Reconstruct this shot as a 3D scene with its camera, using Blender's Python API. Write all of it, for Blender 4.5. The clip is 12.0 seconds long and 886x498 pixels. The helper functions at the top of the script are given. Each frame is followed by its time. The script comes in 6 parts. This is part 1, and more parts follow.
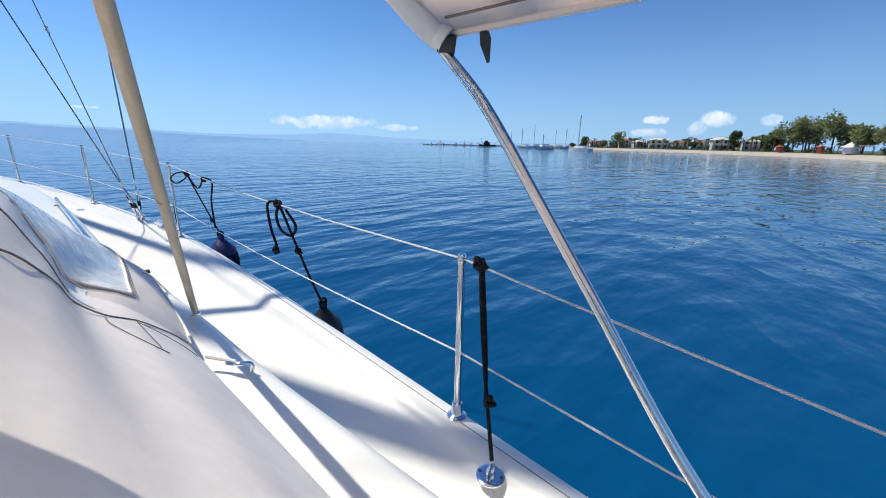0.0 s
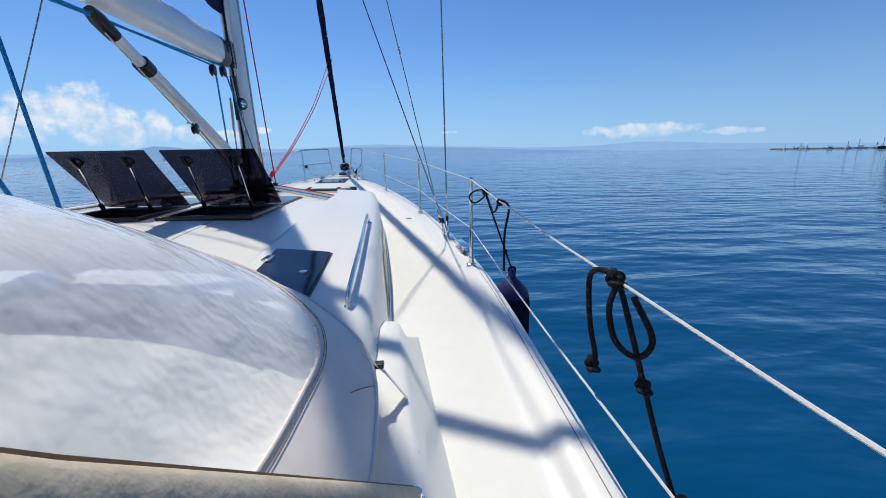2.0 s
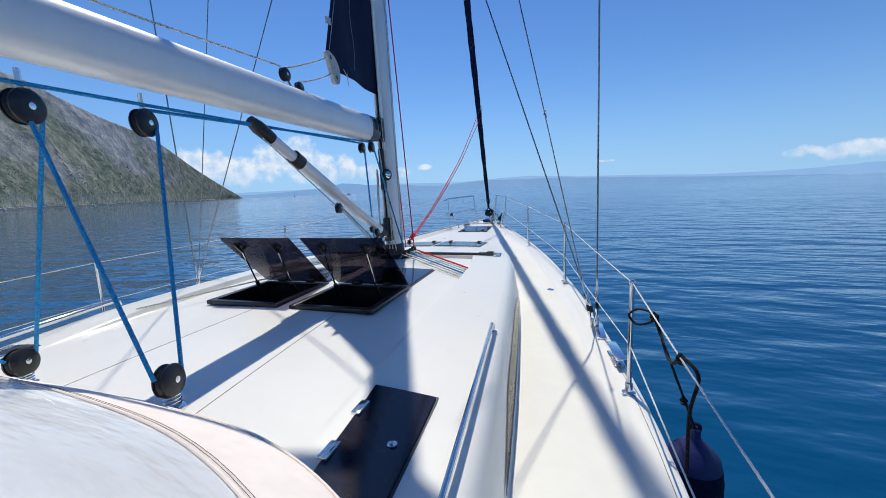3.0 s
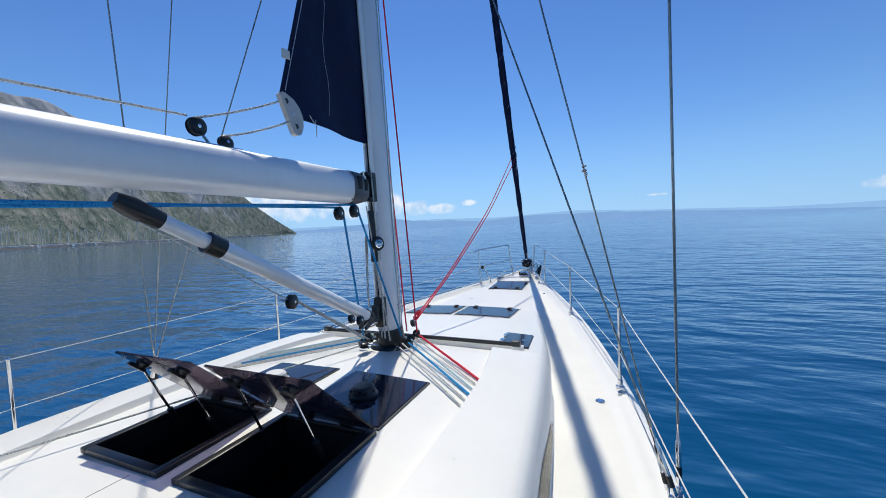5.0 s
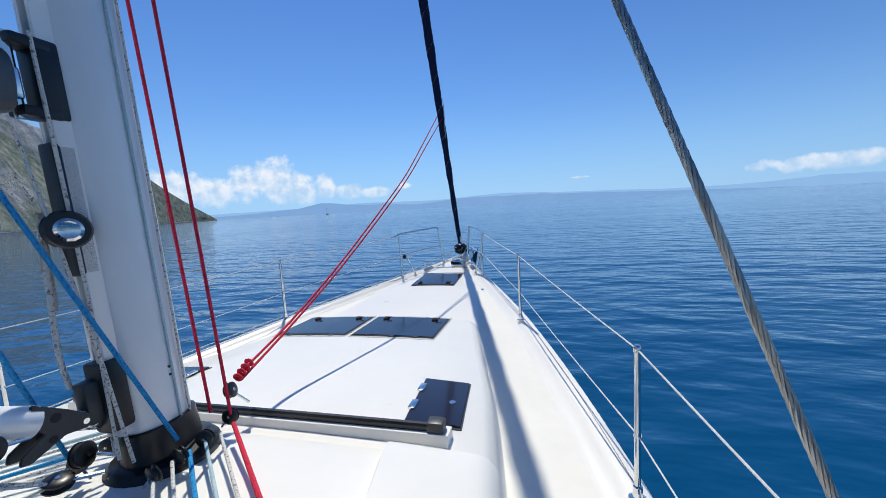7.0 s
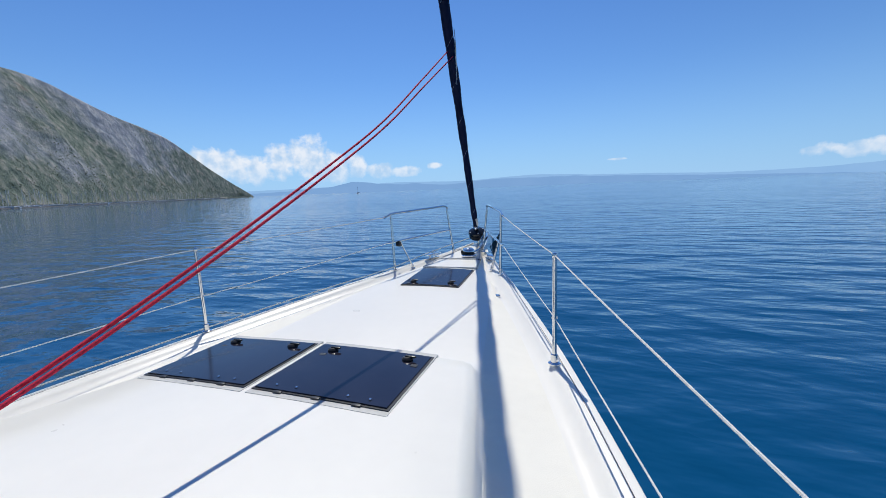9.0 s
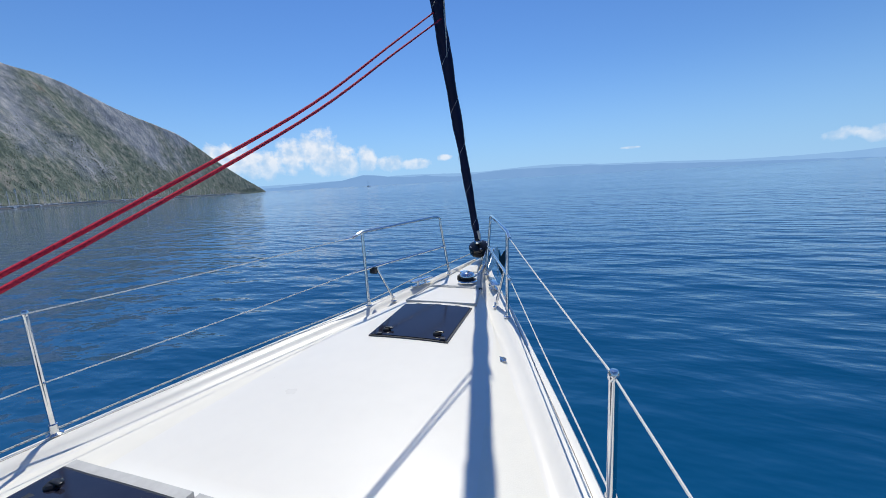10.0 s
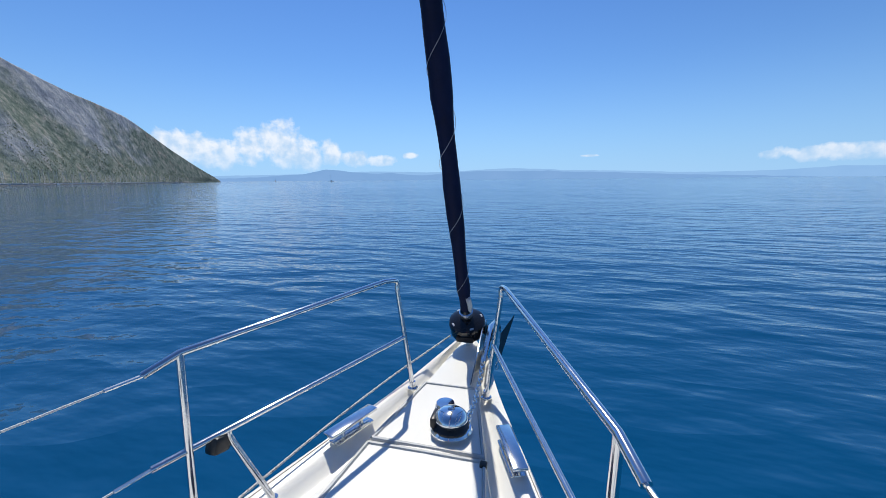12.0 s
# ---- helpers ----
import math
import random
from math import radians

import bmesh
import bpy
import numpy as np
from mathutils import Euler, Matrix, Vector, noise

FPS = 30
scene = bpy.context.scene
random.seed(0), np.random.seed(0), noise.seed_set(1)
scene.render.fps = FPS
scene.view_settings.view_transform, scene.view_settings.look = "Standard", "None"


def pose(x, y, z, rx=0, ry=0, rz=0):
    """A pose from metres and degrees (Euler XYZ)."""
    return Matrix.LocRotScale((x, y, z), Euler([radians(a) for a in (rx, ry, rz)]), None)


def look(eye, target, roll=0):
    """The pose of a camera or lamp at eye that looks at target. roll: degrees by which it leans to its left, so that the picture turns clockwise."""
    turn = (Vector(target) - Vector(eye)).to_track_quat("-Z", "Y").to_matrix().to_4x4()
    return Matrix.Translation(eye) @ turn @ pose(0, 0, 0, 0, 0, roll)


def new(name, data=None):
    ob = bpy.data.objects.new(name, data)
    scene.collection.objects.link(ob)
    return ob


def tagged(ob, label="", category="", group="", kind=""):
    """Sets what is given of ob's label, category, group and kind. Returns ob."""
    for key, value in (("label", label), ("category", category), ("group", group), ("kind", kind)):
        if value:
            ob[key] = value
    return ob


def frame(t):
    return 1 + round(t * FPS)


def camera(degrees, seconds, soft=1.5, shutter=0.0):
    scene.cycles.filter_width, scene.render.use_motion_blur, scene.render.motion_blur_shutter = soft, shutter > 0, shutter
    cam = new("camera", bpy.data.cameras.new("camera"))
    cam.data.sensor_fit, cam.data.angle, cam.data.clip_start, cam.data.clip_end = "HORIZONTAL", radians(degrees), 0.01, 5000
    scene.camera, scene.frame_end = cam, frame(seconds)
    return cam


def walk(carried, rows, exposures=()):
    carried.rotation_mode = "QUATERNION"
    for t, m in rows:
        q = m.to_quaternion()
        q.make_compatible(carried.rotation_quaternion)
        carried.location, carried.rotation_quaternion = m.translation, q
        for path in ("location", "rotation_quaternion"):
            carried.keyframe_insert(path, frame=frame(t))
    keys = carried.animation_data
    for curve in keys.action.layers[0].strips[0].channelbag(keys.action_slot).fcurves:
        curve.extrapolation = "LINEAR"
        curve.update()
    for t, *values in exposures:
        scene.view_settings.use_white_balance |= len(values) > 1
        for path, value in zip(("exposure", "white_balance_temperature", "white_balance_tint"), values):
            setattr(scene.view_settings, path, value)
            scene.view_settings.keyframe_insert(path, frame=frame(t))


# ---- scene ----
cam = camera(97.9, 12.0, soft=0.9)
EXPOSURES = [(0, 0.3), (0.6, 0.25), (1, 0.17), (1.6, 0.07), (3, 0.08), (5, 0.15), (9.5, 0.08), (11, 0.1), (12, 0.17)]
PATH = [
    (0, (1.234, -0.147, 1.977), (2.653, 1.159, 1.449), 1.1),
    (0.5, (1.355, 0.215, 2.025), (2.598, 1.661, 1.421), 1.7),
    (1, (1.396, 0.457, 1.999), (2.403, 2.052, 1.335), 0.5),
    (1.5, (1.591, 0.774, 1.874), (2.04, 2.651, 1.349), -1.4),
    (2, (1.634, 0.976, 1.945), (1.789, 2.912, 1.467), -1.1),
    (2.5, (1.629, 1.262, 2.073), (1.424, 3.215, 1.691), -2.5),
    (3, (1.689, 1.494, 2.274), (1.11, 3.385, 1.972), -2.3),
    (3.2, (1.729, 1.567, 2.357), (1.011, 3.413, 2.076), -2.7),
    (4.8, (1.667, 2.378, 2.557), (0.829, 4.191, 2.451), -2.2),
    (5, (1.683, 2.528, 2.55), (0.891, 4.361, 2.436), -2.5),
    (5.5, (1.641, 2.902, 2.519), (0.994, 4.788, 2.361), -2.3),
    (6, (1.593, 3.326, 2.455), (1.075, 5.25, 2.28), -2.5),
    (6.5, (1.5, 3.773, 2.453), (1.034, 5.708, 2.259), -2.6),
    (7, (1.391, 4.198, 2.449), (0.908, 6.127, 2.232), -3.3),
    (7.2, (1.341, 4.368, 2.427), (0.861, 6.297, 2.209), -2.7),
    (8.8, (1.301, 5.487, 2.273), (0.728, 7.384, 2.004), -2.5),
    (9, (1.282, 5.685, 2.335), (0.656, 7.559, 2.027), -2.3),
    (9.5, (1.196, 6.215, 2.449), (0.565, 8.084, 2.12), -2.7),
    (10, (1.128, 6.801, 2.468), (0.449, 8.65, 2.123), -3.2),
    (10.5, (1.02, 7.349, 2.486), (0.31, 9.186, 2.136), -3.4),
    (11, (0.886, 7.883, 2.507), (0.21, 9.73, 2.15), -2.8),
    (11.5, (0.655, 8.343, 2.548), (0.092, 10.222, 2.16), -1.4),
    (12, (0.451, 8.751, 2.61), (-0.046, 10.655, 2.255), -0.5),
]
walk(cam, [(t, look(eye, target, roll)) for t, eye, target, roll in PATH], EXPOSURES)

# ---- light ----
SUN = Vector((-0.205, 0.443, 0.873)).normalized()
elev = math.asin(SUN.z)
azim = math.atan2(SUN.x, SUN.y)
scene.view_settings.exposure = 0.0
sun = new("sun", bpy.data.lights.new("sun", "SUN"))
sun.data.energy, sun.data.angle, sun.data.color = 3.42, radians(0.53), (1.0, 0.955, 0.845)
sun.matrix_world = look(SUN * 50, (0, 0, 0))

world = bpy.data.worlds.new("sky")
scene.world = world
world.use_nodes = True
wt = world.node_tree
wn, wl = wt.nodes, wt.links


def math_node(tree, op, a, b=None, c=None, clamp=False):
    n = tree.nodes.new("ShaderNodeMath")
    n.operation, n.use_clamp = op, clamp
    for i, v in enumerate((a, b, c)):
        if v is None:
            continue
        if isinstance(v, (int, float)):
            n.inputs[i].default_value = v
        else:
            tree.links.new(v, n.inputs[i])
    return n.outputs[0]


def noise_node(tree, scale, detail=3.0, rough=0.5, vec=None, lac=2.0):
    n = tree.nodes.new("ShaderNodeTexNoise")
    n.inputs["Scale"].default_value, n.inputs["Detail"].default_value = scale, detail
    n.inputs["Roughness"].default_value, n.inputs["Lacunarity"].default_value = rough, lac
    if vec is not None:
        tree.links.new(vec, n.inputs["Vector"])
    return n.outputs["Fac"]


def ramp_node(tree, fac, stops):
    n = tree.nodes.new("ShaderNodeValToRGB")
    e = n.color_ramp.elements
    while len(e) < len(stops):
        e.new(0.5)
    for el, (p, c) in zip(e, stops):
        el.position, el.color = p, (*c, 1)
    tree.links.new(fac, n.inputs[0])
    return n.outputs[0]


def mix_node(tree, fac, a, b, blend="MIX"):
    n = tree.nodes.new("ShaderNodeMix")
    n.data_type, n.blend_type = "RGBA", blend
    for i, v in ((0, fac), (6, a), (7, b)):
        if isinstance(v, (int, float)):
            n.inputs[i].default_value = v
        elif isinstance(v, tuple):
            n.inputs[i].default_value = (*v, 1)
        else:
            tree.links.new(v, n.inputs[i])
    return n.outputs[2]


sky = wn.new("ShaderNodeTexSky")
sky.sky_type, sky.sun_disc = "NISHITA", False
sky.sun_elevation, sky.sun_rotation = elev, azim
sky.air_density, sky.dust_density, sky.ozone_density, sky.altitude = 1.0, 0.15, 3.0, 0
bg = wn["Background"]
bg.inputs["Strength"].default_value = 0.094
co = wn.new("ShaderNodeTexCoord").outputs["Generated"]
sep = wn.new("ShaderNodeSeparateXYZ")
wl.new(co, sep.inputs[0])
az = math_node(wt, "MULTIPLY", math_node(wt, "ARCTAN2", sep.outputs[0], sep.outputs[1]), 57.2958)
el = math_node(wt, "MULTIPLY", math_node(wt, "ARCSINE", sep.outputs[2]), 57.2958)
# fair-weather cumulus low over the horizon: azimuth, elevation, half widths, all in degrees
CLOUDS = [(-48.5, 4.0, 4.2, 2.4), (-44, 3.3, 4.4, 2.2), (-40.5, 4.3, 2.6, 2.6), (-36.8, 4.6, 3.0, 3.5), (-33.6, 3.7, 3.2, 2.6), (-30.4, 3.7, 1.7, 1.9), (-27, 3.0, 2.2, 1.3), (-23.5, 2.7, 3.0, 0.8), (-19.2, 3.4, 1.3, 0.5),
          (31, 2.5, 6.8, 1.0), (40.5, 2.0, 3.4, 0.5), (74.7, 3.3, 1.5, 0.6), (74, 1.8, 2.2, 0.6), (81, 3.3, 1.7, 1.1), (79.2, 2.3, 1.2, 0.9), (86, 3.1, 1.0, 0.7), (6, 3, 1.4, 0.2)]
puff = noise_node(wt, 30.0, 7.0, 0.6, co)
body = None
for a, e, wa, we in CLOUDS:
    da = math_node(wt, "DIVIDE", math_node(wt, "SUBTRACT", az, float(a)), float(wa))
    de = math_node(wt, "DIVIDE", math_node(wt, "SUBTRACT", el, float(e)), float(we))
    r2 = math_node(wt, "ADD", math_node(wt, "MULTIPLY", da, da), math_node(wt, "MULTIPLY", de, de))
    one = math_node(wt, "SUBTRACT", 1.0, r2)
    body = one if body is None else math_node(wt, "MAXIMUM", body, one)
dens = math_node(wt, "ADD", body, math_node(wt, "MULTIPLY", math_node(wt, "SUBTRACT", puff, 0.52), 3.0))
dens = math_node(wt, "MULTIPLY", dens, 1.5, clamp=True)
# their feet fade into the haze
foot = math_node(wt, "DIVIDE", math_node(wt, "SUBTRACT", el, 0.6), 3.4, clamp=True)
dens = math_node(wt, "MULTIPLY", dens, math_node(wt, "ADD", math_node(wt, "MULTIPLY", foot, 0.6), 0.25))
shade = noise_node(wt, 40.0, 4.0, 0.5, co)
ccol = ramp_node(wt, shade, [(0.36, (5.2, 6.8, 8.8)), (0.6, (8.8, 9.1, 9.6))])
# sea haze pales the sky towards the horizon
haze = math_node(wt, "POWER", math_node(wt, "SUBTRACT", 1.0, math_node(wt, "DIVIDE", math_node(wt, "MAXIMUM", el, 0.0), 38.0), clamp=True), 2.6)
skyc = mix_node(wt, 1.0, sky.outputs[0], (0.465, 0.755, 1.15), "MULTIPLY")
skyc = mix_node(wt, math_node(wt, "MULTIPLY", haze, 0.8), skyc, (2.6, 5.2, 8.9))
low = math_node(wt, "POWER", math_node(wt, "SUBTRACT", 1.0, math_node(wt, "DIVIDE", math_node(wt, "MAXIMUM", el, 0.0), 16.0), clamp=True), 2.0)
skyc = mix_node(wt, math_node(wt, "MULTIPLY", low, 0.55), skyc, (4.4, 6.9, 9.6))
# the air scatters most light forward, so the sky dims away from the sun's side
turn = math_node(wt, "COSINE", math_node(wt, "MULTIPLY", math_node(wt, "SUBTRACT", az, math.degrees(azim)), 0.0174533))
side_gain = math_node(wt, "ADD", math_node(wt, "MULTIPLY", turn, 0.14), 0.88)
gain_rgb = wn.new("ShaderNodeCombineXYZ")
for k in range(3):
    wl.new(side_gain, gain_rgb.inputs[k])
skyc = mix_node(wt, 1.0, skyc, gain_rgb.outputs[0], "MULTIPLY")
wl.new(mix_node(wt, dens, skyc, ccol), bg.inputs["Color"])


# ---- materials ----
def material(name, color, rough=0.5, metal=0.0, vary=0.0, scale=8.0, bump=0.0, bump_scale=60.0, color2=None, spec=0.5, coat=0.0, aniso=(1, 1, 1), detail=4.0):
    """A surface whose colour drifts at two scales, with fine relief, in object space."""
    m = bpy.data.materials.new(name)
    m.use_nodes = True
    t = m.node_tree
    p = t.nodes["Principled BSDF"]
    p.inputs["Roughness"].default_value, p.inputs["Metallic"].default_value = rough, metal
    p.inputs["Specular IOR Level"].default_value, p.inputs["Coat Weight"].default_value = spec, coat
    p.inputs["Coat Roughness"].default_value = 0.08
    mp = t.nodes.new("ShaderNodeMapping")
    mp.inputs["Scale"].default_value = aniso
    t.links.new(t.nodes.new("ShaderNodeTexCoord").outputs["Object"], mp.inputs["Vector"])
    vec = mp.outputs[0]
    c2 = color2 or tuple(c * (1 - vary) for c in color)
    f = math_node(t, "ADD", math_node(t, "MULTIPLY", noise_node(t, scale, detail, 0.6, vec), 0.7), math_node(t, "MULTIPLY", noise_node(t, scale * 7.3, 2.0, 0.5, vec), 0.3))
    t.links.new(ramp_node(t, f, [(0.34, c2), (0.62, color)]), p.inputs["Base Color"])
    t.links.new(math_node(t, "ADD", math_node(t, "MULTIPLY", f, 0.16), max(0.02, rough - 0.08)), p.inputs["Roughness"])
    if bump:
        b = t.nodes.new("ShaderNodeBump")
        b.inputs["Strength"].default_value, b.inputs["Distance"].default_value = bump, 0.01
        t.links.new(noise_node(t, bump_scale, 3.0, 0.55, vec), b.inputs["Height"])
        t.links.new(b.outputs[0], p.inputs["Normal"])
    return m


GEL = material("white_gelcoat", (0.84, 0.82, 0.755), 0.3, 0, 0.035, 1.6, 0.02, 14, spec=0.4)
NONSKID = material("cream_nonskid", (0.84, 0.815, 0.73), 0.6, 0, 0.05, 2.2, 0.14, 260, spec=0.3)
HULLM = material("hull_gelcoat", (0.8, 0.8, 0.79), 0.22, 0, 0.05, 2.0)
SHADEIN = material("painted_inner_shade", (0.012, 0.011, 0.012), 0.7, 0, 0.3, 4)
STEEL = material("polished_steel", (0.78, 0.78, 0.78), 0.13, 1.0, 0.12, 5)
ALU = material("anodised_aluminium", (0.82, 0.83, 0.84), 0.36, 0.2, 0.06, 3, 0.03, 30, aniso=(1, 1, 0.2))
CHROME = material("chrome", (0.85, 0.85, 0.86), 0.07, 1.0, 0.05, 6)
BLACK = material("black_plastic", (0.014, 0.014, 0.015), 0.36, 0, 0.4, 12, 0.05, 90)
PALEGREY = material("pale_grey_gelcoat", (0.55, 0.55, 0.53), 0.55, 0, 0.2, 5, 0.05, 40)
GREYPL = material("dark_grey_casting", (0.045, 0.048, 0.052), 0.42, 0.2, 0.3, 12, 0.05, 60)
CASTING = material("grey_boom_casting", (0.085, 0.09, 0.1), 0.45, 0.2, 0.3, 12, 0.06, 50)
GLOSSY = material("glossy_black_plastic", (0.012, 0.012, 0.013), 0.12, 0, 0.3, 10, spec=0.6)
NAVY = material("navy_sailcloth", (0.006, 0.012, 0.05), 0.7, 0, 0.4, 5, 0.5, 18, spec=0.25)
NAVYF = material("navy_fender_cloth", (0.008, 0.011, 0.035), 0.85, 0, 0.4, 9, 0.4, 120, spec=0.2)
BLUECAP = material("blue_fender_top", (0.014, 0.02, 0.12), 0.5, 0, 0.4, 9, 0.2, 60)
BEIGE = material("beige_canvas", (0.92, 0.82, 0.745), 0.85, 0, 0.14, 3.0, 0.6, 6, color2=(0.82, 0.72, 0.64), spec=0.2)
PANELC = material("grey_beige_canvas", (0.90, 0.825, 0.76), 0.85, 0, 0.12, 3.0, 0.5, 6, spec=0.2)
GREYCAN = material("pale_canvas", (0.93, 0.91, 0.885), 0.85, 0, 0.12, 3.0, 0.22, 9, spec=0.2)
TAN = material("tan_leathercloth", (0.66, 0.56, 0.41), 0.7, 0, 0.22, 14, 0.2, 70, color2=(0.55, 0.45, 0.31), spec=0.25)
TAND = material("brown_seam", (0.23, 0.13, 0.06), 0.8, 0, 0.3, 30)
THREAD = material("dark_thread", (0.24, 0.19, 0.16), 0.9, 0, 0.3, 60)
WHITETH = material("white_thread", (0.55, 0.56, 0.62), 0.9, 0, 0.3, 60)
WIRE = material("twisted_steel_wire", (0.42, 0.42, 0.4), 0.34, 0.9, 0.3, 40)
WHITEWIRE = material("white_coated_wire", (0.72, 0.71, 0.68), 0.5, 0, 0.15, 20)
BOOT = material("weathered_red_hinge", (0.35, 0.05, 0.06), 0.6, 0, 0.3, 10)


def rope_material(name, color, fleck, amount=0.5):
    m = bpy.data.materials.new(name)
    m.use_nodes = True
    t = m.node_tree
    p = t.nodes["Principled BSDF"]
    p.inputs["Roughness"].default_value, p.inputs["Specular IOR Level"].default_value = 0.85, 0.2
    v = t.nodes.new("ShaderNodeTexCoord").outputs["Object"]
    f = noise_node(t, 130, 1.5, 0.5, v)
    t.links.new(ramp_node(t, f, [(amount - 0.06, fleck), (amount + 0.06, color)]), p.inputs["Base Color"])
    b = t.nodes.new("ShaderNodeBump")
    b.inputs["Strength"].default_value, b.inputs["Distance"].default_value = 0.5, 0.004
    t.links.new(noise_node(t, 260, 1, 0.5, v), b.inputs["Height"])
    t.links.new(b.outputs[0], p.inputs["Normal"])
    return m


R_RED = rope_material("red_rope", (0.66, 0.035, 0.07), (0.46, 0.02, 0.045), 0.42)
R_BLUE = rope_material("blue_rope", (0.03, 0.29, 0.58), (0.015, 0.17, 0.40), 0.42)
R_WHITE = rope_material("white_flecked_rope", (0.66, 0.65, 0.6), (0.2, 0.21, 0.21), 0.4)
R_TEAL = rope_material("pale_teal_rope", (0.35, 0.55, 0.6), (0.55, 0.6, 0.6), 0.45)
R_BLACK = rope_material("black_rope", (0.012, 0.012, 0.013), (0.04, 0.04, 0.04), 0.38)
R_BEIGE = rope_material("beige_rope", (0.5, 0.44, 0.38), (0.32, 0.26, 0.22), 0.42)


def clear_material(name, tint, milk, milk_amount, rough=0.06, wrinkle=0.03):
    """A clear sheet: what lies behind it shows through, with a gloss and a milky film."""
    m = bpy.data.materials.new(name)
    m.use_nodes = True
    t = m.node_tree
    p = t.nodes["Principled BSDF"]
    v = t.nodes.new("ShaderNodeTexCoord").outputs["Object"]
    p.inputs["Roughness"].default_value = rough
    p.inputs["Base Color"].default_value = (*milk, 1)
    b = t.nodes.new("ShaderNodeBump")
    b.inputs["Strength"].default_value, b.inputs["Distance"].default_value = 0.55, wrinkle
    mp = t.nodes.new("ShaderNodeMapping")
    mp.inputs["Scale"].default_value = (0.9, 3.0, 3.0)
    t.links.new(v, mp.inputs["Vector"])
    t.links.new(noise_node(t, 3.4, 3, 0.55, mp.outputs[0]), b.inputs["Height"])
    t.links.new(b.outputs[0], p.inputs["Normal"])
    tr = t.nodes.new("ShaderNodeBsdfTransparent")
    tr.inputs[0].default_value = (*tint, 1)
    mx = t.nodes.new("ShaderNodeMixShader")
    lw = t.nodes.new("ShaderNodeFresnel")
    lw.inputs[0].default_value = 1.45
    film = math_node(t, "MULTIPLY", math_node(t, "ADD", math_node(t, "MULTIPLY", noise_node(t, 2.2, 3, 0.5, mp.outputs[0]), 0.3), 0.37), milk_amount)
    f = math_node(t, "ADD", film, math_node(t, "MULTIPLY", lw.outputs[0], 0.5), clamp=True)
    t.links.new(f, mx.inputs[0])
    t.links.new(tr.outputs[0], mx.inputs[1])
    t.links.new(p.outputs[0], mx.inputs[2])
    t.links.new(mx.outputs[0], t.nodes["Material Output"].inputs[0])
    return m


VINYL = clear_material("clear_vinyl", (0.93, 0.96, 0.98), (0.88, 0.90, 0.92), 1.2, 0.07, 0.035)
SMOKE = clear_material("smoked_acrylic", (0.43, 0.38, 0.43), (0.03, 0.026, 0.035), 0.3, 0.04, 0.004)


def hatch_material():
    m = material("tinted_hatch_glass", (0.022, 0.022, 0.035), 0.06, 0, 0.3, 2.5, spec=0.55, color2=(0.014, 0.013, 0.022))
    return m


HATCH = hatch_material()


def water_material():
    m = bpy.data.materials.new("sea_water")
    m.use_nodes = True
    t = m.node_tree
    p = t.nodes["Principled BSDF"]
    v = t.nodes.new("ShaderNodeTexCoord").outputs["Object"]
    big = noise_node(t, 0.012, 3, 0.6, v)
    t.links.new(ramp_node(t, big, [(0.35, (0.0, 0.053, 0.140)), (0.65, (0.0, 0.077, 0.195))]), p.inputs["Base Color"])
    p.inputs["Roughness"].default_value, p.inputs["IOR"].default_value = 0.04, 1.36
    p.inputs["Specular IOR Level"].default_value = 0.72

    def waves(turn, sx, sy):
        mp = t.nodes.new("ShaderNodeMapping")
        mp.inputs["Rotation"].default_value, mp.inputs["Scale"].default_value = (0, 0, radians(turn)), (sx, sy, 1)
        t.links.new(v, mp.inputs["Vector"])
        return mp.outputs[0]

    w, w2 = waves(14, 0.62, 1.25), waves(-9, 0.5, 1.3)

    def crest(x):
        """Rounded troughs and narrow crests."""
        return math_node(t, "POWER", math_node(t, "SUBTRACT", 1.0, math_node(t, "ABSOLUTE", math_node(t, "SUBTRACT", math_node(t, "MULTIPLY", x, 2.0), 1.0))), 1.6)

    h = math_node(t, "MULTIPLY", noise_node(t, 0.85, 2.0, 0.45, w), 0.125)
    for x, gain in ((noise_node(t, 0.1, 2.0, 0.5, w), 0.13), (noise_node(t, 0.32, 2.0, 0.5, w2), 0.11), (noise_node(t, 2.4, 2.5, 0.5, w), 0.045), (crest(noise_node(t, 0.55, 1.5, 0.4, w2)), 0.06)):
        h = math_node(t, "ADD", h, math_node(t, "MULTIPLY", x, gain))
    # cat's paws: ruffled and calm patches
    patch = noise_node(t, 0.03, 3, 0.55, w)
    h = math_node(t, "MULTIPLY", h, math_node(t, "ADD", math_node(t, "MULTIPLY", patch, 1.5), 0.15))
    b = t.nodes.new("ShaderNodeBump")
    b.inputs["Strength"].default_value, b.inputs["Distance"].default_value = 1.0, 1.0
    t.links.new(h, b.inputs["Height"])
    t.links.new(b.outputs[0], p.inputs["Normal"])
    return m


WATER = water_material()


# ---- builders ----
def finish(name, bm, mats, angle=35.0):
    bmesh.ops.recalc_face_normals(bm, faces=bm.faces)
    me = bpy.data.meshes.new(name)
    bm.to_mesh(me)
    bm.free()
    for m in (mats if isinstance(mats, (list, tuple)) else [mats]):
        me.materials.append(m)
    me.polygons.foreach_set("use_smooth", [True] * len(me.polygons))
    me.set_sharp_from_angle(angle=radians(angle))
    return new(name, me)


def thing(name, at, label, category, group="", kind=""):
    ob = new(name)
    ob.empty_display_size = 0.1
    ob.location = at
    return tagged(ob, label, category, group, kind)


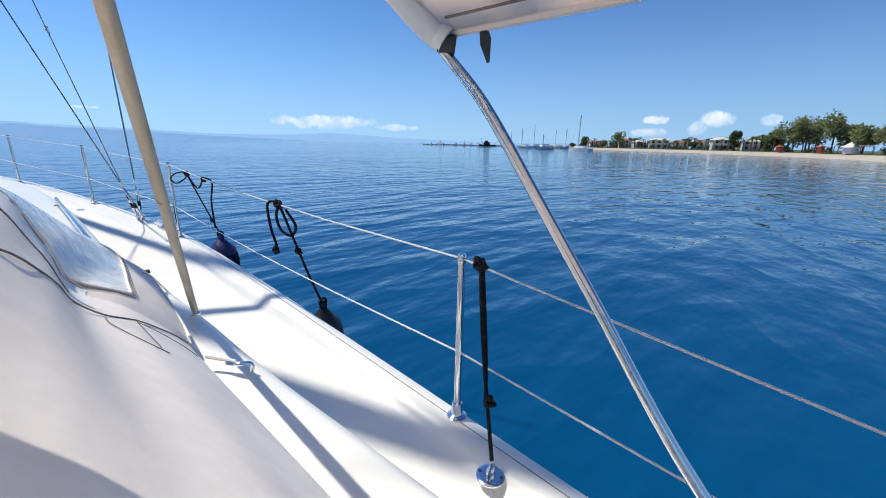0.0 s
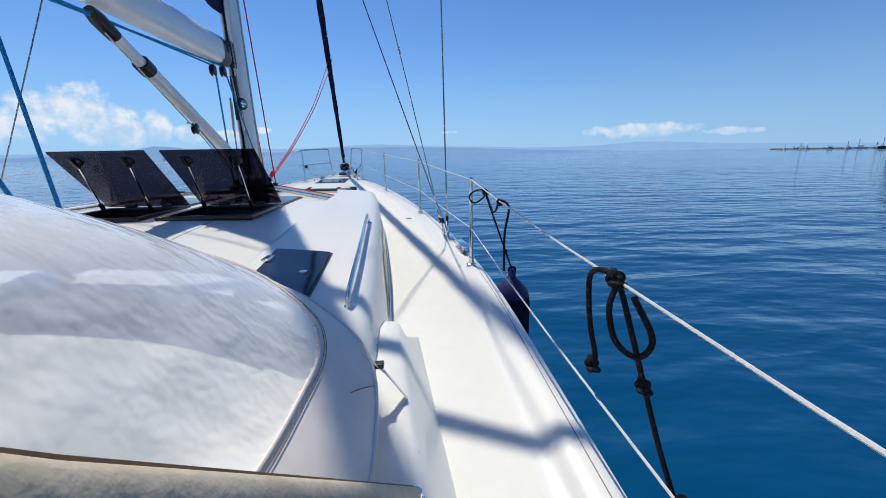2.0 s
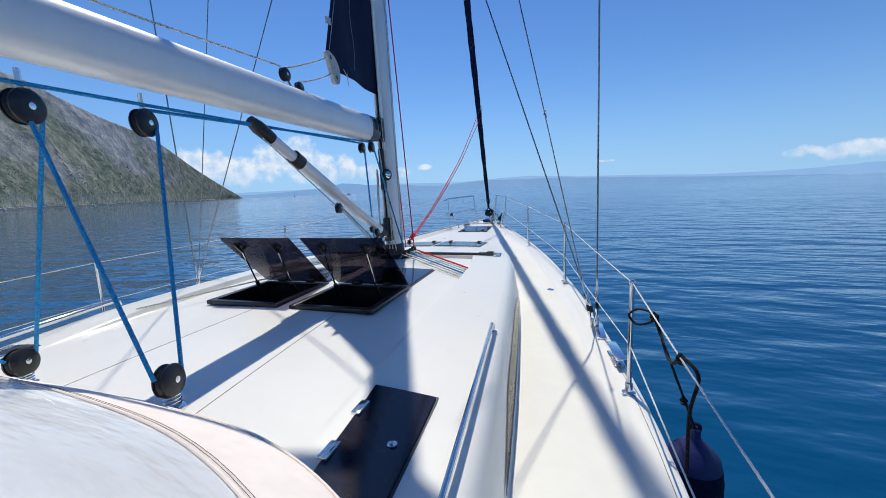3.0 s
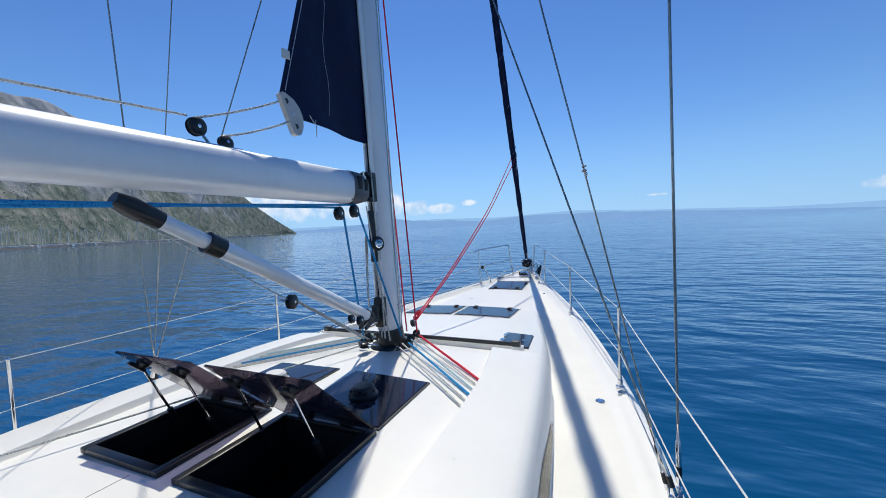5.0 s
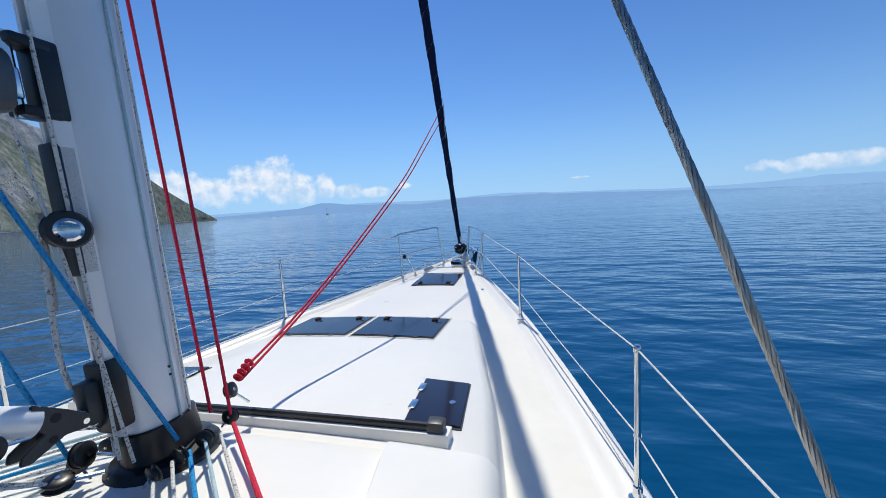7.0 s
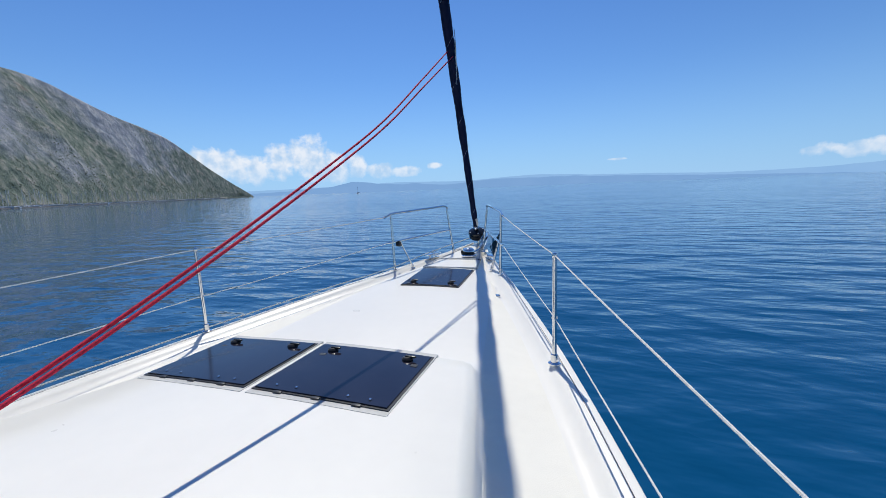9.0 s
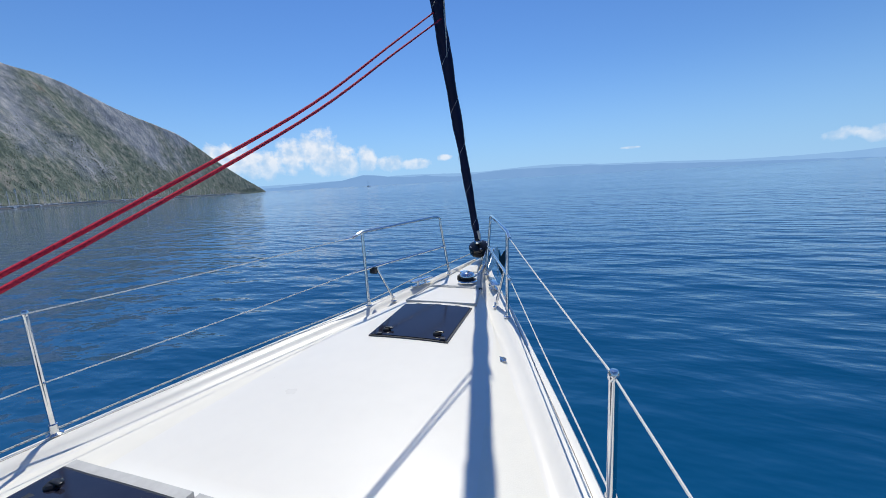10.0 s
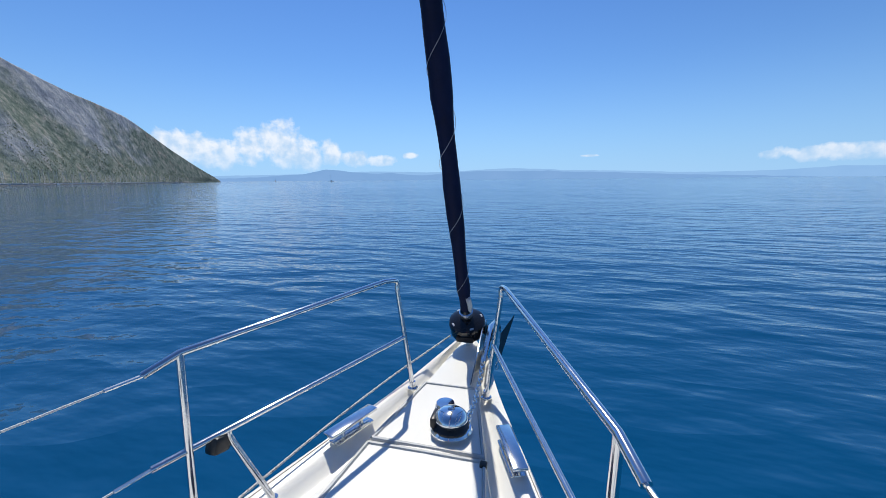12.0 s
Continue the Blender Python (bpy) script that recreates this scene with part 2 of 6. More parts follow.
def part(name, bm, mats, parent, label="", angle=35.0):
    """One mesh, built in world metres, under a thing or a part that stands at its own base."""
    ob = finish(name, bm, mats, angle)
    ob.parent = parent
    top = parent
    while top.parent:
        top = top.parent
    ob.matrix_parent_inverse = Matrix.Translation(-Vector(top.location)) if parent == top else Matrix()
    if parent != top:
        ob.matrix_parent_inverse = (parent.matrix_parent_inverse @ parent.matrix_basis).inverted() @ Matrix.Translation(-Vector(top.location))
    if label:
        ob["label"] = label
    return ob


def single(name, bm, mats, label, category, group="", kind="", angle=35.0):
    return tagged(finish(name, bm, mats, angle), label, category, group, kind)


def smooth_path(pts, n=6):
    """A Catmull-Rom path through the points."""
    p = [Vector(q) for q in pts]
    if len(p) < 3:
        return p
    p = [p[0] * 2 - p[1]] + p + [p[-1] * 2 - p[-2]]
    out = []
    for i in range(1, len(p) - 2):
        for k in range(n):
            s = k / n
            a, b, c, d = p[i - 1], p[i], p[i + 1], p[i + 2]
            out.append(0.5 * (2 * b + (c - a) * s + (2 * a - 5 * b + 4 * c - d) * s * s + (3 * b - a - 3 * c + d) * s ** 3))
    return out + [p[-2]]


def tube(bm, pts, r, sides=10, cap=True, flat=1.0):
    """A round bar along a path; r may be a number or a list."""
    pts = [Vector(p) for p in pts]
    rings, up = [], None
    for i, p in enumerate(pts):
        d = (pts[min(i + 1, len(pts) - 1)] - pts[max(i - 1, 0)]).normalized()
        if up is None:
            up = Vector((0, 0, 1)) if abs(d.z) < 0.9 else Vector((1, 0, 0))
        side = d.cross(up).normalized()
        up = side.cross(d).normalized()
        rr = r[i] if isinstance(r, (list, tuple)) else r
        rings.append([bm.verts.new(p + (side * math.cos(a) + up * math.sin(a) * flat) * rr) for a in (2 * math.pi * k / sides for k in range(sides))])
    for a, b in zip(rings, rings[1:]):
        for k in range(sides):
            bm.faces.new((a[k], a[(k + 1) % sides], b[(k + 1) % sides], b[k]))
    if cap:
        bm.faces.new(rings[0])
        bm.faces.new(rings[-1])
    return bm


def bar(a, b, r, sides=10):
    return tube(bmesh.new(), [a, b], r, sides)


def box(bm, lo, hi, bevel=0.0, m=None, seg=2):
    c = [(a + b) / 2 for a, b in zip(lo, hi)]
    s = [abs(b - a) for a, b in zip(lo, hi)]
    r = bmesh.ops.create_cube(bm, size=1, matrix=(m or Matrix()) @ Matrix.Translation(c) @ Matrix.Diagonal((*s, 1)))
    if bevel:
        es = list({e for v in r["verts"] for e in v.link_edges})
        bmesh.ops.bevel(bm, geom=es, offset=bevel, segments=seg, affect="EDGES", profile=0.5)
    return bm


def lathe(bm, profile, m=None, sides=20):
    """A turned form; profile: (radius, height) from bottom to top."""
    m = m or Matrix()
    rings = []
    for r, z in profile:
        rings.append([bm.verts.new(m @ Vector((max(r, 1e-4) * math.cos(a), max(r, 1e-4) * math.sin(a), z))) for a in (2 * math.pi * k / sides for k in range(sides))])
    for a, b in zip(rings, rings[1:]):
        for k in range(sides):
            bm.faces.new((a[k], a[(k + 1) % sides], b[(k + 1) % sides], b[k]))
    bm.faces.new(rings[0])
    bm.faces.new(rings[-1])
    return bm


def along(a, b):
    """A frame at a whose z axis points to b."""
    d = Vector(b) - Vector(a)
    return Matrix.Translation(a) @ d.to_track_quat("Z", "Y").to_matrix().to_4x4()


def torus(bm, m, R, r, n=14, k=6, sx=1.0):
    ring = []
    for i in range(n):
        a = 2 * math.pi * i / n
        ring.append([bm.verts.new(m @ Vector(((R + r * math.cos(b)) * math.cos(a) * sx, (R + r * math.cos(b)) * math.sin(a), r * math.sin(b)))) for b in (2 * math.pi * j / k for j in range(k))])
    for i in range(n):
        for j in range(k):
            bm.faces.new((ring[i][j], ring[(i + 1) % n][j], ring[(i + 1) % n][(j + 1) % k], ring[i][(j + 1) % k]))
    return bm


def plate(outline, thick, m):
    """A flat plate of the given outline, thickened both ways, with softened edges."""
    bm = bmesh.new()
    f = bm.faces.new([bm.verts.new(m @ Vector((x, y, -thick / 2))) for x, y in outline])
    r = bmesh.ops.extrude_face_region(bm, geom=[f])
    up = (m.to_3x3() @ Vector((0, 0, 1))).normalized() * thick
    bmesh.ops.translate(bm, verts=[v for v in r["geom"] if isinstance(v, bmesh.types.BMVert)], vec=up)
    bmesh.ops.bevel(bm, geom=bm.edges[:], offset=min(0.003, thick * 0.3), segments=2, affect="EDGES")
    return bm


def curve(y, table):
    """A smooth value along the boat from (y, value) pairs."""
    if y <= table[0][0]:
        return table[0][1]
    for i, ((a, p), (b, q)) in enumerate(zip(table, table[1:])):
        if y <= b:
            s = (y - a) / (b - a)
            l = table[i - 1] if i else (2 * a - b, 2 * p - q)
            r = table[i + 2] if i + 2 < len(table) else (2 * b - a, 2 * q - p)
            m0, m1 = (q - l[1]) / (b - l[0]) * (b - a), (r[1] - p) / (r[0] - a) * (b - a)
            return (2 * s ** 3 - 3 * s * s + 1) * p + (s ** 3 - 2 * s * s + s) * m0 + (3 * s * s - 2 * s ** 3) * q + (s ** 3 - s * s) * m1
    return table[-1][1]


# ---- the yacht's lines: y runs to the bow, x to starboard ----
BEAM = [(-4.0, 1.9), (-2.0, 2.06), (0.0, 2.13), (2.0, 2.15), (3.58, 2.11), (5.77, 1.81), (7.76, 1.31), (9.59, 0.665), (10.56, 0.285), (11.0, 0.15), (11.2, 0.09)]
SHEER = [(-4.0, 0.98), (0.5, 1.07), (3.58, 1.185), (5.77, 1.255), (7.76, 1.35), (9.59, 1.445), (10.56, 1.50), (11.2, 1.53)]
TRUNK_X = [(5.4, 1.2), (5.7, 1.16), (6.2, 1.08), (6.9, 0.92), (7.4, 0.81), (7.62, 0.75), (8.0, 0.7), (9.6, 0.42), (10.5, 0.15), (11.2, 0.03)]
TRUNK_Z = [(5.4, 1.5), (5.7, 1.495), (6.2, 1.465), (6.9, 1.42), (7.3, 1.405), (7.7, 1.395)]
ROOF_X = [(0.8, 1.47), (1.9, 1.47), (2.6, 1.45), (3.4, 1.405), (4.4, 1.325), (5.0, 1.265), (5.52, 1.2)]
ROOF_Z = [(0.8, 1.36), (1.9, 1.41), (2.6, 1.45), (3.4, 1.485), (4.4, 1.51), (5.52, 1.51)]
ROOF_C = [(0.8, 1.46), (1.9, 1.52), (2.6, 1.555), (3.4, 1.58), (4.4, 1.595), (5.2, 1.585), (5.52, 1.545)]


def beam(y):
    return curve(y, BEAM)


def sheer(y):
    return curve(y, SHEER)


def side_deck(y):
    return sheer(y) - 0.045


def deck_top(x, y):
    """The foredeck's height at a place ahead of the coachroof."""
    z = side_deck(y) + 0.05 * max(0, 1 - (x / beam(y)) ** 2)
    if y < 7.66:
        s = 1.0 if y < 7.6 else (7.66 - y) / 0.06
        z += s * max(0, curve(y, TRUNK_Z) + 0.02 * max(0, 1 - (x / max(0.2, curve(y, TRUNK_X))) ** 2) - z)
    return z


def roof_top(x, y):
    c, e, ex = curve(y, ROOF_C), curve(y, ROOF_Z), curve(y, ROOF_X)
    u = abs(x) / ex
    z = c + (e - c) * (0.25 * u + 0.75 * u ** 3.2)
    return z

# ---- sea ----
bm = bmesh.new()
bmesh.ops.create_circle(bm, cap_ends=True, segments=96, radius=4900)
single("water", bm, WATER, "calm deep blue sea with fine ripples", "sea", kind="structure")


# ---- hull and deck ----
def loft(sections, close_ends=False):
    bm = bmesh.new()
    rows = [[bm.verts.new(p) for p in s] for s in sections]
    faces = []
    for a, b in zip(rows, rows[1:]):
        for k in range(len(a) - 1):
            faces.append((k, bm.faces.new((a[k], a[k + 1], b[k + 1], b[k]))))
    if close_ends:
        bm.faces.new(rows[0])
        bm.faces.new(rows[-1])
    return bm, faces


def stations(a, b, step):
    n = max(1, round((b - a) / step))
    return [a + (b - a) * i / n for i in range(n + 1)]


def deck_half(y):
    """Half a deck section, from the gunwale's outer edge to the middle."""
    B, S, D = beam(y), sheer(y), side_deck(y)
    k = min(1.0, B / 0.5)
    tx, step = curve(y, TRUNK_X), 0.0
    if 5.3 < y < 7.67:
        step = 1.0
    flat = lambda x: D + 0.05 * max(0, 1 - (x / B) ** 2)
    pts = [(B, S - 0.02), (B - 0.012 * k, S), (B - 0.085 * k, S), (B - 0.115 * k, S - 0.02), (B - 0.15 * k, D), (B - 0.2 * k, D)]
    xin = B - 0.2 * k
    foot = min(tx + 0.07, xin - 0.02 * k)
    for x, w in ((foot * 0.5 + xin * 0.5, 0), (foot, 0), (foot - 0.02 * k, 0.3), (foot - 0.05 * k, 0.85), (foot - 0.09 * k, 1), (foot * 0.6, 1), (foot * 0.3, 1), (0, 1)):
        z = flat(x)
        if step:
            z += (max(z, deck_top(x, y)) - z) * w * step
        pts.append((max(x, 0), z))
    return pts


sec = []
for y in stations(-4, 5.0, 0.25) + stations(5.1, 7.5, 0.1) + [7.6, 7.63, 7.66] + stations(7.75, 11.2, 0.1):
    h = deck_half(y)
    sec.append([(x, y, z) for x, z in h] + [(-x, y, z) for x, z in reversed(h[:-1])])
bm, faces = loft(sec)
for k, f in faces:
    if k in (5, 6) or k in (len(sec[0]) - 7, len(sec[0]) - 8):
        f.material_index = 1
single("deck", bm, [GEL, NONSKID], "white moulded deck with cream non-skid side decks", "deck", kind="structure", angle=60)

sec = []
for y in stations(-4, 11.2, 0.2):
    B, S = beam(y), sheer(y) - 0.022
    w = max(0.03, B * curve(y, [(-4, 0.8), (2, 0.86), (6, 0.7), (9, 0.45), (11.2, 0.2)]))
    sec.append([(B, y, S), (B + 0.006, y, S - 0.1), (B - 0.02 * min(1, B), y, S - 0.4), (w, y, 0.15), (w * 0.8, y, -0.4), (0, y, -0.6)] + [(-w * 0.8, y, -0.4), (-w, y, 0.15), (-B + 0.02 * min(1, B), y, S - 0.4), (-B - 0.006, y, S - 0.1), (-B, y, S)])
bm, faces = loft(sec)
bm.faces.new([v for v in bm.verts if abs(v.co.y - 11.2) < 1e-4])
bm.faces.new([v for v in bm.verts if abs(v.co.y + 4) < 1e-4])
bmesh.ops.recalc_face_normals(bm, faces=bm.faces[:])
bmesh.ops.triangulate(bm, faces=[f for f in bm.faces if len(f.verts) > 4])
single("hull", bm, HULLM, "white gelcoat yacht hull afloat on the sea", "hull", kind="structure", angle=50)

# a thin dark line along the sheer, where deck and hull meet
for s in (1, -1):
    bm = tube(bmesh.new(), [(s * (beam(y) - 0.05 * min(1, beam(y))), y, sheer(y) + 0.0005) for y in stations(-4, 10.3, 0.3)], 0.0016, 5)
    single("trim", bm, THREAD, "thin dark seam along the gunwale", "trim", kind="structure")

# coachroof, with openings for the two raised hatches
XL = [0, 0.05, 0.10, 0.34, 0.56, 0.62, 0.70]
HOLES = [(0.10, 0.62, 3.47, 4.0), (-0.56, -0.05, 3.47, 4.0)]


def pod_edge(y):
    return curve(y, [(2.5, 0.94), (4.0, 0.94), (4.83, 0.905), (5.55, 0.78)])


def pod(x, y):
    """The raised side panel that covers the running lines."""
    s = min(1, max(0, (abs(x) - pod_edge(y) + 0.006) / 0.022))
    t = min(1, max(0, (y - 2.6) / 0.8))
    return 0.042 * s * s * (3 - 2 * s) * t


def roof_half(y):
    ex = curve(y, ROOF_X)
    D = side_deck(y) + 0.01
    pts = [(x, roof_top(x, y) + pod(x, y)) for x in XL]
    e = pod_edge(y)
    for x in (e - 0.02, e - 0.006, e, e + 0.006, e + 0.014, e + 0.03, e + 0.1, ex * 0.62 + (e + 0.1) * 0.38, ex - 0.1, ex - 0.05):
        pts.append((x, roof_top(min(x, ex), y) + pod(x, y)))
    ze = roof_top(ex - 0.05, y) + pod(ex, y)
    pts += [(ex - 0.015, ze - 0.012), (ex + 0.01, ze - 0.04), (ex + 0.025, ze - 0.08), (ex + 0.06, D + 0.035), (ex + 0.08, D + 0.006), (ex + 0.1, D - 0.03)]
    return pts


ys = sorted(set([round(v, 4) for v in stations(0.9, 3.47, 0.2) + stations(3.47, 4.0, 0.27) + stations(4.0, 5.40, 0.2)] + [5.46, 5.5]))
sec = []
for y in ys:
    h = roof_half(y)
    if y > 5.41:
        drop = 0.004 if y < 5.47 else 0.014
        h = [(x, z - drop) for x, z in h]
    sec.append([(-x, y, z) for x, z in reversed(h[1:])] + [(x, y, z) for x, z in h])
last = [(x, 5.515, min(z, deck_top(x, 5.52) - 0.03)) for x, y, z in sec[-1]]
bm, faces = loft(sec + [last])
kill = [f for k, f in faces if any(a - 0.001 < f.calc_center_median().x < b + 0.001 and c < f.calc_center_median().y < d for a, b, c, d in HOLES)]
bmesh.ops.delete(bm, geom=kill, context="FACES")
single("coachroof", bm, GEL, "white moulded coachroof with rounded sides", "coachroof", kind="structure", angle=50)

for xa, xb, ya, yb in ((0.478, 0.418, 2.40, 3.42), (-0.252, -0.165, 2.40, 3.42)):
    pts = [(xa + (xb - xa) * k / 10, ya + (yb - ya) * k / 10) for k in range(11)]
    single("trim", tube(bmesh.new(), [(x, y, roof_top(x, y) + 0.0004) for x, y in pts], 0.0012, 5), THREAD, "thin brown sealant joint in the coachroof", "trim", kind="structure")

for s in (1, -1):
    # long tinted window in the coachroof's side
    bm = bmesh.new()
    rows = []
    for y in stations(2.75, 5.0, 0.15):
        ex, D = curve(y, ROOF_X), side_deck(y)
        q = min(1, (y - 2.75) / 0.5) * min(1, (5.02 - y) / 0.8 + 0.15)
        z0, z1 = D + 0.05, D + 0.06 + 0.17 * q
        rows.append([bm.verts.new((s * (ex + 0.068 - (z0 - D - 0.035) * 0.135), y, z0)), bm.verts.new((s * (ex + 0.068 - (z1 - D - 0.035) * 0.135), y, z1))])
    for a, b in zip(rows, rows[1:]):
        bm.faces.new((a[0], a[1], b[1], b[0]))
    bmesh.ops.solidify(bm, geom=bm.faces[:], thickness=0.012)
    single("window", bm, HATCH, "long dark tinted window in the coachroof side", "window", kind="structure")

# cockpit coamings
for s in (1, -1):
    sec = []
    for y in [2.66, 2.62, 2.52, 2.35] + stations(2.1, -3.4, 0.3)[0:1] + [2.1 - 0.3 * i for i in range(1, 19)]:
        D = side_deck(y)
        n = min(1, max(0.02, (2.68 - y) / 0.3)) ** 0.5
        top = D + (0.215 if y > 1 else 0.22) * n
        a = curve(y, [(-3.5, 1.62), (0, 1.6), (1.0, 1.535), (1.6, 1.515), (2.66, 1.5)])
        w = 0.055 + 0.085 * min(1, max(0, 2.66 - y) / 1.1) + 0.015 * max(0, 1.5 - y)
        sec.append([(s * x, y, z) for x, z in ((a - 0.04, D - 0.02), (a - 0.035, top - 0.03), (a - 0.015, top - 0.006), (a, top), (a + w * 0.75, top - 0.004), (a + w * 0.95, top - 0.02), (a + w + 0.02, top - 0.07), (a + w + 0.085, D + 0.02), (a + w + 0.105, D - 0.02))])
    bm, _ = loft(sec, True)
    single("coaming", bm, GEL, "white moulded cockpit coaming beside the side deck", "coaming", kind="structure", angle=50)

# cockpit well behind the coachroof
bm = bmesh.new()
box(bm, (-1.5, -3.5, 0.62), (1.5, 0.9, 0.66))
single("floor", bm, NONSKID, "cream cockpit sole", "floor", kind="structure")
bm = bmesh.new()
box(bm, (-1.42, 0.93, 0.66), (1.42, 0.98, 1.46), 0.01)
single("wall_bulkhead", bm, GEL, "white bulkhead at the front of the cockpit", "bulkhead", kind="structure")


# ---- hatches ----
def flush_hatch(x0, x1, y0, y1, zf, label, hinge="aft", skew=0.0, handles=True, name="deck_hatch", bedded=False):
    c = Vector(((x0 + x1) / 2, (y0 + y1) / 2, 0))
    top = thing(name, (c.x, c.y, zf(c.x, c.y)), label, "hatch", "deck hatches")
    def sheet(a0, a1, b0, b1, dz, th):
        bm = bmesh.new()
        n = 4
        g = [[bm.verts.new((a0 + (a1 - a0) * i / n + skew * ((b0 + (b1 - b0) * j / n) - y0), b0 + (b1 - b0) * j / n, zf(a0 + (a1 - a0) * i / n, min(y1, max(y0, b0 + (b1 - b0) * j / n))) + dz)) for j in range(n + 1)] for i in range(n + 1)]
        for i in range(n):
            for j in range(n):
                bm.faces.new((g[i][j], g[i + 1][j], g[i + 1][j + 1], g[i][j + 1]))
        r = bmesh.ops.extrude_face_region(bm, geom=bm.faces[:])
        bmesh.ops.translate(bm, verts=[v for v in r["geom"] if isinstance(v, bmesh.types.BMVert)], vec=(0, 0, -th))
        return bm
    part("frame", sheet(x0 - 0.012, x1 + 0.012, y0 - 0.012, y1 + 0.012, 0.008, 0.03), GREYPL, top, "grey hatch frame")
    if bedded:
        part("bedding", sheet(x0 - 0.02, x1 + 0.02, y0 - 0.045, y1 + 0.055, 0.004, 0.03), PALEGREY, top, "pale grey recessed surround")
    lid = part("lid", sheet(x0, x1, y0, y1, 0.0135, 0.012), HATCH, top, "dark tinted acrylic lid")
    if handles:
        yy = y1 - 0.075 if hinge == "aft" else y0 + 0.075
        for u in (0.16, 0.84):
            x = x0 + (x1 - x0) * u + skew * (yy - y0)
            z = zf(x, yy) + 0.014
            bm = lathe(bmesh.new(), [(0.03, 0), (0.03, 0.008), (0.022, 0.016), (0.0, 0.018)], Matrix.Translation((x, yy, z)), 14)
            box(bm, (x - 0.012, yy - 0.008, z + 0.012), (x + 0.05, yy + 0.008, z + 0.024), 0.004)
            part("handle", bm, BLACK, lid, "black latch handle")
            bm = box(bmesh.new(), (x + 0.045 - 0.09 * (u < 0.5), yy - 0.075, z), (x + 0.08 - 0.09 * (u < 0.5), yy - 0.05, z + 0.002))
            part("sticker", bm, GREYPL, lid, "small grey label")
        yh = y0 - 0.012 if hinge == "aft" else y1 + 0.012
        for u in (0.14, 0.3, 0.7, 0.86):
            x = x0 + (x1 - x0) * u
            bm = lathe(bmesh.new(), [(0.006, 0), (0.006, 0.003), (0, 0.004)], Matrix.Translation((x, y0 + 0.035 if hinge == "aft" else y1 - 0.035, zf(x, y0) + 0.014)), 8)
            part("screw", bm, STEEL, lid)
        for u in (0.2, 0.5, 0.8):
            x = x0 + (x1 - x0) * u
            bm = box(bmesh.new(), (x - 0.022, yh - 0.008, zf(x, yh)), (x + 0.022, yh + 0.01, zf(x, yh) + 0.011), 0.003)
            part("hinge", bm, GREYPL, top, "grey hinge")
    return top


flush_hatch(-0.285, 0.285, 9.06, 9.66, deck_top, "dark tinted flush deck hatch near the bow", hinge="fwd")
flush_hatch(-0.13, 0.56, 7.02, 7.57, deck_top, "dark tinted flush hatch in the white foredeck", hinge="aft", bedded=True)
flush_hatch(-0.85, -0.2, 7.02, 7.57, deck_top, "dark tinted flush hatch beside its twin on the foredeck", hinge="aft", bedded=True)
roofz = lambda x, y: roof_top(x, y)
for (x0, x1) in ((0.10, 0.63), (-0.57, -0.06)):
    h = flush_hatch(x0, x1, 4.07, 4.63, roofz, "dark fixed skylight with a round vent on the coachroof", handles=False, name="skylight")
    cx, cy = (x0 + x1) / 2, 4.33
    bm = lathe(bmesh.new(), [(0.085, 0.0), (0.085, 0.012), (0.07, 0.03), (0.066, 0.05), (0.055, 0.06), (0, 0.064)], Matrix.Translation((cx, cy, roofz(cx, cy) + 0.013)), 28)
    v = part("vent", bm, BLACK if x0 > 0 else WHITEWIRE, h, "round mushroom vent")
    for k in range(8):
        a = k * math.pi / 4
        p = Vector((cx + 0.071 * math.cos(a), cy + 0.071 * math.sin(a), roofz(cx, cy) + 0.05))
        part("vent_slot", lathe(bmesh.new(), [(0.009, -0.004), (0.009, 0.004)], Matrix.Translation(p), 8), SHADEIN, v)


def small_side_hatch(pts, zf, label):
    """A small dark side hatch with two pale hinge lugs on its inboard edge."""
    c = sum((Vector((x, y, 0)) for x, y in pts), Vector()) / 4
    top = thing("side_hatch", (c.x, c.y, zf(c.x, c.y)), label, "hatch", "side hatches")
    for nm, grow, dz, mat in (("frame", 1.06, 0.004, GREYPL), ("lid", 1.0, 0.014, HATCH)):
        bm = bmesh.new()
        n = 6
        q = [Vector((c.x + (x - c.x) * grow, c.y + (y - c.y) * grow, 0)) for x, y in pts]
        g = []
        for i in range(n + 1):
            row = []
            for j in range(n + 1):
                a = q[0].lerp(q[1], i / n).lerp(q[3].lerp(q[2], i / n), j / n)
                row.append(bm.verts.new((a.x, a.y, zf(a.x, a.y) + dz)))
            g.append(row)
        for i in range(n):
            for j in range(n):
                bm.faces.new((g[i][j], g[i + 1][j], g[i + 1][j + 1], g[i][j + 1]))
        r = bmesh.ops.extrude_face_region(bm, geom=bm.faces[:])
        bmesh.ops.translate(bm, verts=[v for v in r["geom"] if isinstance(v, bmesh.types.BMVert)], vec=(0, 0, -0.02))
        lid = part(nm, bm, mat, top)
    for u in (0.3, 0.72):
        a = Vector((*pts[0], 0)).lerp(Vector((*pts[1], 0)), u)
        z = zf(a.x, a.y) + 0.012
        part("hinge", box(bmesh.new(), (a.x - 0.012, a.y - 0.04, z), (a.x + 0.022, a.y + 0.04, z + 0.012), 0.003), STEEL, lid, "pale metal hinge")
    a = Vector((*pts[2], 0)).lerp(Vector((*pts[3], 0)), 0.55) + Vector((-0.06, 0, 0)) * (1 if c.x > 0 else -1)
    part("latch", lathe(bmesh.new(), [(0.016, 0), (0.016, 0.004), (0, 0.006)], Matrix.Translation((a.x, a.y, zf(a.x, a.y) + 0.014)), 14), STEEL, lid, "round metal latch")


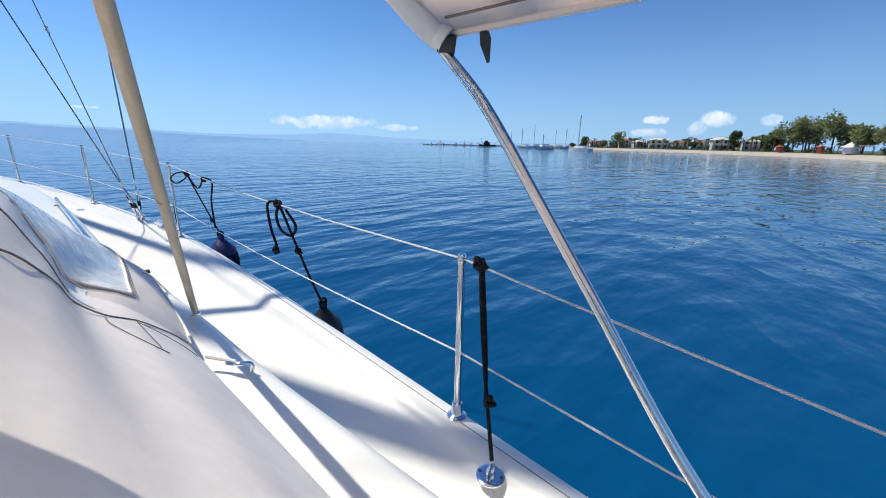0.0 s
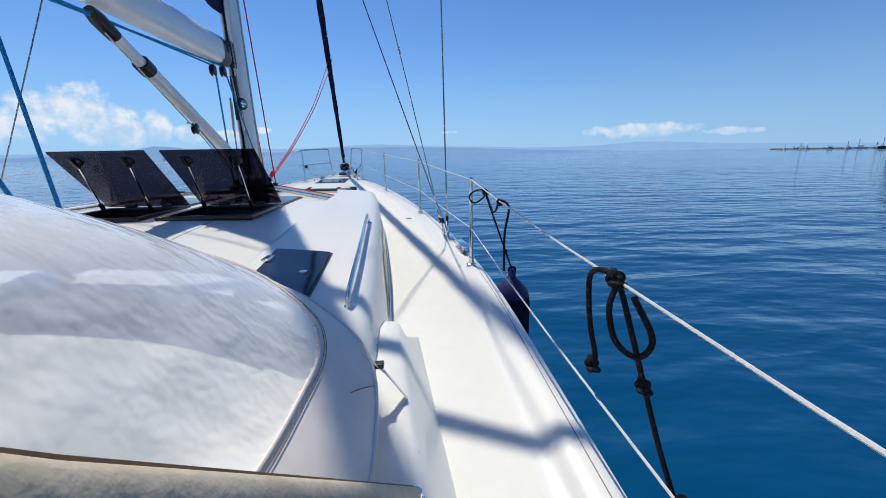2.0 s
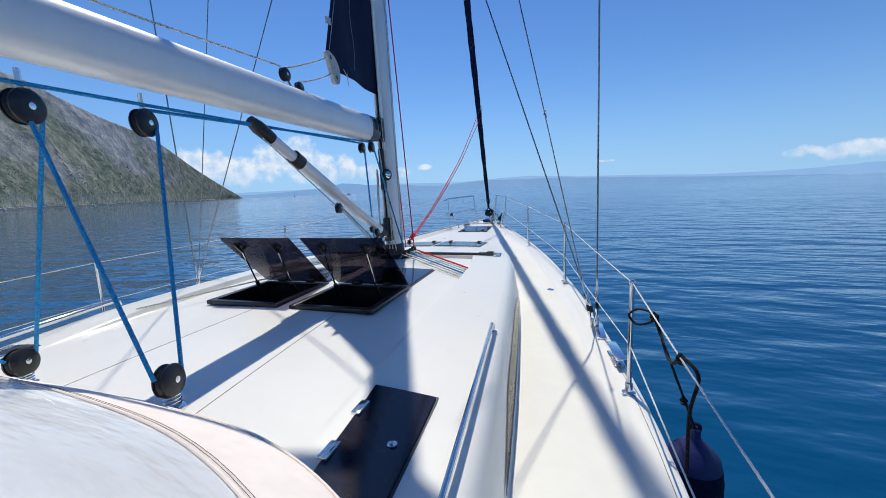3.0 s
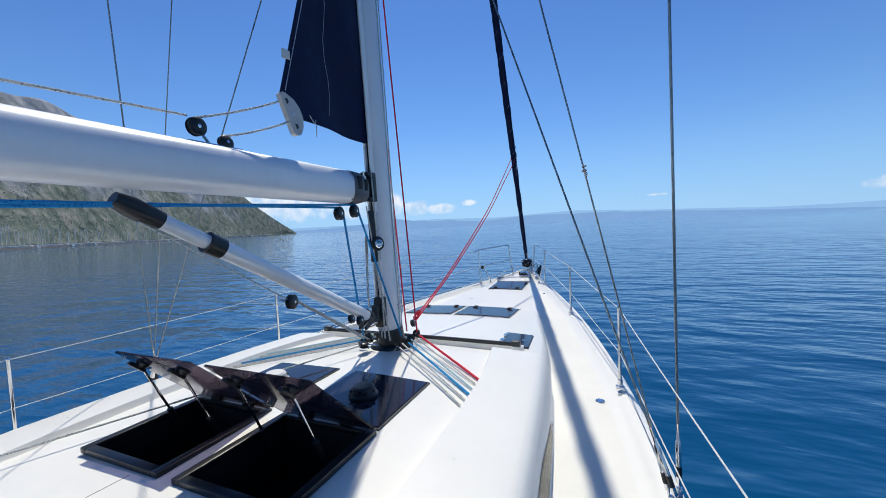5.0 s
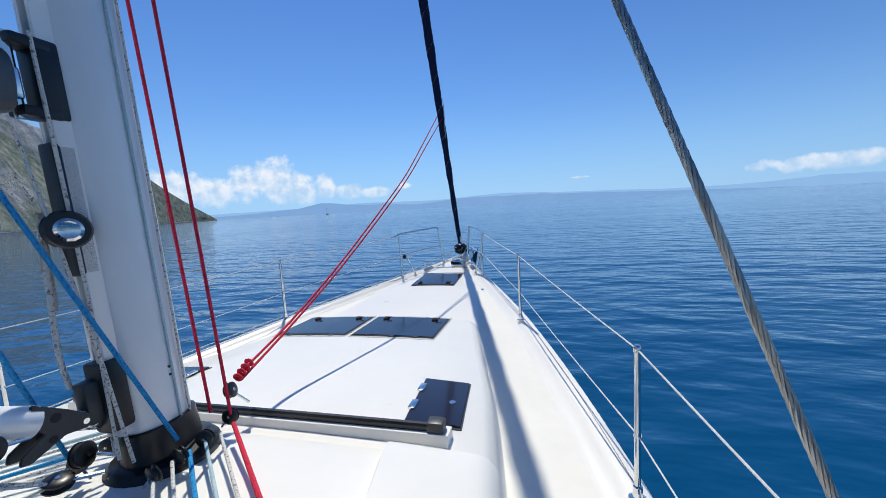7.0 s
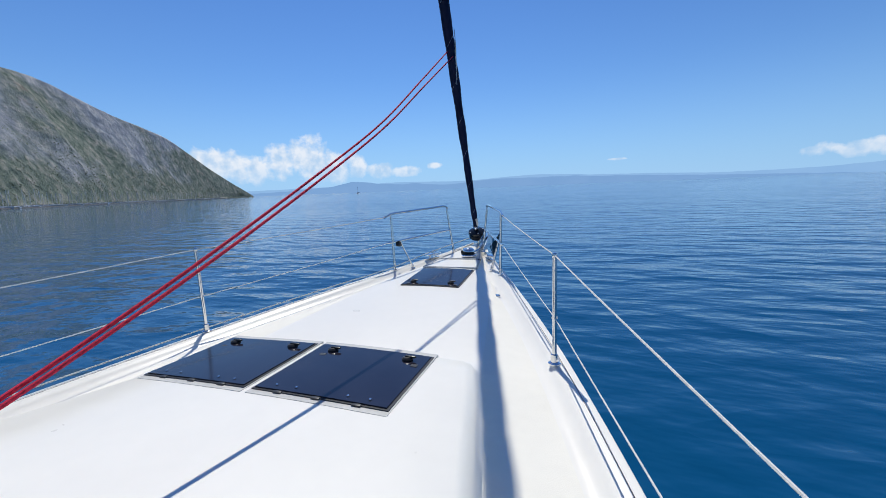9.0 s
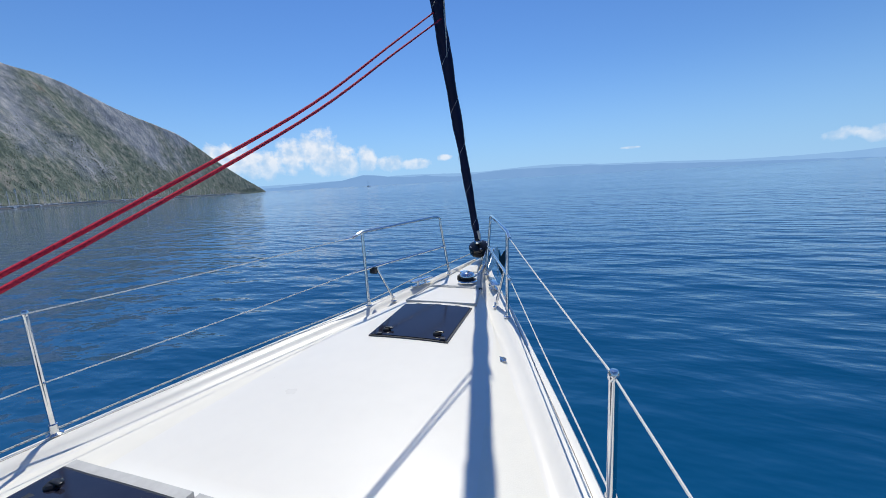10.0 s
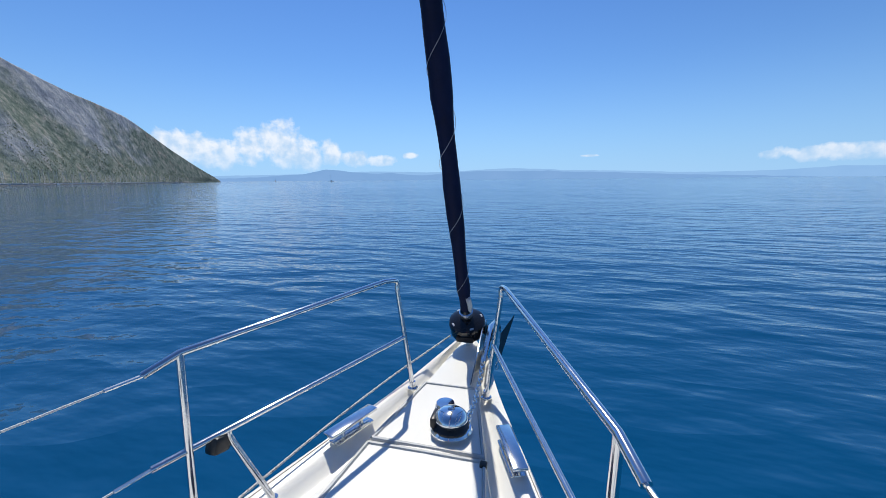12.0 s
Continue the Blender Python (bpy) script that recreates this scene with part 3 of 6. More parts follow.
podz = lambda x, y: roof_top(x, y) + pod(x, y)
for s in (1, -1):
    small_side_hatch([(s * 1.035, 2.24), (s * 1.01, 2.75), (s * 1.25, 2.76), (s * 1.26, 2.26)], podz, "small smoked side hatch set in the coachroof")
    small_side_hatch([(s * 0.79, 5.72), (s * 0.75, 6.2), (s * 1.0, 6.18), (s * 1.04, 5.72)], deck_top, "small smoked side hatch ahead of the jib track")


def open_hatch(x0, x1, y0, y1, tilt, label):
    z = roofz((x0 + x1) / 2, y1)
    top = thing("open_hatch", ((x0 + x1) / 2, y1, z), label, "hatch", "open hatches")
    fr = lambda x, y: roofz(x, y)
    bm = bmesh.new()
    for a0, a1, b0, b1 in ((x0 - 0.03, x0 + 0.012, y0 - 0.03, y1 + 0.03), (x1 - 0.012, x1 + 0.03, y0 - 0.03, y1 + 0.03), (x0 + 0.012, x1 - 0.012, y0 - 0.03, y0 + 0.012), (x0 + 0.012, x1 - 0.012, y1 - 0.012, y1 + 0.03)):
        box(bm, (a0, b0, z - 0.012), (a1, b1, z + 0.018), 0.005)
    part("frame", bm, BLACK, top, "black rubber-edged hatch frame")
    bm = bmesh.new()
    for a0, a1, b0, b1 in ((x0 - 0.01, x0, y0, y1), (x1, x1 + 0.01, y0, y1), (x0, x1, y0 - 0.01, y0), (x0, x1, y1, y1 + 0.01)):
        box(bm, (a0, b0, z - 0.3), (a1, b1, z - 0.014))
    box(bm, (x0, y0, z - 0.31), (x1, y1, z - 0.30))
    part("well", bm, SHADEIN, top, "shallow box painted black for the unlit cabin")
    m = Matrix.Translation((0, y1 + 0.01, z + 0.022)) @ Matrix.Rotation(radians(-tilt), 4, "X")
    L = y1 - y0 + 0.03
    lid = part("lid", box(bmesh.new(), (x0 - 0.03, -L, 0), (x1 + 0.03, 0, 0.012), 0.004, m), SMOKE, top, "raised smoked acrylic lid")
    for u in (0.2, 0.8):
        x = x0 + (x1 - x0) * u
        a, b = m @ Vector((x, -L * 0.86, -0.02)), Vector((x + (0.03 if u < 0.5 else -0.03), y1 - 0.2, z + 0.0))
        b = Vector((x, y1 - 0.19, z - 0.03))
        bm = lathe(bmesh.new(), [(0.032, 0), (0.032, 0.012), (0.02, 0.028), (0, 0.03)], m @ Matrix.Translation((x, -L * 0.86, 0)) @ Matrix.Rotation(math.pi, 4, "X"), 16)
        box(bm, (x - 0.012, -L * 0.86 - 0.06, -0.04), (x + 0.012, -L * 0.86 + 0.03, -0.022), 0.004, m)
        part("latch", bm, BLACK, lid, "black latch handle")
        st = part("strut", bar(a, b, 0.006), STEEL, top, "thin steel stay")
        part("strut_sleeve", bar(a.lerp(b, 0.72), b, 0.014), BLACK, st, "black stay sleeve")
    for u in (0.25, 0.75):
        x = x0 + (x1 - x0) * u
        part("hinge", box(bmesh.new(), (x - 0.035, y1 - 0.005, z + 0.015), (x + 0.035, y1 + 0.035, z + 0.04), 0.006), BLACK, top, "black hinge")
    return top


open_hatch(0.10, 0.62, 3.47, 4.0, 44, "open coachroof hatch with raised smoked acrylic lid")
open_hatch(-0.56, -0.05, 3.47, 4.0, 44, "open coachroof hatch with raised smoked acrylic lid")


# ---- stanchions, lifelines, pulpit ----
def stanchion(x, y, h=0.605):
    z = sheer(y)
    st = thing("stanchion", (x, y, z), "polished steel stanchion with coated lifelines through it", "stanchion", "guard rail stanchions")
    part("post", bar((x, y, z + 0.01), (x, y, z + h), 0.0125, 14), STEEL, st)
    bm = lathe(bmesh.new(), [(0.034, 0), (0.034, 0.006), (0.02, 0.014), (0.018, 0.055), (0.013, 0.06)], Matrix.Translation((x, y, z)), 16)
    part("base", bm, STEEL, st, "round steel foot")
    part("cap", lathe(bmesh.new(), [(0.0135, -0.02), (0.0145, -0.018), (0.0145, 0), (0.01, 0.007), (0, 0.009)], Matrix.Translation((x, y, z + h)), 14), STEEL, st)
    part("eye", torus(bmesh.new(), Matrix.Translation((x, y, z + h * 0.43)) @ Matrix.Rotation(math.pi / 2, 4, "X"), 0.014, 0.003, 12, 6), STEEL, st)
    return Vector((x, y, z)), h


STB = [stanchion(x, y, h) for x, y, h in ((2.105, 0.575, 0.575), (2.04, 3.57, 0.6), (1.742, 5.74, 0.625), (1.205, 7.785, 0.62))]
PRT = [stanchion(-x, y, h) for x, y, h in ((2.07, 1.2, 0.605), (2.045, 3.7, 0.605), (1.738, 5.70, 0.635), (1.30, 7.75, 0.63))]

PUL = [(0.597, 9.6), (0.265, 10.5)]
for s in (1, -1):
    zf = sheer(10.55)
    pl = thing("pulpit", (s * 0.45, 10.0, sheer(10.0)), "polished stainless pulpit rail at the bow", "pulpit", "bow pulpits")
    A, F = Vector((0.62, 9.54, 2.085) if s > 0 else (-0.64, 9.64, 2.08)), Vector((s * 0.275, 10.54, 2.115))
    fb = Vector((s * 0.20, 10.57, zf))
    ab = Vector((s * 0.605, 9.54 if s > 0 else 9.585, sheer(9.56)))
    bend = [A + (A - F).normalized() * 0.1 + Vector((0, 0, -0.03)), A, A.lerp(F, 0.9), F + Vector((0, 0.01, -0.012)), F.lerp(fb, 0.1) + Vector((0, 0.012, 0)), fb]
    part("top_rail", tube(bmesh.new(), [bend[0], A] + smooth_path([A.lerp(F, 0.93), F + Vector((s * -0.005, 0.015, -0.02)), F.lerp(fb, 0.12) + Vector((0, 0.012, 0))], 5) + [fb], 0.0128, 14), STEEL, pl)
    part("aft_post", bar(ab, A, 0.0128, 14), STEEL, pl)
    m1, m2 = ab.lerp(A, 0.5), F.lerp(fb, 0.52)
    part("mid_rail", bar(m1 + (m1 - m2) * 0.1, m2, 0.011, 12), STEEL, pl)
    k0 = m1.lerp(m2, 0.12)
    part("brace", tube(bmesh.new(), smooth_path([k0, k0 + Vector((-s * 0.012, 0.004, -0.05)), Vector((s * 0.475, 9.78, deck_top(0.475, 9.78) + 0.05)), Vector((s * 0.47, 9.785, deck_top(0.47, 9.785)))], 4), 0.0115, 12), STEEL, pl)
    for p in (ab, fb, Vector((s * 0.47, 9.785, deck_top(0.47, 9.785)))):
        part("foot", lathe(bmesh.new(), [(0.028, 0), (0.028, 0.006), (0.018, 0.012), (0.016, 0.04)], Matrix.Translation(p), 14), STEEL, pl)
    if s < 0:
        lm = along(m1 + Vector((0.03, 0.05, -0.02)), m1 + Vector((0.03, 0.15, -0.05)))
        part("socket", box(bmesh.new(), (-0.025, -0.03, 0), (0.025, 0.03, 0.07), 0.012, lm), BLACK, pl, "small dark lamp bracket")
    rail = STB if s > 0 else PRT
    for name, k, top in (("upper", 0.985, A + (A - F).normalized() * 0.1 + Vector((0, 0, -0.03))), ("lower", 0.43, m1 + (m1 - m2) * 0.1)):
        pts = [top]
        for q, h in reversed(rail):
            z = q + Vector((0, 0, h * k))
            prev = pts[-1]
            for j in (0.25, 0.5, 0.75):
                w = prev.lerp(z, j)
                pts.append(w - Vector((0, 0, (0.028 if (z - prev).length > 2.7 else 0.006) * 4 * j * (1 - j))))
            pts.append(z)
        pts.append(pts[-1] + Vector((0, -2.7, -0.30 if k > 0.6 else -0.2)))
        ob = single("lifeline", tube(bmesh.new(), pts, 0.0034, 6), WHITEWIRE, "white coated wire lifeline through the stanchions", "lifeline", "lifelines")
        part_b = top + (pts[1] - top).normalized() * 0.09
        single("wire_terminal", bar(top, part_b, 0.006, 8), STEEL, "steel lifeline end fitting at the pulpit", "wire terminal", "lifeline terminals")

# ---- mast, boom and rigging ----
MY, MZ = 5.17, 1.6
mast = thing("mast", (0, MY, MZ), "pale anodised aluminium mast stepped on the coachroof", "mast")


def oval(bm, z, rx, ry, n=28, cy=MY):
    return [bm.verts.new((rx * math.cos(a), cy + ry * math.sin(a) * (1.0 if math.sin(a) > 0 else 0.92), z)) for a in (2 * math.pi * k / n for k in range(n))]


bm = bmesh.new()
r0, r1 = oval(bm, MZ + 0.02, 0.072, 0.125), oval(bm, 17.5, 0.066, 0.115)
for k in range(28):
    bm.faces.new((r0[k], r0[(k + 1) % 28], r1[(k + 1) % 28], r1[k]))
bm.faces.new(r1)
tube_ob = part("mast_tube", bm, ALU, mast)
bm = bmesh.new()
rr = [oval(bm, MZ - 0.05, 0.17, 0.2), oval(bm, MZ - 0.01, 0.17, 0.2), oval(bm, MZ + 0.012, 0.15, 0.18), oval(bm, MZ + 0.02, 0.095, 0.15), oval(bm, MZ + 0.13, 0.085, 0.14), oval(bm, MZ + 0.135, 0.075, 0.128)]
for a, b in zip(rr, rr[1:]):
    for k in range(28):
        bm.faces.new((a[k], a[(k + 1) % 28], b[(k + 1) % 28], b[k]))
part("mast_foot", bm, BLACK, mast, "black cast mast foot")
# furling slot: two pale lips and a strip painted dark for the gap's shade
part("slot", box(bmesh.new(), (-0.012, MY - 0.128, 1.75), (0.012, MY - 0.112, 16.5)), SHADEIN, mast, "dark strip painted as the sail slot's shade")
for s in (1, -1):
    part("slot_lip", box(bmesh.new(), (s * 0.014, MY - 0.150, 1.75), (s * 0.03, MY - 0.10, 16.5), 0.004), ALU, mast)
# furling gear cover, winch and cleats on the mast's after side
part("gear_housing", box(bmesh.new(), (-0.028, MY - 0.17, 2.30), (0.03, MY - 0.10, 2.70), 0.010), GREYPL, mast, "grey furling gear housing")
drum = along((0.02, MY - 0.17, 2.445), (0.29, MY - 0.305, 2.445))
dr = part("furling_drum", lathe(bmesh.new(), [(0.052, 0), (0.058, 0.01), (0.04, 0.025), (0.04, 0.04), (0.056, 0.05), (0.05, 0.06), (0.02, 0.064)], drum, 20), BLACK, mast, "round black furling drum")
part("drum_hub", lathe(bmesh.new(), [(0.034, 0.058), (0.034, 0.066), (0.026, 0.07), (0.013, 0.066), (0, 0.066)], drum, 14), STEEL, dr, "steel hub")
part("lower_bracket", box(bmesh.new(), (-0.03, MY - 0.18, 1.78), (0.045, MY - 0.10, 2.02), 0.012), BLACK, mast, "black bracket")
part("vang_fitting", box(bmesh.new(), (-0.028, MY - 0.22, 1.83), (0.028, MY - 0.12, 1.97), 0.012), GREYPL, mast, "cast vang fitting")
for z in (1.9, 1.93):
    part("rivet", lathe(bmesh.new(), [(0.005, -0.002), (0.005, 0.002), (0, 0.003)], along((0.0725, MY + 0.02, z), (1, MY, z)), 8), GREYPL, mast)
# spreaders
for z, L in ((6.6, 1.35), (11.0, 1.1)):
    for s in (1, -1):
        part("spreader", tube(bmesh.new(), [(0, MY - 0.02, z), (s * L, MY - 0.45, z + 0.12)], [0.05, 0.03], 10, True, 0.5), ALU, mast)


def block(name, at, axis, r, label, hang=None):
    """A pulley block: two cheeks with a sheave between them, and a shackle towards hang."""
    at, axis = Vector(at), Vector(axis).normalized()
    b = thing(name, at, label, "pulley", "rigging blocks")
    m = along(at, at + axis)
    for sgn in (1, -1):
        mm = m @ Matrix.Translation((0, 0, sgn * r * 0.22)) @ (Matrix() if sgn > 0 else Matrix.Rotation(math.pi, 4, "X"))
        ck = part("cheek", lathe(bmesh.new(), [(r, 0), (r * 1.0, r * 0.1), (r * 0.82, r * 0.24), (r * 0.3, r * 0.28), (0, r * 0.28)], mm, 22), BLACK, b, "black cheek plate")
        part("pin", lathe(bmesh.new(), [(r * 0.2, r * 0.27), (r * 0.2, r * 0.33), (0, r * 0.35)], mm, 12), STEEL, ck, "steel axle pin")
    part("sheave", lathe(bmesh.new(), [(r * 0.9, -r * 0.2), (r * 0.7, -r * 0.06), (r * 0.7, r * 0.06), (r * 0.9, r * 0.2)], m, 20), GREYPL, b)
    if hang is not None:
        h = Vector(hang)
        d = (h - at).normalized()
        part("shackle", tube(bmesh.new(), [at + d * r * 0.8, at + d * r * 1.15, h], r * 0.16, 8), STEEL, b, "steel shackle")
    return b


def line(pts, r, mat, label, sag=0.0, curve_n=6, group="running rigging", cat="rope", name="rope"):
    pts = [Vector(p) for p in pts]
    if sag and len(pts) == 2:
        pts = [pts[0].lerp(pts[1], j / 8) - Vector((0, 0, sag * 4 * (j / 8) * (1 - j / 8))) for j in range(9)]
    elif len(pts) > 2 and curve_n:
        pts = smooth_path(pts, curve_n)
    return single(name, tube(bmesh.new(), pts, r, 8), mat, label, cat, group)


# boom
BZ = 2.856
boom = thing("boom", (0, 4.9, BZ), "pale anodised aluminium boom above the coachroof", "boom")
bm = bmesh.new()
n = 28
prof = [(math.copysign(abs(math.cos(a)) ** 0.75, math.cos(a)) * 0.088, math.copysign(abs(math.sin(a)) ** 0.8, math.sin(a)) * 0.114) for a in (2 * math.pi * k / n for k in range(n))]
ra = [bm.verts.new((x, 4.78, BZ + z)) for x, z in prof]
rb = [bm.verts.new((x, -0.6, BZ + 0.02 + z)) for x, z in prof]
for k in range(n):
    bm.faces.new((ra[k], ra[(k + 1) % n], rb[(k + 1) % n], rb[k]))
bm.faces.new(rb)
part("boom_tube", bm, ALU, boom)
bm = bmesh.new()
ends = [(4.745, 1.03), (4.76, 1.03), (4.86, 1.0), (4.93, 0.88), (4.975, 0.72)]
rows = [[bm.verts.new((x * k * (1 if k > 0.9 else 0.8), y, BZ - 0.01 * (1 - k) + z * k)) for x, z in prof] for y, k in ends]
for a, b in zip(rows, rows[1:]):
    for k in range(n):
        bm.faces.new((a[k], a[(k + 1) % n], b[(k + 1) % n], b[k]))
bm.faces.new(rows[-1])
end = part("end_casting", bm, CASTING, boom, "dark grey end casting")
for s in (1, -1):
    part("recess", box(bmesh.new(), (s * 0.078, 4.785, BZ - 0.015), (s * 0.0915, 4.835, BZ + 0.075), 0.003), SHADEIN, end)
    part("recess", box(bmesh.new(), (s * 0.066, 4.872, BZ - 0.02), (s * 0.088, 4.905, BZ + 0.055), 0.003), SHADEIN, end)
    for y, z in ((4.72, 0.085), (4.74, 0.085), (4.72, -0.09), (4.745, -0.09)):
        part("rivet", lathe(bmesh.new(), [(0.005, 0), (0.005, 0.003), (0, 0.004)], along((s * 0.076, y, BZ + z), (s * 1, y, BZ + z * 1.6)), 8), GREYPL, boom)
goose = thing("gooseneck", (0, MY - 0.14, BZ), "black gooseneck bracket joining boom and mast", "gooseneck")
part("bracket", box(bmesh.new(), (-0.032, MY - 0.17, BZ - 0.09), (0.036, MY - 0.10, BZ + 0.135), 0.01), BLACK, goose)
for z in (-0.075, 0.115):
    part("lug", box(bmesh.new(), (-0.034, MY - 0.215, BZ + z - 0.016), (0.038, MY - 0.12, BZ + z + 0.016), 0.008), BLACK, goose)
part("toggle", bar((0, MY - 0.205, BZ - 0.095), (0, MY - 0.205, BZ + 0.135), 0.013, 12), STEEL, goose, "steel toggle pin")
part("toggle_jaw", box(bmesh.new(), (-0.02, MY - 0.24, BZ - 0.045), (0.022, MY - 0.195, BZ + 0.04), 0.008), STEEL, goose)

# vang
V0, V1 = Vector((0, 3.42, 2.68)), Vector((0, 4.98, 1.88))
vang = thing("boom_vang", V1, "pale tubular boom vang with black ends", "boom vang")
vd = (V1 - V0).normalized()
part("lower_tube", bar(V0 + vd * 0.34, V1 - vd * 0.08, 0.044, 18), ALU, vang)
part("upper_tube", bar(V0 + vd * 0.08, V0 + vd * 0.42, 0.034, 16), ALU, vang)
part("collar", bar(V0 + vd * 0.33, V0 + vd * 0.41, 0.05, 18), BLACK, vang, "black collar")
part("upper_end", tube(bmesh.new(), [V0 - vd * 0.06, V0, V0 + vd * 0.12], [0.03, 0.042, 0.038], 14), BLACK, vang, "black upper end")
jm = Matrix(((0, 0, 1, 0), (vd.y, -vd.z, 0, V1.y), (vd.z, vd.y, 0, V1.z), (0, 0, 0, 1)))
for dx in (-0.026, 0.026):
    side_jaw = part("lower_jaw", plate([(-0.115, 0.046), (-0.03, 0.036), (0.055, 0.02), (0.066, 0.0), (0.055, -0.018), (0.0, -0.036), (-0.06, -0.105), (-0.085, -0.11), (-0.09, -0.085), (-0.055, -0.03), (-0.105, -0.012)], 0.009, Matrix.Translation((dx, 0, 0)) @ jm), GREYPL, vang, "dark cast jaw")
    for hx, hy, hr in ((-0.045, 0.012, 0.014), (-0.03, -0.045, 0.011), (0.042, 0.0, 0.009)):
        part("jaw_hole", lathe(bmesh.new(), [(hr, -0.0055), (hr, 0.0055)], Matrix.Translation((dx, 0, 0)) @ jm @ Matrix.Translation((hx, hy, 0)), 12), STEEL if hr < 0.01 else SHADEIN, side_jaw)
part("toggle", box(bmesh.new(), (-0.018, -0.03, 0.03), (0.018, 0.03, 0.11), 0.01, along(V1, V1 + vd)), STEEL, vang, "steel toggle")
part("lower_pin", bar(V1 - vd * 0.03, V1 + vd * 0.07, 0.016), STEEL, vang)
pm = V0.lerp(V1, 0.48) + Vector((0.03, 0, -0.13))
block("pulley_block", pm, (1, 0.2, 0), 0.042, "black vang tackle block under the vang", pm + Vector((0, -0.09, 0.035)))
pj = Vector((0.03, 4.80, 1.905))
block("pulley_block", pj, (1, 0.1, 0.2), 0.036, "black vang tackle block by the lower jaw", pj + Vector((-0.01, 0.09, -0.02)))
block("pulley_block", pj + Vector((0.0, -0.1, 0.035)), (1, 0.1, 0.3), 0.03, "steel-cheeked vang block beside its twin", pj)
line([V0 + Vector((0.01, 0.02, -0.06)), pm], 0.004, R_WHITE, "grey rope vang tackle", 0.0)
for dx in (-0.02, 0.015, 0.03):
    line([pm + Vector((dx * 0.5, 0.03, 0)), (dx, 4.9, 1.74)], 0.0045, R_WHITE, "pale vang tackle rope to the mast foot", 0.0)

# in-mast mainsail showing a navy sacrificial strip
bm = bmesh.new()
rows = []
for j in range(25):
    z = 3.225 + j * 0.12
    ye = 4.195 + max(0, (z - 3.295)) * 0.315 if z > 3.275 else 4.3
    zb = z
    row = []
    for i in range(9):
        y = ye + (5.06 - ye) * i / 8
        bulge = 0.03 * math.sin(i / 8 * math.pi) * math.sin(j * 0.5 + i * 0.7)
        row.append(bm.verts.new((0.004 + bulge, y, zb + (-0.02 if j == 0 and i > 1 else 0) * (i / 8))))
    rows.append(row)
for a, b in zip(rows, rows[1:]):
    for i in range(8):
        if a[i].co.y < 5.055 and b[i].co.y < 5.055:
            bm.faces.new((a[i], a[i + 1], b[i + 1], b[i]))
bmesh.ops.delete(bm, geom=[v for v in bm.verts if not v.link_faces], context="VERTS")
bmesh.ops.solidify(bm, geom=bm.faces[:], thickness=0.006)
sail = thing("mainsail", (0, 4.6, 3.25), "navy mainsail corner rolled into the mast", "sail")
part("cloth", bm, NAVY, sail, angle=80)
cm = along((0, 4.275, 3.235), (1, 4.275, 3.235)) @ Matrix.Rotation(radians(-62), 4, "Z")
clew = [(-0.115, 0.022), (-0.128, 0.0), (-0.12, -0.025), (0.10, -0.04), (0.12, -0.02), (0.122, 0.02), (0.09, 0.058), (0.045, 0.082), (-0.01, 0.086), (-0.065, 0.068)]
cl = part("clew_board", plate(clew, 0.034, cm), PALEGREY, sail, "grey aluminium clew board")
part("clew_sheave", lathe(bmesh.new(), [(0.048, -0.011), (0.04, 0), (0.048, 0.011)], cm @ Matrix.Translation((0.0, 0.052, 0)), 20), BLACK, cl, "black clew sheave")
for px in (-0.075, 0.07):
    part("clew_hole", plate([(px - 0.022, -0.008), (px + 0.022, -0.008), (px + 0.012, 0.018), (px - 0.012, 0.018)], 0.037, cm), GREYPL, cl)
part("clew_pin", lathe(bmesh.new(), [(0.007, -0.02), (0.007, 0.02)], cm @ Matrix.Translation((0.0, 0.012, 0)), 10), STEEL, cl)
part("leech_line", tube(bmesh.new(), [(0.014, 4.24 + 0.315 * k * 0.3, 3.36 + k * 0.3) for k in range(8)], 0.0025, 5), WHITETH, sail, "pale leech line")
part("seam", tube(bmesh.new(), [(0.02, 4.6 + 0.02 * math.sin(k * 1.3), 3.3 + k * 0.12) for k in range(14)], 0.0015, 4), WHITETH, sail, "pale stitched seam")
for z in (3.55, 3.98):
    part("leech_patch", box(bmesh.new(), (-0.008, 4.17 + (z - 3.3) * 0.315, z), (0.01, 4.22 + (z - 3.3) * 0.315, z + 0.05), 0.003), WHITEWIRE, sail, "white leech patch")
part("tie", tube(bmesh.new(), smooth_path([(0.015, 4.42, 3.27), (0.03, 4.45, 3.22), (0.015, 4.48, 3.26), (0.03, 4.46, 3.14)], 5), 0.003, 6), R_WHITE, sail, "white tie")
# outhaul
block("pulley_block", (0, 3.71, 3.045), (1, 0, 0), 0.042, "black outhaul block standing on the boom", (0, 3.77, 2.975))
block("pulley_block", (0, 3.85, 2.998), (1, 0, 0.2), 0.036, "black outhaul block lying on the boom", (0, 3.79, 2.97))
line([(0.0, 0.6, 2.97), (0.0, 2.4, 3.02), (0, 3.67, 3.085)], 0.0055, R_WHITE, "white outhaul rope above the boom", curve_n=4)
line([(0, 3.72, 3.088), (0, 4.20, 3.29)], 0.0055, R_WHITE, "white outhaul rope to the sail's clew", 0.01)
line([(0, 3.86, 3.033), (0, 4.26, 3.19)], 0.0055, R_WHITE, "white outhaul rope to the sail's clew", 0.01)
single("boom_slide", box(bmesh.new(), (-0.02, 3.66, 2.962), (0.02, 3.93, 2.980), 0.005), STEEL, "steel outhaul car on the boom", "fitting")

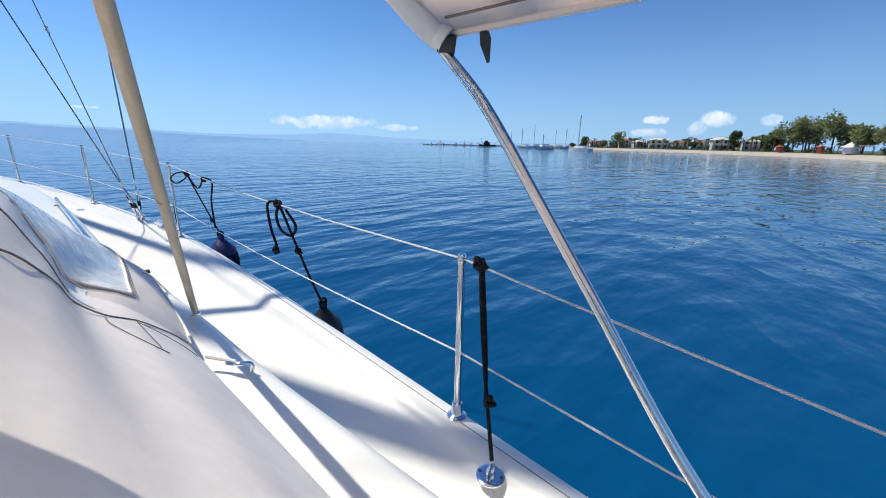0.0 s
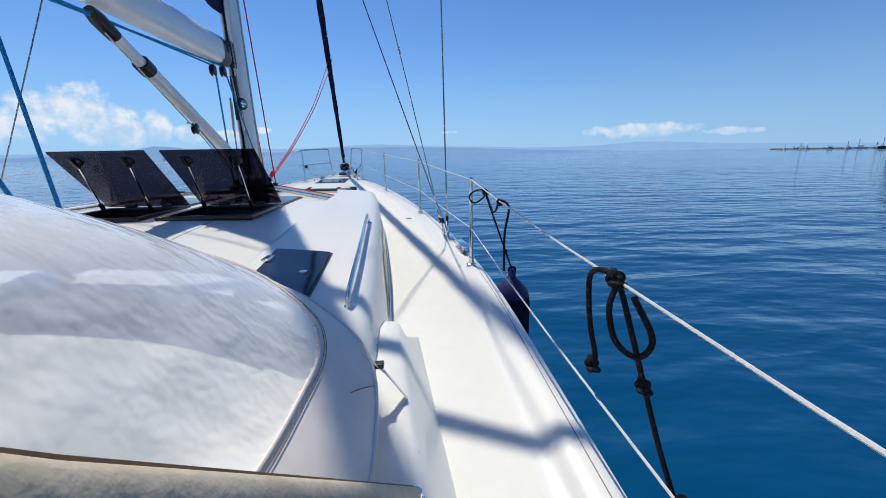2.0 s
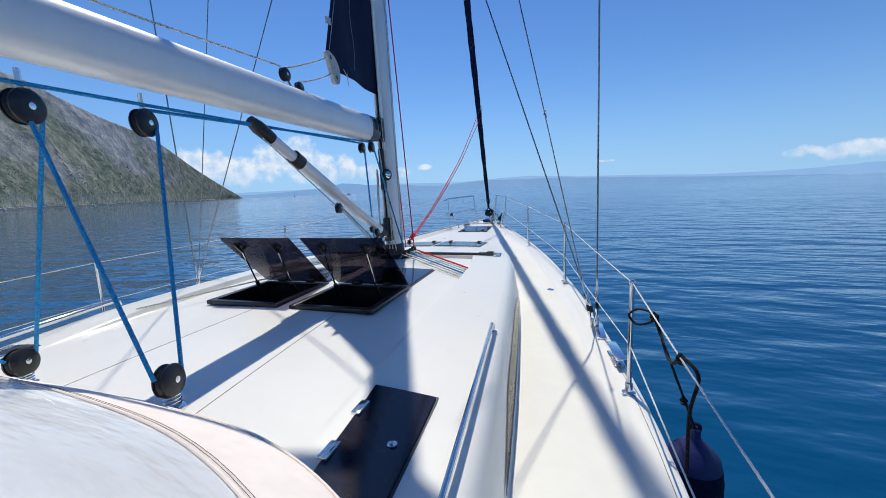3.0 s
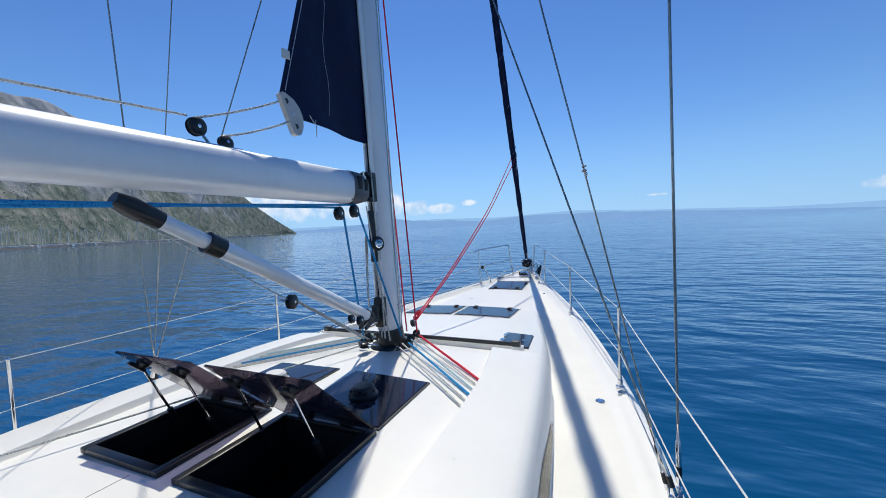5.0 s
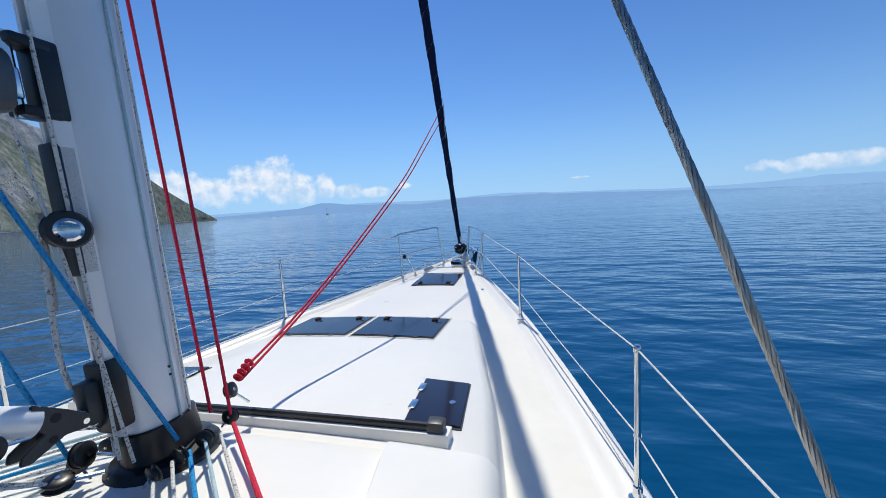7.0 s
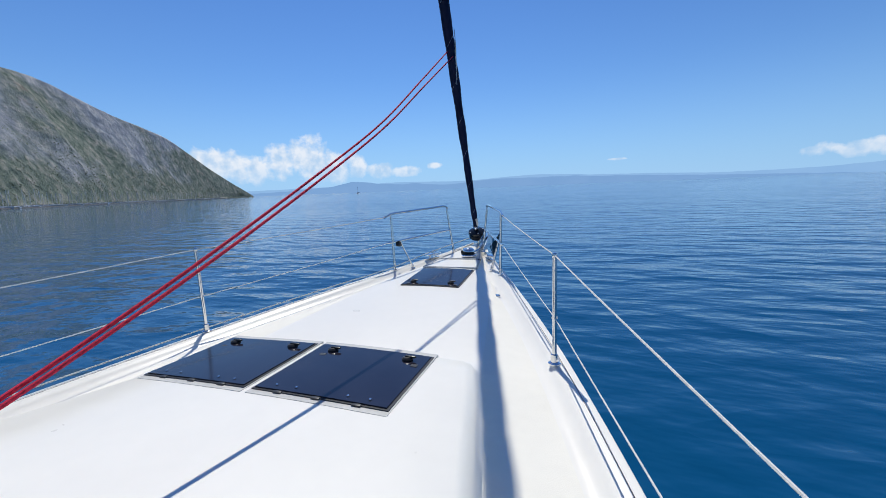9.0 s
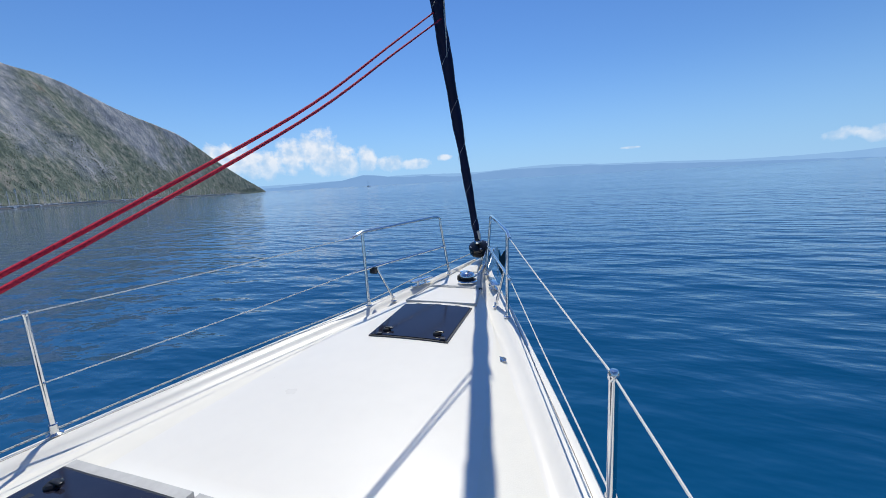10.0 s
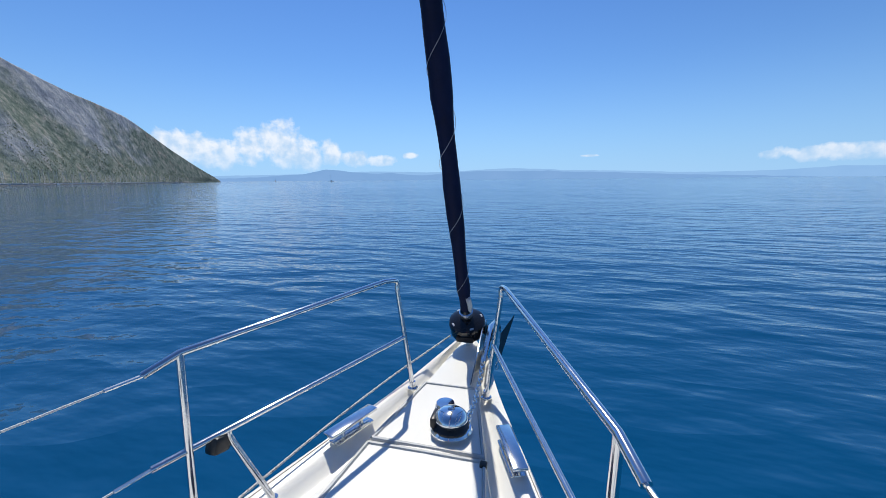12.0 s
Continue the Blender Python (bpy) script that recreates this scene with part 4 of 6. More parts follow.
# mainsheet
B1, B2, B3 = Vector((0, 2.76, 2.605)), Vector((0, 2.37, 2.60)), Vector((0, 1.5, 2.60))
D1, D2 = Vector((0.375, 2.43, 1.65)), Vector((-0.44, 2.43, 1.64))
for p in (B1, B2, B3):
    block("pulley_block", p, (1, 0.25, 0), 0.058, "black mainsheet block hung under the boom", p + Vector((0, 0, 0.12)))
for p in (D1, D2):
    b = block("pulley_block", p, (1, 0.3, 0.1), 0.058, "black mainsheet block on a coil spring", (p.x, p.y, p.z - 0.08))
    z0 = roof_top(p.x, p.y)
    coil = [(p.x + 0.027 * math.cos(k * 0.8), p.y + 0.027 * math.sin(k * 0.8), z0 + 0.01 + k * (p.z - 0.055 - z0) / 36) for k in range(37)]
    part("spring", tube(bmesh.new(), coil, 0.0038, 6), STEEL, b, "coiled steel spring")
    part("base", lathe(bmesh.new(), [(0.04, 0), (0.04, 0.008), (0.018, 0.014), (0, 0.015)], Matrix.Translation((p.x, p.y, z0)), 16), STEEL, b)
    line([p + Vector((0, 0.05, 0.02)), (B1 if p.x > 0 else B2) + Vector((0.01, 0.045, 0))], 0.0075, R_BLUE, "blue mainsheet between boom and coachroof")
    line([p + Vector((0, -0.05, 0.02)), (B2 if p.x > 0 else B3) + Vector((0.0, -0.05 if p.x < 0 else 0.0, 0))], 0.0075, R_BLUE, "blue mainsheet between boom and coachroof")
G1, G2 = Vector((0.0, 4.67, 2.672)), Vector((0.02, 4.815, 2.69))
for p in (G1, G2):
    block("pulley_block", p, (1, 0.15, 0), 0.046, "black block under the boom's forward end", p + Vector((0, 0.02, 0.09)))
line([B1 + Vector((0, 0, 0.055)), G2 + Vector((0, 0, 0.045))], 0.0075, R_BLUE, "blue mainsheet along the boom's underside")
line([B3 + Vector((0.02, 0, 0.055)), G1 + Vector((0.0, 0, 0.04))], 0.0075, R_BLUE, "blue mainsheet along the boom's underside")
line([G1 + Vector((0, 0.045, 0)), (-0.13, 5.06, 1.66)], 0.0075, R_BLUE, "blue mainsheet leading down to the mast foot")
line([G2 + Vector((0, 0.045, 0)), (0.12, 5.22, 1.68)], 0.0075, R_BLUE, "blue mainsheet leading down to the mast foot")
mast_lines = []
mast_lines += [line([(0.02, 4.93, 2.73), (0.03, 5.0, 2.1), (0.02, 5.0, 1.7)], 0.005, R_WHITE, "grey rope at the mast's after side")]
mast_lines += [line([(-0.04, 4.98, 2.5), (-0.05, 4.97, 2.2), (-0.03, 4.96, 2.42)], 0.009, R_BEIGE, "beige coil of rope on the mast")]
mast_lines += [line([(-0.03, 4.97, 2.45), (-0.04, 4.95, 2.1), (-0.045, 4.96, 1.95)], 0.008, R_WHITE, "hanging white rope tail at the mast")]

# the mast and what is fixed along it rake aft
def raked(y, z):
    return y + 0.09 - 0.046 * (z - 1.6)


for ob in [mast, goose] + mast_lines:
    for piece in [ob] + list(ob.children_recursive):
        if piece.type == "MESH":
            for v in piece.data.vertices:
                v.co.y = raked(v.co.y, v.co.z)

# furled jib on its forestay
FA, FB = Vector((0, 11.07, 1.72)), Vector((0, 4.83, 15.0))
fd = (FB - FA).normalized()
jib = thing("furled_jib", FA, "navy jib rolled tightly round the forestay", "sail")
pts, rad = [], []
rng = random.Random(4)
for k in range(150):
    pts.append(FA + fd * (0.10 + k * 0.085))
    rad.append((0.036 + min(k, 40) * 0.00055 + rng.uniform(-0.002, 0.002) + 0.003 * math.sin(k * 0.9)) * (1 if k > 1 else 0.85))
bm = bmesh.new()
tube(bm, pts, rad, 16)
for v in bm.verts:
    k = (v.co - FA).dot(fd)
    c = FA + fd * k
    r = v.co - c
    a = math.atan2(r.x, r.y)
    v.co = c + r * (1 + 0.09 * (((a / (2 * math.pi) + k / 0.42) % 1.0)))
part("rolled_cloth", bm, NAVY, jib, angle=80)
hel, side = [], fd.cross(Vector((1, 0, 0))).normalized()
for k in range(520):
    s = 0.25 + k * 0.0085
    a = s / 0.21 * 2 * math.pi * 0.5
    hel.append(FA + fd * s + (Vector((1, 0, 0)) * math.cos(a) + side * math.sin(a)) * (0.0425 + min(s, 3.4) * 0.0062))
part("stitching", tube(bmesh.new(), hel, 0.0012, 4), WHITETH, jib, "pale zigzag stitching")
part("tack_patch", tube(bmesh.new(), smooth_path([FA + fd * 0.07 + Vector((0.02, 0, 0)), FA + fd * 0.14 + Vector((0.034, -0.02, 0)), FA + fd * 0.2 + Vector((0.03, -0.03, 0))], 4), [0.016] * 9, 8), WHITEWIRE, jib, "white tack lashing")
part("forestay", bar(FB - fd * 1.0, FB, 0.008), WIRE, jib)
# torn white clew lashing where the sheets meet the sail
CW = FA + fd * ((3.80 - 1.72) / fd.z)
for k in range(3):
    part("lashing", tube(bmesh.new(), smooth_path([CW + Vector((0.05, -0.03, 0.25 - 0.1 * k)), CW + Vector((0.065, -0.04, 0.05 - 0.12 * k)), CW + Vector((0.06, -0.03, -0.16 - 0.08 * k))], 5), 0.004 - 0.0007 * k, 6), R_WHITE, jib, "frayed white lashing")
fur = thing("furler", FA, "black jib furling drum at the stem", "furler")
fm = along(FA, FA + fd)
part("drum_body", lathe(bmesh.new(), [(0.05, -0.12), (0.095, -0.11), (0.113, -0.085), (0.113, -0.025), (0.118, -0.018), (0.113, 0.0), (0.078, 0.022), (0.04, 0.03), (0.036, 0.09), (0.033, 0.1)], fm, 32), GLOSSY, fur)
for k in (-0.9, 0.5, 2.0, 3.9):
    part("marking", box(bmesh.new(), (-0.012, 0.086, 0.006), (0.012, 0.102, 0.0135), 0.002, fm @ Matrix.Rotation(k + math.pi, 4, "Z")), WHITETH, fur, "small pale marking")
part("drum_band", lathe(bmesh.new(), [(0.037, 0.045), (0.044, 0.05), (0.044, 0.075), (0.037, 0.08)], fm, 24), CHROME, fur, "bright steel band")
part("line_window", box(bmesh.new(), (-0.055, -0.117, -0.085), (0.055, -0.104, -0.04), 0.006, fm), SHADEIN, fur)
part("drum_toggle", tube(bmesh.new(), [FA - fd * 0.24, FA - fd * 0.1], 0.02, 10), STEEL, fur, "steel toggle")
part("stem_lug", box(bmesh.new(), (-0.012, 11.10, 1.49), (0.012, 11.2, 1.57), 0.006), STEEL, fur)

# shrouds
for s in (1, -1):
    for foot, top, r, lab in (((1.966, 4.555, 1.235), (1.881, 4.308, 6.7), 0.0066, "thick twisted steel cap shroud"), ((1.957, 4.45, 1.235), (0.13, 5.32, 6.7), 0.0056, "twisted steel lower shroud to the mast"), ((1.925, 4.485, 1.235), (0.0, 4.45, 9.9), 0.0045, "twisted steel shroud with a rope whipping")):
        f, t = Vector((s * foot[0], *foot[1:])), Vector((s * top[0], *top[1:]))
        d = (t - f).normalized()
        sh = thing("shroud", f, lab, "shroud", "shrouds")
        m = along(f, t)
        for strand in range(7):
            st = []
            for k in range(267):
                a = k * 0.012 / (r * 20) * 2 * math.pi + strand * 2 * math.pi / 7
                st.append(m @ Vector((math.cos(a) * r * 0.62, math.sin(a) * r * 0.62, 0.33 + k * 0.012)))
            part("strand", tube(bmesh.new(), st, r * 0.36, 5, False), WIRE, sh, "twisted wire strand")
        part("wire", tube(bmesh.new(), [f + d * 0.33, f + d * 3.5, f + d * 3.52, t], [r * 0.7, r * 0.7, r, r], 8), WIRE, sh, "steel wire")
        ts = part("turnbuckle", tube(bmesh.new(), [f + d * 0.02, f + d * 0.06, f + d * 0.07, f + d * 0.27, f + d * 0.28, f + d * 0.36], [0.006, 0.006, 0.0125, 0.0125, 0.007, 0.007], 10), STEEL, sh, "steel rigging screw")
        part("tape", bar(f + d * 0.10, f + d * 0.15, 0.0135, 10), BLACK, ts, "black tape")
        part("fork", box(bmesh.new(), (f.x - 0.014, f.y - 0.012, f.z - 0.02), (f.x + 0.014, f.y + 0.012, f.z + 0.04), 0.004), STEEL, sh)
    cp = thing("chainplate", (s * 1.975, 4.4, sheer(4.4)), "steel chainplate bolted to the gunwale", "chainplate", "chainplates")
    part("plate", box(bmesh.new(), (s * 1.975 - 0.03, 4.24, sheer(4.4) - 0.01), (s * 1.975 + 0.03, 4.56, sheer(4.4) + 0.012), 0.006), STEEL, cp)
# rope whipping on the third starboard shroud
wf, wt2 = Vector((1.925, 4.485, 1.235)), Vector((0.0, 4.45, 9.9))
wk = wf.lerp(wt2, (2.785 - 1.235) / (9.9 - 1.235))
bm = torus(bmesh.new(), along(wk, wt2), 0.0075, 0.005, 12, 6)
torus(bm, along(wk + Vector((0, 0, 0.02)), wt2), 0.007, 0.0045, 12, 6)
tube(bm, smooth_path([wk, wk + Vector((0.012, -0.012, -0.015)), wk + Vector((0.01, -0.018, -0.035))], 4), 0.0025, 6)
single("rope_whipping", bm, R_BEIGE, "frayed beige whipping knotted on a shroud", "rope")

# ---- lines round the mast foot ----
for k in range(4):
    for s in (1, -1):
        p = Vector((s * (0.165 if k < 3 else 0.14), 5.09 + 0.1 * k + (0.05 if k == 3 else 0), 1.645))
        block("turning_block", p, (0.3, s * 1.0 if k < 2 else -s, 0.15), 0.031, "black turning block at the mast foot", p - Vector((s * 0.05, 0, 0.05)))
RUN = [(R_WHITE, 0.006, "white flecked halyard leading aft under the roof panel"), (R_WHITE, 0.006, "white flecked halyard leading aft under the roof panel"), (R_BLUE, 0.0075, "blue sheet leading aft under the roof panel"), (R_TEAL, 0.006, "pale teal line leading aft under the roof panel"), (R_WHITE, 0.006, "white flecked halyard leading aft under the roof panel"), (R_RED, 0.0085, "red halyard leading aft under the roof panel")]
for s in (1, -1):
    for k, (mat, r, lab) in enumerate(RUN):
        if s < 0 and mat is R_RED:
            mat, lab = R_TEAL, RUN[3][2]
        a = Vector((s * (0.15 + 0.008 * k), 5.10 + 0.06 * k, 1.64))
        b = Vector((s * (pod_edge(4.42 + 0.075 * k) + 0.012), 4.42 + 0.075 * k, 0))
        b.z = roof_top(b.x, b.y) + 0.012
        c = a.lerp(b, 0.5)
        c.z = max(c.z, roof_top(c.x, c.y) + 0.025)
        line([a, c, b], r, mat, lab)
# halyards up the mast's forward side
for x, y, xt, yt in ((0.053, 5.43, -0.107, 5.277), (0.152, 5.43, -0.025, 5.323)):
    line([(x, y, 1.66), (xt, yt, 5.6)], 0.0065, R_RED, "red halyard up the front of the mast")
for x, y, m in ((0.066, 5.33, R_WHITE), (0.074, 5.285, R_TEAL)):
    line([(x, y, 1.7), (x - 0.004, y - 0.35, 9.5)], 0.0045, m, "thin halyard against the mast")
line([(0.06, 5.07, 1.7), (0.05, 5.06, 2.25), (0.035, 5.03, 3.0)], 0.0055, R_WHITE, "grey flecked rope down the mast")
line([(0.09, 5.09, 1.68), (0.045, 5.05, 2.2)], 0.0055, R_WHITE, "grey flecked rope down the mast")
# vang purchase running to a block by the mast foot
vb = Vector((-0.09, 4.99, 1.66))
block("pulley_block", vb, (0.2, 0, 1), 0.04, "black block lying aft of the mast foot", (-0.03, 5.08, 1.64))
block("pulley_block", (-0.10, 5.07, 1.70), (1, 0.3, 0.1), 0.042, "black sheave block standing beside the mast foot", (-0.06, 5.14, 1.66))
line([vb, (-0.5, 4.0, 1.64), (-0.9, 3.2, 1.6)], 0.0055, R_WHITE, "grey rope leading aft across the coachroof")

# jib sheet tack block and the red lines to the clew
TB = Vector((0.06, 5.535, 1.705))
block("pulley_block", TB, (1, 0.2, 0.3), 0.034, "black jib sheet block with steel shackle", (0.09, 5.60, 1.62))
kn = bmesh.new()
for k in range(4):
    torus(kn, along(TB + Vector((0.0, 0.05 + 0.025 * k, 0.035 + 0.013 * k)), CW), 0.016, 0.0075, 12, 6)
single("knot", kn, R_RED, "red rope knot above the jib sheet block", "knot")
line([TB + Vector((0, 0.1, 0.06)), (0.01, 6.05, 1.85), (0.012, 6.63, 2.075), (0.005, 7.5, 2.455), (0.0, 8.3, 2.835), (-0.01, 9.14, 3.315), CW + Vector((-0.03, -0.05, 0.03))], 0.0065, R_RED, "red jib sheet from mast foot to clew")
line([TB + Vector((0.015, 0.05, 0.025)), (0.025, 6.05, 1.84), (0.027, 6.63, 2.058), (0.025, 7.5, 2.43), (0.025, 8.3, 2.805), (0.025, 9.14, 3.27), CW + Vector((0.03, -0.05, -0.03))], 0.0065, R_RED, "red jib sheet from mast foot to clew")
track = thing("jib_track", (0, 5.62, 1.52), "black curved jib track across the coachroof", "track")
tz = lambda x: deck_top(x, 5.62)
bm = bmesh.new()
rows = []
for i in range(21):
    x = -0.97 + 1.94 * i / 20
    z = tz(0.0) + 0.035 - 0.004 * (x / 0.97) ** 2
    rows.append([bm.verts.new((x, 5.62 + dy, z + dz)) for dy, dz in ((-0.016, 0), (-0.016, 0.018), (-0.008, 0.026), (0.008, 0.026), (0.016, 0.018), (0.016, 0))])
for a, b in zip(rows, rows[1:]):
    for k in range(6):
        bm.faces.new((a[k], a[(k + 1) % 6], b[(k + 1) % 6], b[k]))
bm.faces.new(rows[0])
bm.faces.new(rows[-1])
part("rail", bm, BLACK, track)
bm = bmesh.new()
rows = []
for i in range(21):
    x = -1.02 + 2.04 * i / 20
    rows.append([bm.verts.new((x, 5.62 + dy, z)) for dy, z in ((-0.05, tz(x) - 0.03), (-0.035, tz(0) + 0.034 - 0.004 * x * x), (0.035, tz(0) + 0.034 - 0.004 * x * x), (0.05, tz(x) - 0.03))])
for a, b in zip(rows, rows[1:]):
    for k in range(3):
        bm.faces.new((a[k], a[k + 1], b[k + 1], b[k]))
bm.faces.new(rows[0])
bm.faces.new(rows[-1])
part("plinth", bm, GEL, track, "white moulded plinth")
for s in (1, -1):
    part("end_stop", box(bmesh.new(), (s * 0.965 - 0.035, 5.59, tz(0) + 0.03), (s * 0.965 + 0.035, 5.65, tz(0) + 0.075), 0.008), GREYPL, track, "dark end stop")

# ---- deck fittings ----
for s in (1, -1):
    a, b = Vector((s * 1.405, 2.25, 0)), Vector((s * 1.36, 3.4, 0))
    a.z, b.z = podz(a.x, a.y) + 0.045, podz(1.34, b.y) + 0.045
    hr = thing("handrail", (a.x, a.y, a.z - 0.045), "polished steel grab rail on the coachroof", "handrail", "grab rails")
    pts = [a + Vector((0, -0.005, -0.05)), a + Vector((0, 0.0, -0.015)), a + Vector((0, 0.03, 0)), a.lerp(b, 0.5), b + Vector((0, -0.03, 0)), b + Vector((0, 0, -0.015)), b + Vector((0, 0.005, -0.05))]
    part("rail", tube(bmesh.new(), pts, 0.016, 12, True, 0.62), STEEL, hr)
    for q in (a, b):
        part("foot", lathe(bmesh.new(), [(0.022, 0), (0.022, 0.005), (0.012, 0.01)], Matrix.Translation((q.x, q.y, q.z - 0.05)), 12), STEEL, hr)


def round_plate(x, y, z, r, label, eye=False):
    t = thing("deck_plate", (x, y, z), label, "deck plate", "round deck plates")
    part("plate", lathe(bmesh.new(), [(r, 0), (r, 0.004), (r * 0.9, 0.007), (r * 0.7, 0.0075), (0, 0.0075)], Matrix.Translation((x, y, z)), 24), STEEL, t)
    for k in range(4):
        a = k * math.pi / 2 + 0.4
        part("screw", lathe(bmesh.new(), [(0.005, 0.006), (0.005, 0.009), (0, 0.01)], Matrix.Translation((x + r * 0.75 * math.cos(a), y + r * 0.75 * math.sin(a), z)), 8), GREYPL, t)
    if eye:
        part("eye", torus(bmesh.new(), Matrix.Translation((x, y, z + 0.02)) @ Matrix.Rotation(math.pi / 2, 4, "X"), 0.017, 0.005, 14, 6), STEEL, t, "steel eye")


for s in (1, -1):
    round_plate(s * 1.6, 5.54, side_deck(5.54) + 0.004, 0.035, "round steel filler cap in the side deck")
    round_plate(s * 1.75, 5.64, sheer(5.64), 0.03, "round steel pad eye on the gunwale", True)
round_plate(0.665, 8.97, side_deck(8.97) + 0.012, 0.035, "round steel filler cap in the foredeck")
round_plate(2.0, 0.355, side_deck(0.355) + 0.03, 0.042, "round steel pad eye with a black rope", True)


def cleat(x, y, z, ang, label):
    c = thing("cleat", (x, y, z), label, "cleat", "mooring cleats")
    m = Matrix.Translation((x, y, z)) @ Matrix.Rotation(ang, 4, "Z")
    part("base", box(bmesh.new(), (-0.03, -0.11, 0), (0.03, 0.11, 0.012), 0.008, m), STEEL, c)
    for dy in (-0.055, 0.055):
        part("post", lathe(bmesh.new(), [(0.012, 0.01), (0.009, 0.03), (0.012, 0.05)], m @ Matrix.Translation((0, dy, 0)), 12), STEEL, c)
    part("horn", box(bmesh.new(), (-0.032, -0.135, 0.048), (0.032, 0.135, 0.064), 0.007, m), STEEL, c, "flat polished steel horn")


for s in (1, -1):
    cleat(s * (beam(10.18) - 0.075), 10.18, sheer(10.18) + 0.001, s * 0.36, "flat steel mooring cleat on the bow gunwale")
    cleat(s * (beam(3.95) - 0.05), 3.95, sheer(3.95) + 0.001, s * 0.1, "flat steel midship cleat on the gunwale")

# anchor locker lids, windlass, chain, anchor
for y0, y1, lab in ((10.16, 10.62, "white flush anchor locker lid"), (9.74, 10.13, "white flush locker lid behind the windlass")):
    bm = bmesh.new()
    q = [(-1, y0), (1, y0), (1, y1), (-1, y1)]
    vs = []
    for sx, y in q:
        w = min(0.31, beam(y) - 0.2 * min(1, beam(y) / 0.5) - 0.02)
        vs.append(bm.verts.new((sx * w, y, deck_top(w, y) + 0.014)))
    f = bm.faces.new(vs)
    r = bmesh.ops.extrude_face_region(bm, geom=[f])
    bmesh.ops.translate(bm, verts=[v for v in r["geom"] if isinstance(v, bmesh.types.BMVert)], vec=(0, 0, -0.05))
    bmesh.ops.bevel(bm, geom=bm.edges[:], offset=0.006, segments=2, affect="EDGES")
    lid = thing("locker_lid", (0, y0, deck_top(0, y0)), lab, "locker lid", "locker lids")
    part("panel", bm, GEL, lid)
    rim = [(sx * (min(0.31, beam(y) - 0.2 * min(1, beam(y) / 0.5) - 0.02) + 0.004), y) for sx, y in ((-1, y0), (1, y0), (1, y1), (-1, y1), (-1, y0))]
    part("seal", tube(bmesh.new(), [(x, y, deck_top(x, y) + 0.011) for x, y in rim], 0.013, 6), PALEGREY, lid, "pale grey rubber seal")
part("latch", box(bmesh.new(), (0.24, 10.10, 1.47), (0.27, 10.13, 1.49), 0.004), BLACK, lid, "small black latch")
wx, wy, wz = 0.085, 10.275, deck_top(0.1, 10.29) + 0.014
wd = thing("windlass", (wx, wy, wz), "chrome and black anchor windlass on the foredeck", "windlass")
W = Matrix.Translation((wx, wy, wz))
part("base", lathe(bmesh.new(), [(0.094, 0), (0.096, 0.01), (0.09, 0.02), (0.07, 0.024)], W, 30), CHROME, wd, "polished base ring")
part("gypsy", lathe(bmesh.new(), [(0.07, 0.018), (0.082, 0.022), (0.062, 0.036), (0.08, 0.05), (0.07, 0.054)], W, 12), GREYPL, wd, "dark chain gypsy")
part("cap", lathe(bmesh.new(), [(0.072, 0.052), (0.076, 0.058), (0.075, 0.066), (0.064, 0.084), (0.045, 0.096), (0.016, 0.101), (0.014, 0.093), (0, 0.093)], W, 30), CHROME, wd, "polished domed cap")
part("motor_cover", lathe(bmesh.new(), [(0.05, 0.0), (0.05, 0.065), (0.042, 0.084), (0, 0.088)], W @ Matrix.Translation((-0.045, 0.07, 0)), 24), CHROME, wd, "polished rounded cover")
part("stripper", box(bmesh.new(), (-0.09, -0.045, 0.02), (-0.06, 0.045, 0.07), 0.01, W), BLACK, wd, "black side guard")
chain = thing("anchor_chain", (0.15, 10.5, wz), "galvanised anchor chain from windlass to bow roller", "chain")
cp = smooth_path([(0.155, 10.30, wz + 0.05), (0.16, 10.45, wz + 0.045), (0.155, 10.62, wz + 0.055), (0.15, 10.8, 1.60), (0.15, 11.0, 1.64), (0.16, 11.2, 1.60), (0.17, 11.28, 1.5), (0.17, 11.3, 1.3)], 8)
d, want, i = 0.0, 0.0, 0
for a, b in zip(cp, cp[1:]):
    L = (b - a).length
    while want < d + L:
        p = a.lerp(b, (want - d) / L)
        m = along(p, p + (b - a)) @ Matrix.Rotation(math.pi / 2 * (i % 2), 4, "Z") @ Matrix.Rotation(math.pi / 2, 4, "X")
        part("link", torus(bmesh.new(), m @ Matrix.Rotation(math.pi / 2, 4, "Z"), 0.0105, 0.0036, 10, 5, 1.55), STEEL, chain)
        want += 0.025
        i += 1
    d += L
roller = thing("bow_roller", (0.15, 10.95, 1.5), "steel bow roller cheeks at the stem", "bow roller")
for dx in (-0.045, 0.045):
    bm = bmesh.new()
    prof2 = [(10.62, 1.495), (10.62, 1.53), (10.8, 1.60), (11.05, 1.70), (11.18, 1.69), (11.24, 1.62), (11.2, 1.53), (11.0, 1.5)]
    fa = bm.faces.new([bm.verts.new((0.15 + dx, y, z)) for y, z in prof2])
    r = bmesh.ops.extrude_face_region(bm, geom=[fa])
    bmesh.ops.translate(bm, verts=[v for v in r["geom"] if isinstance(v, bmesh.types.BMVert)], vec=(0.006, 0, 0))
    part("cheek", bm, STEEL, roller)
part("wheel", lathe(bmesh.new(), [(0.035, -0.035), (0.022, 0), (0.035, 0.035)], along((0.15, 11.18, 1.62), (1, 11.18, 1.62)), 16), BLACK, roller, "black roller wheel")
anchor = thing("anchor", (0.16, 11.2, 1.55), "galvanised plough anchor stowed on the bow roller", "anchor")
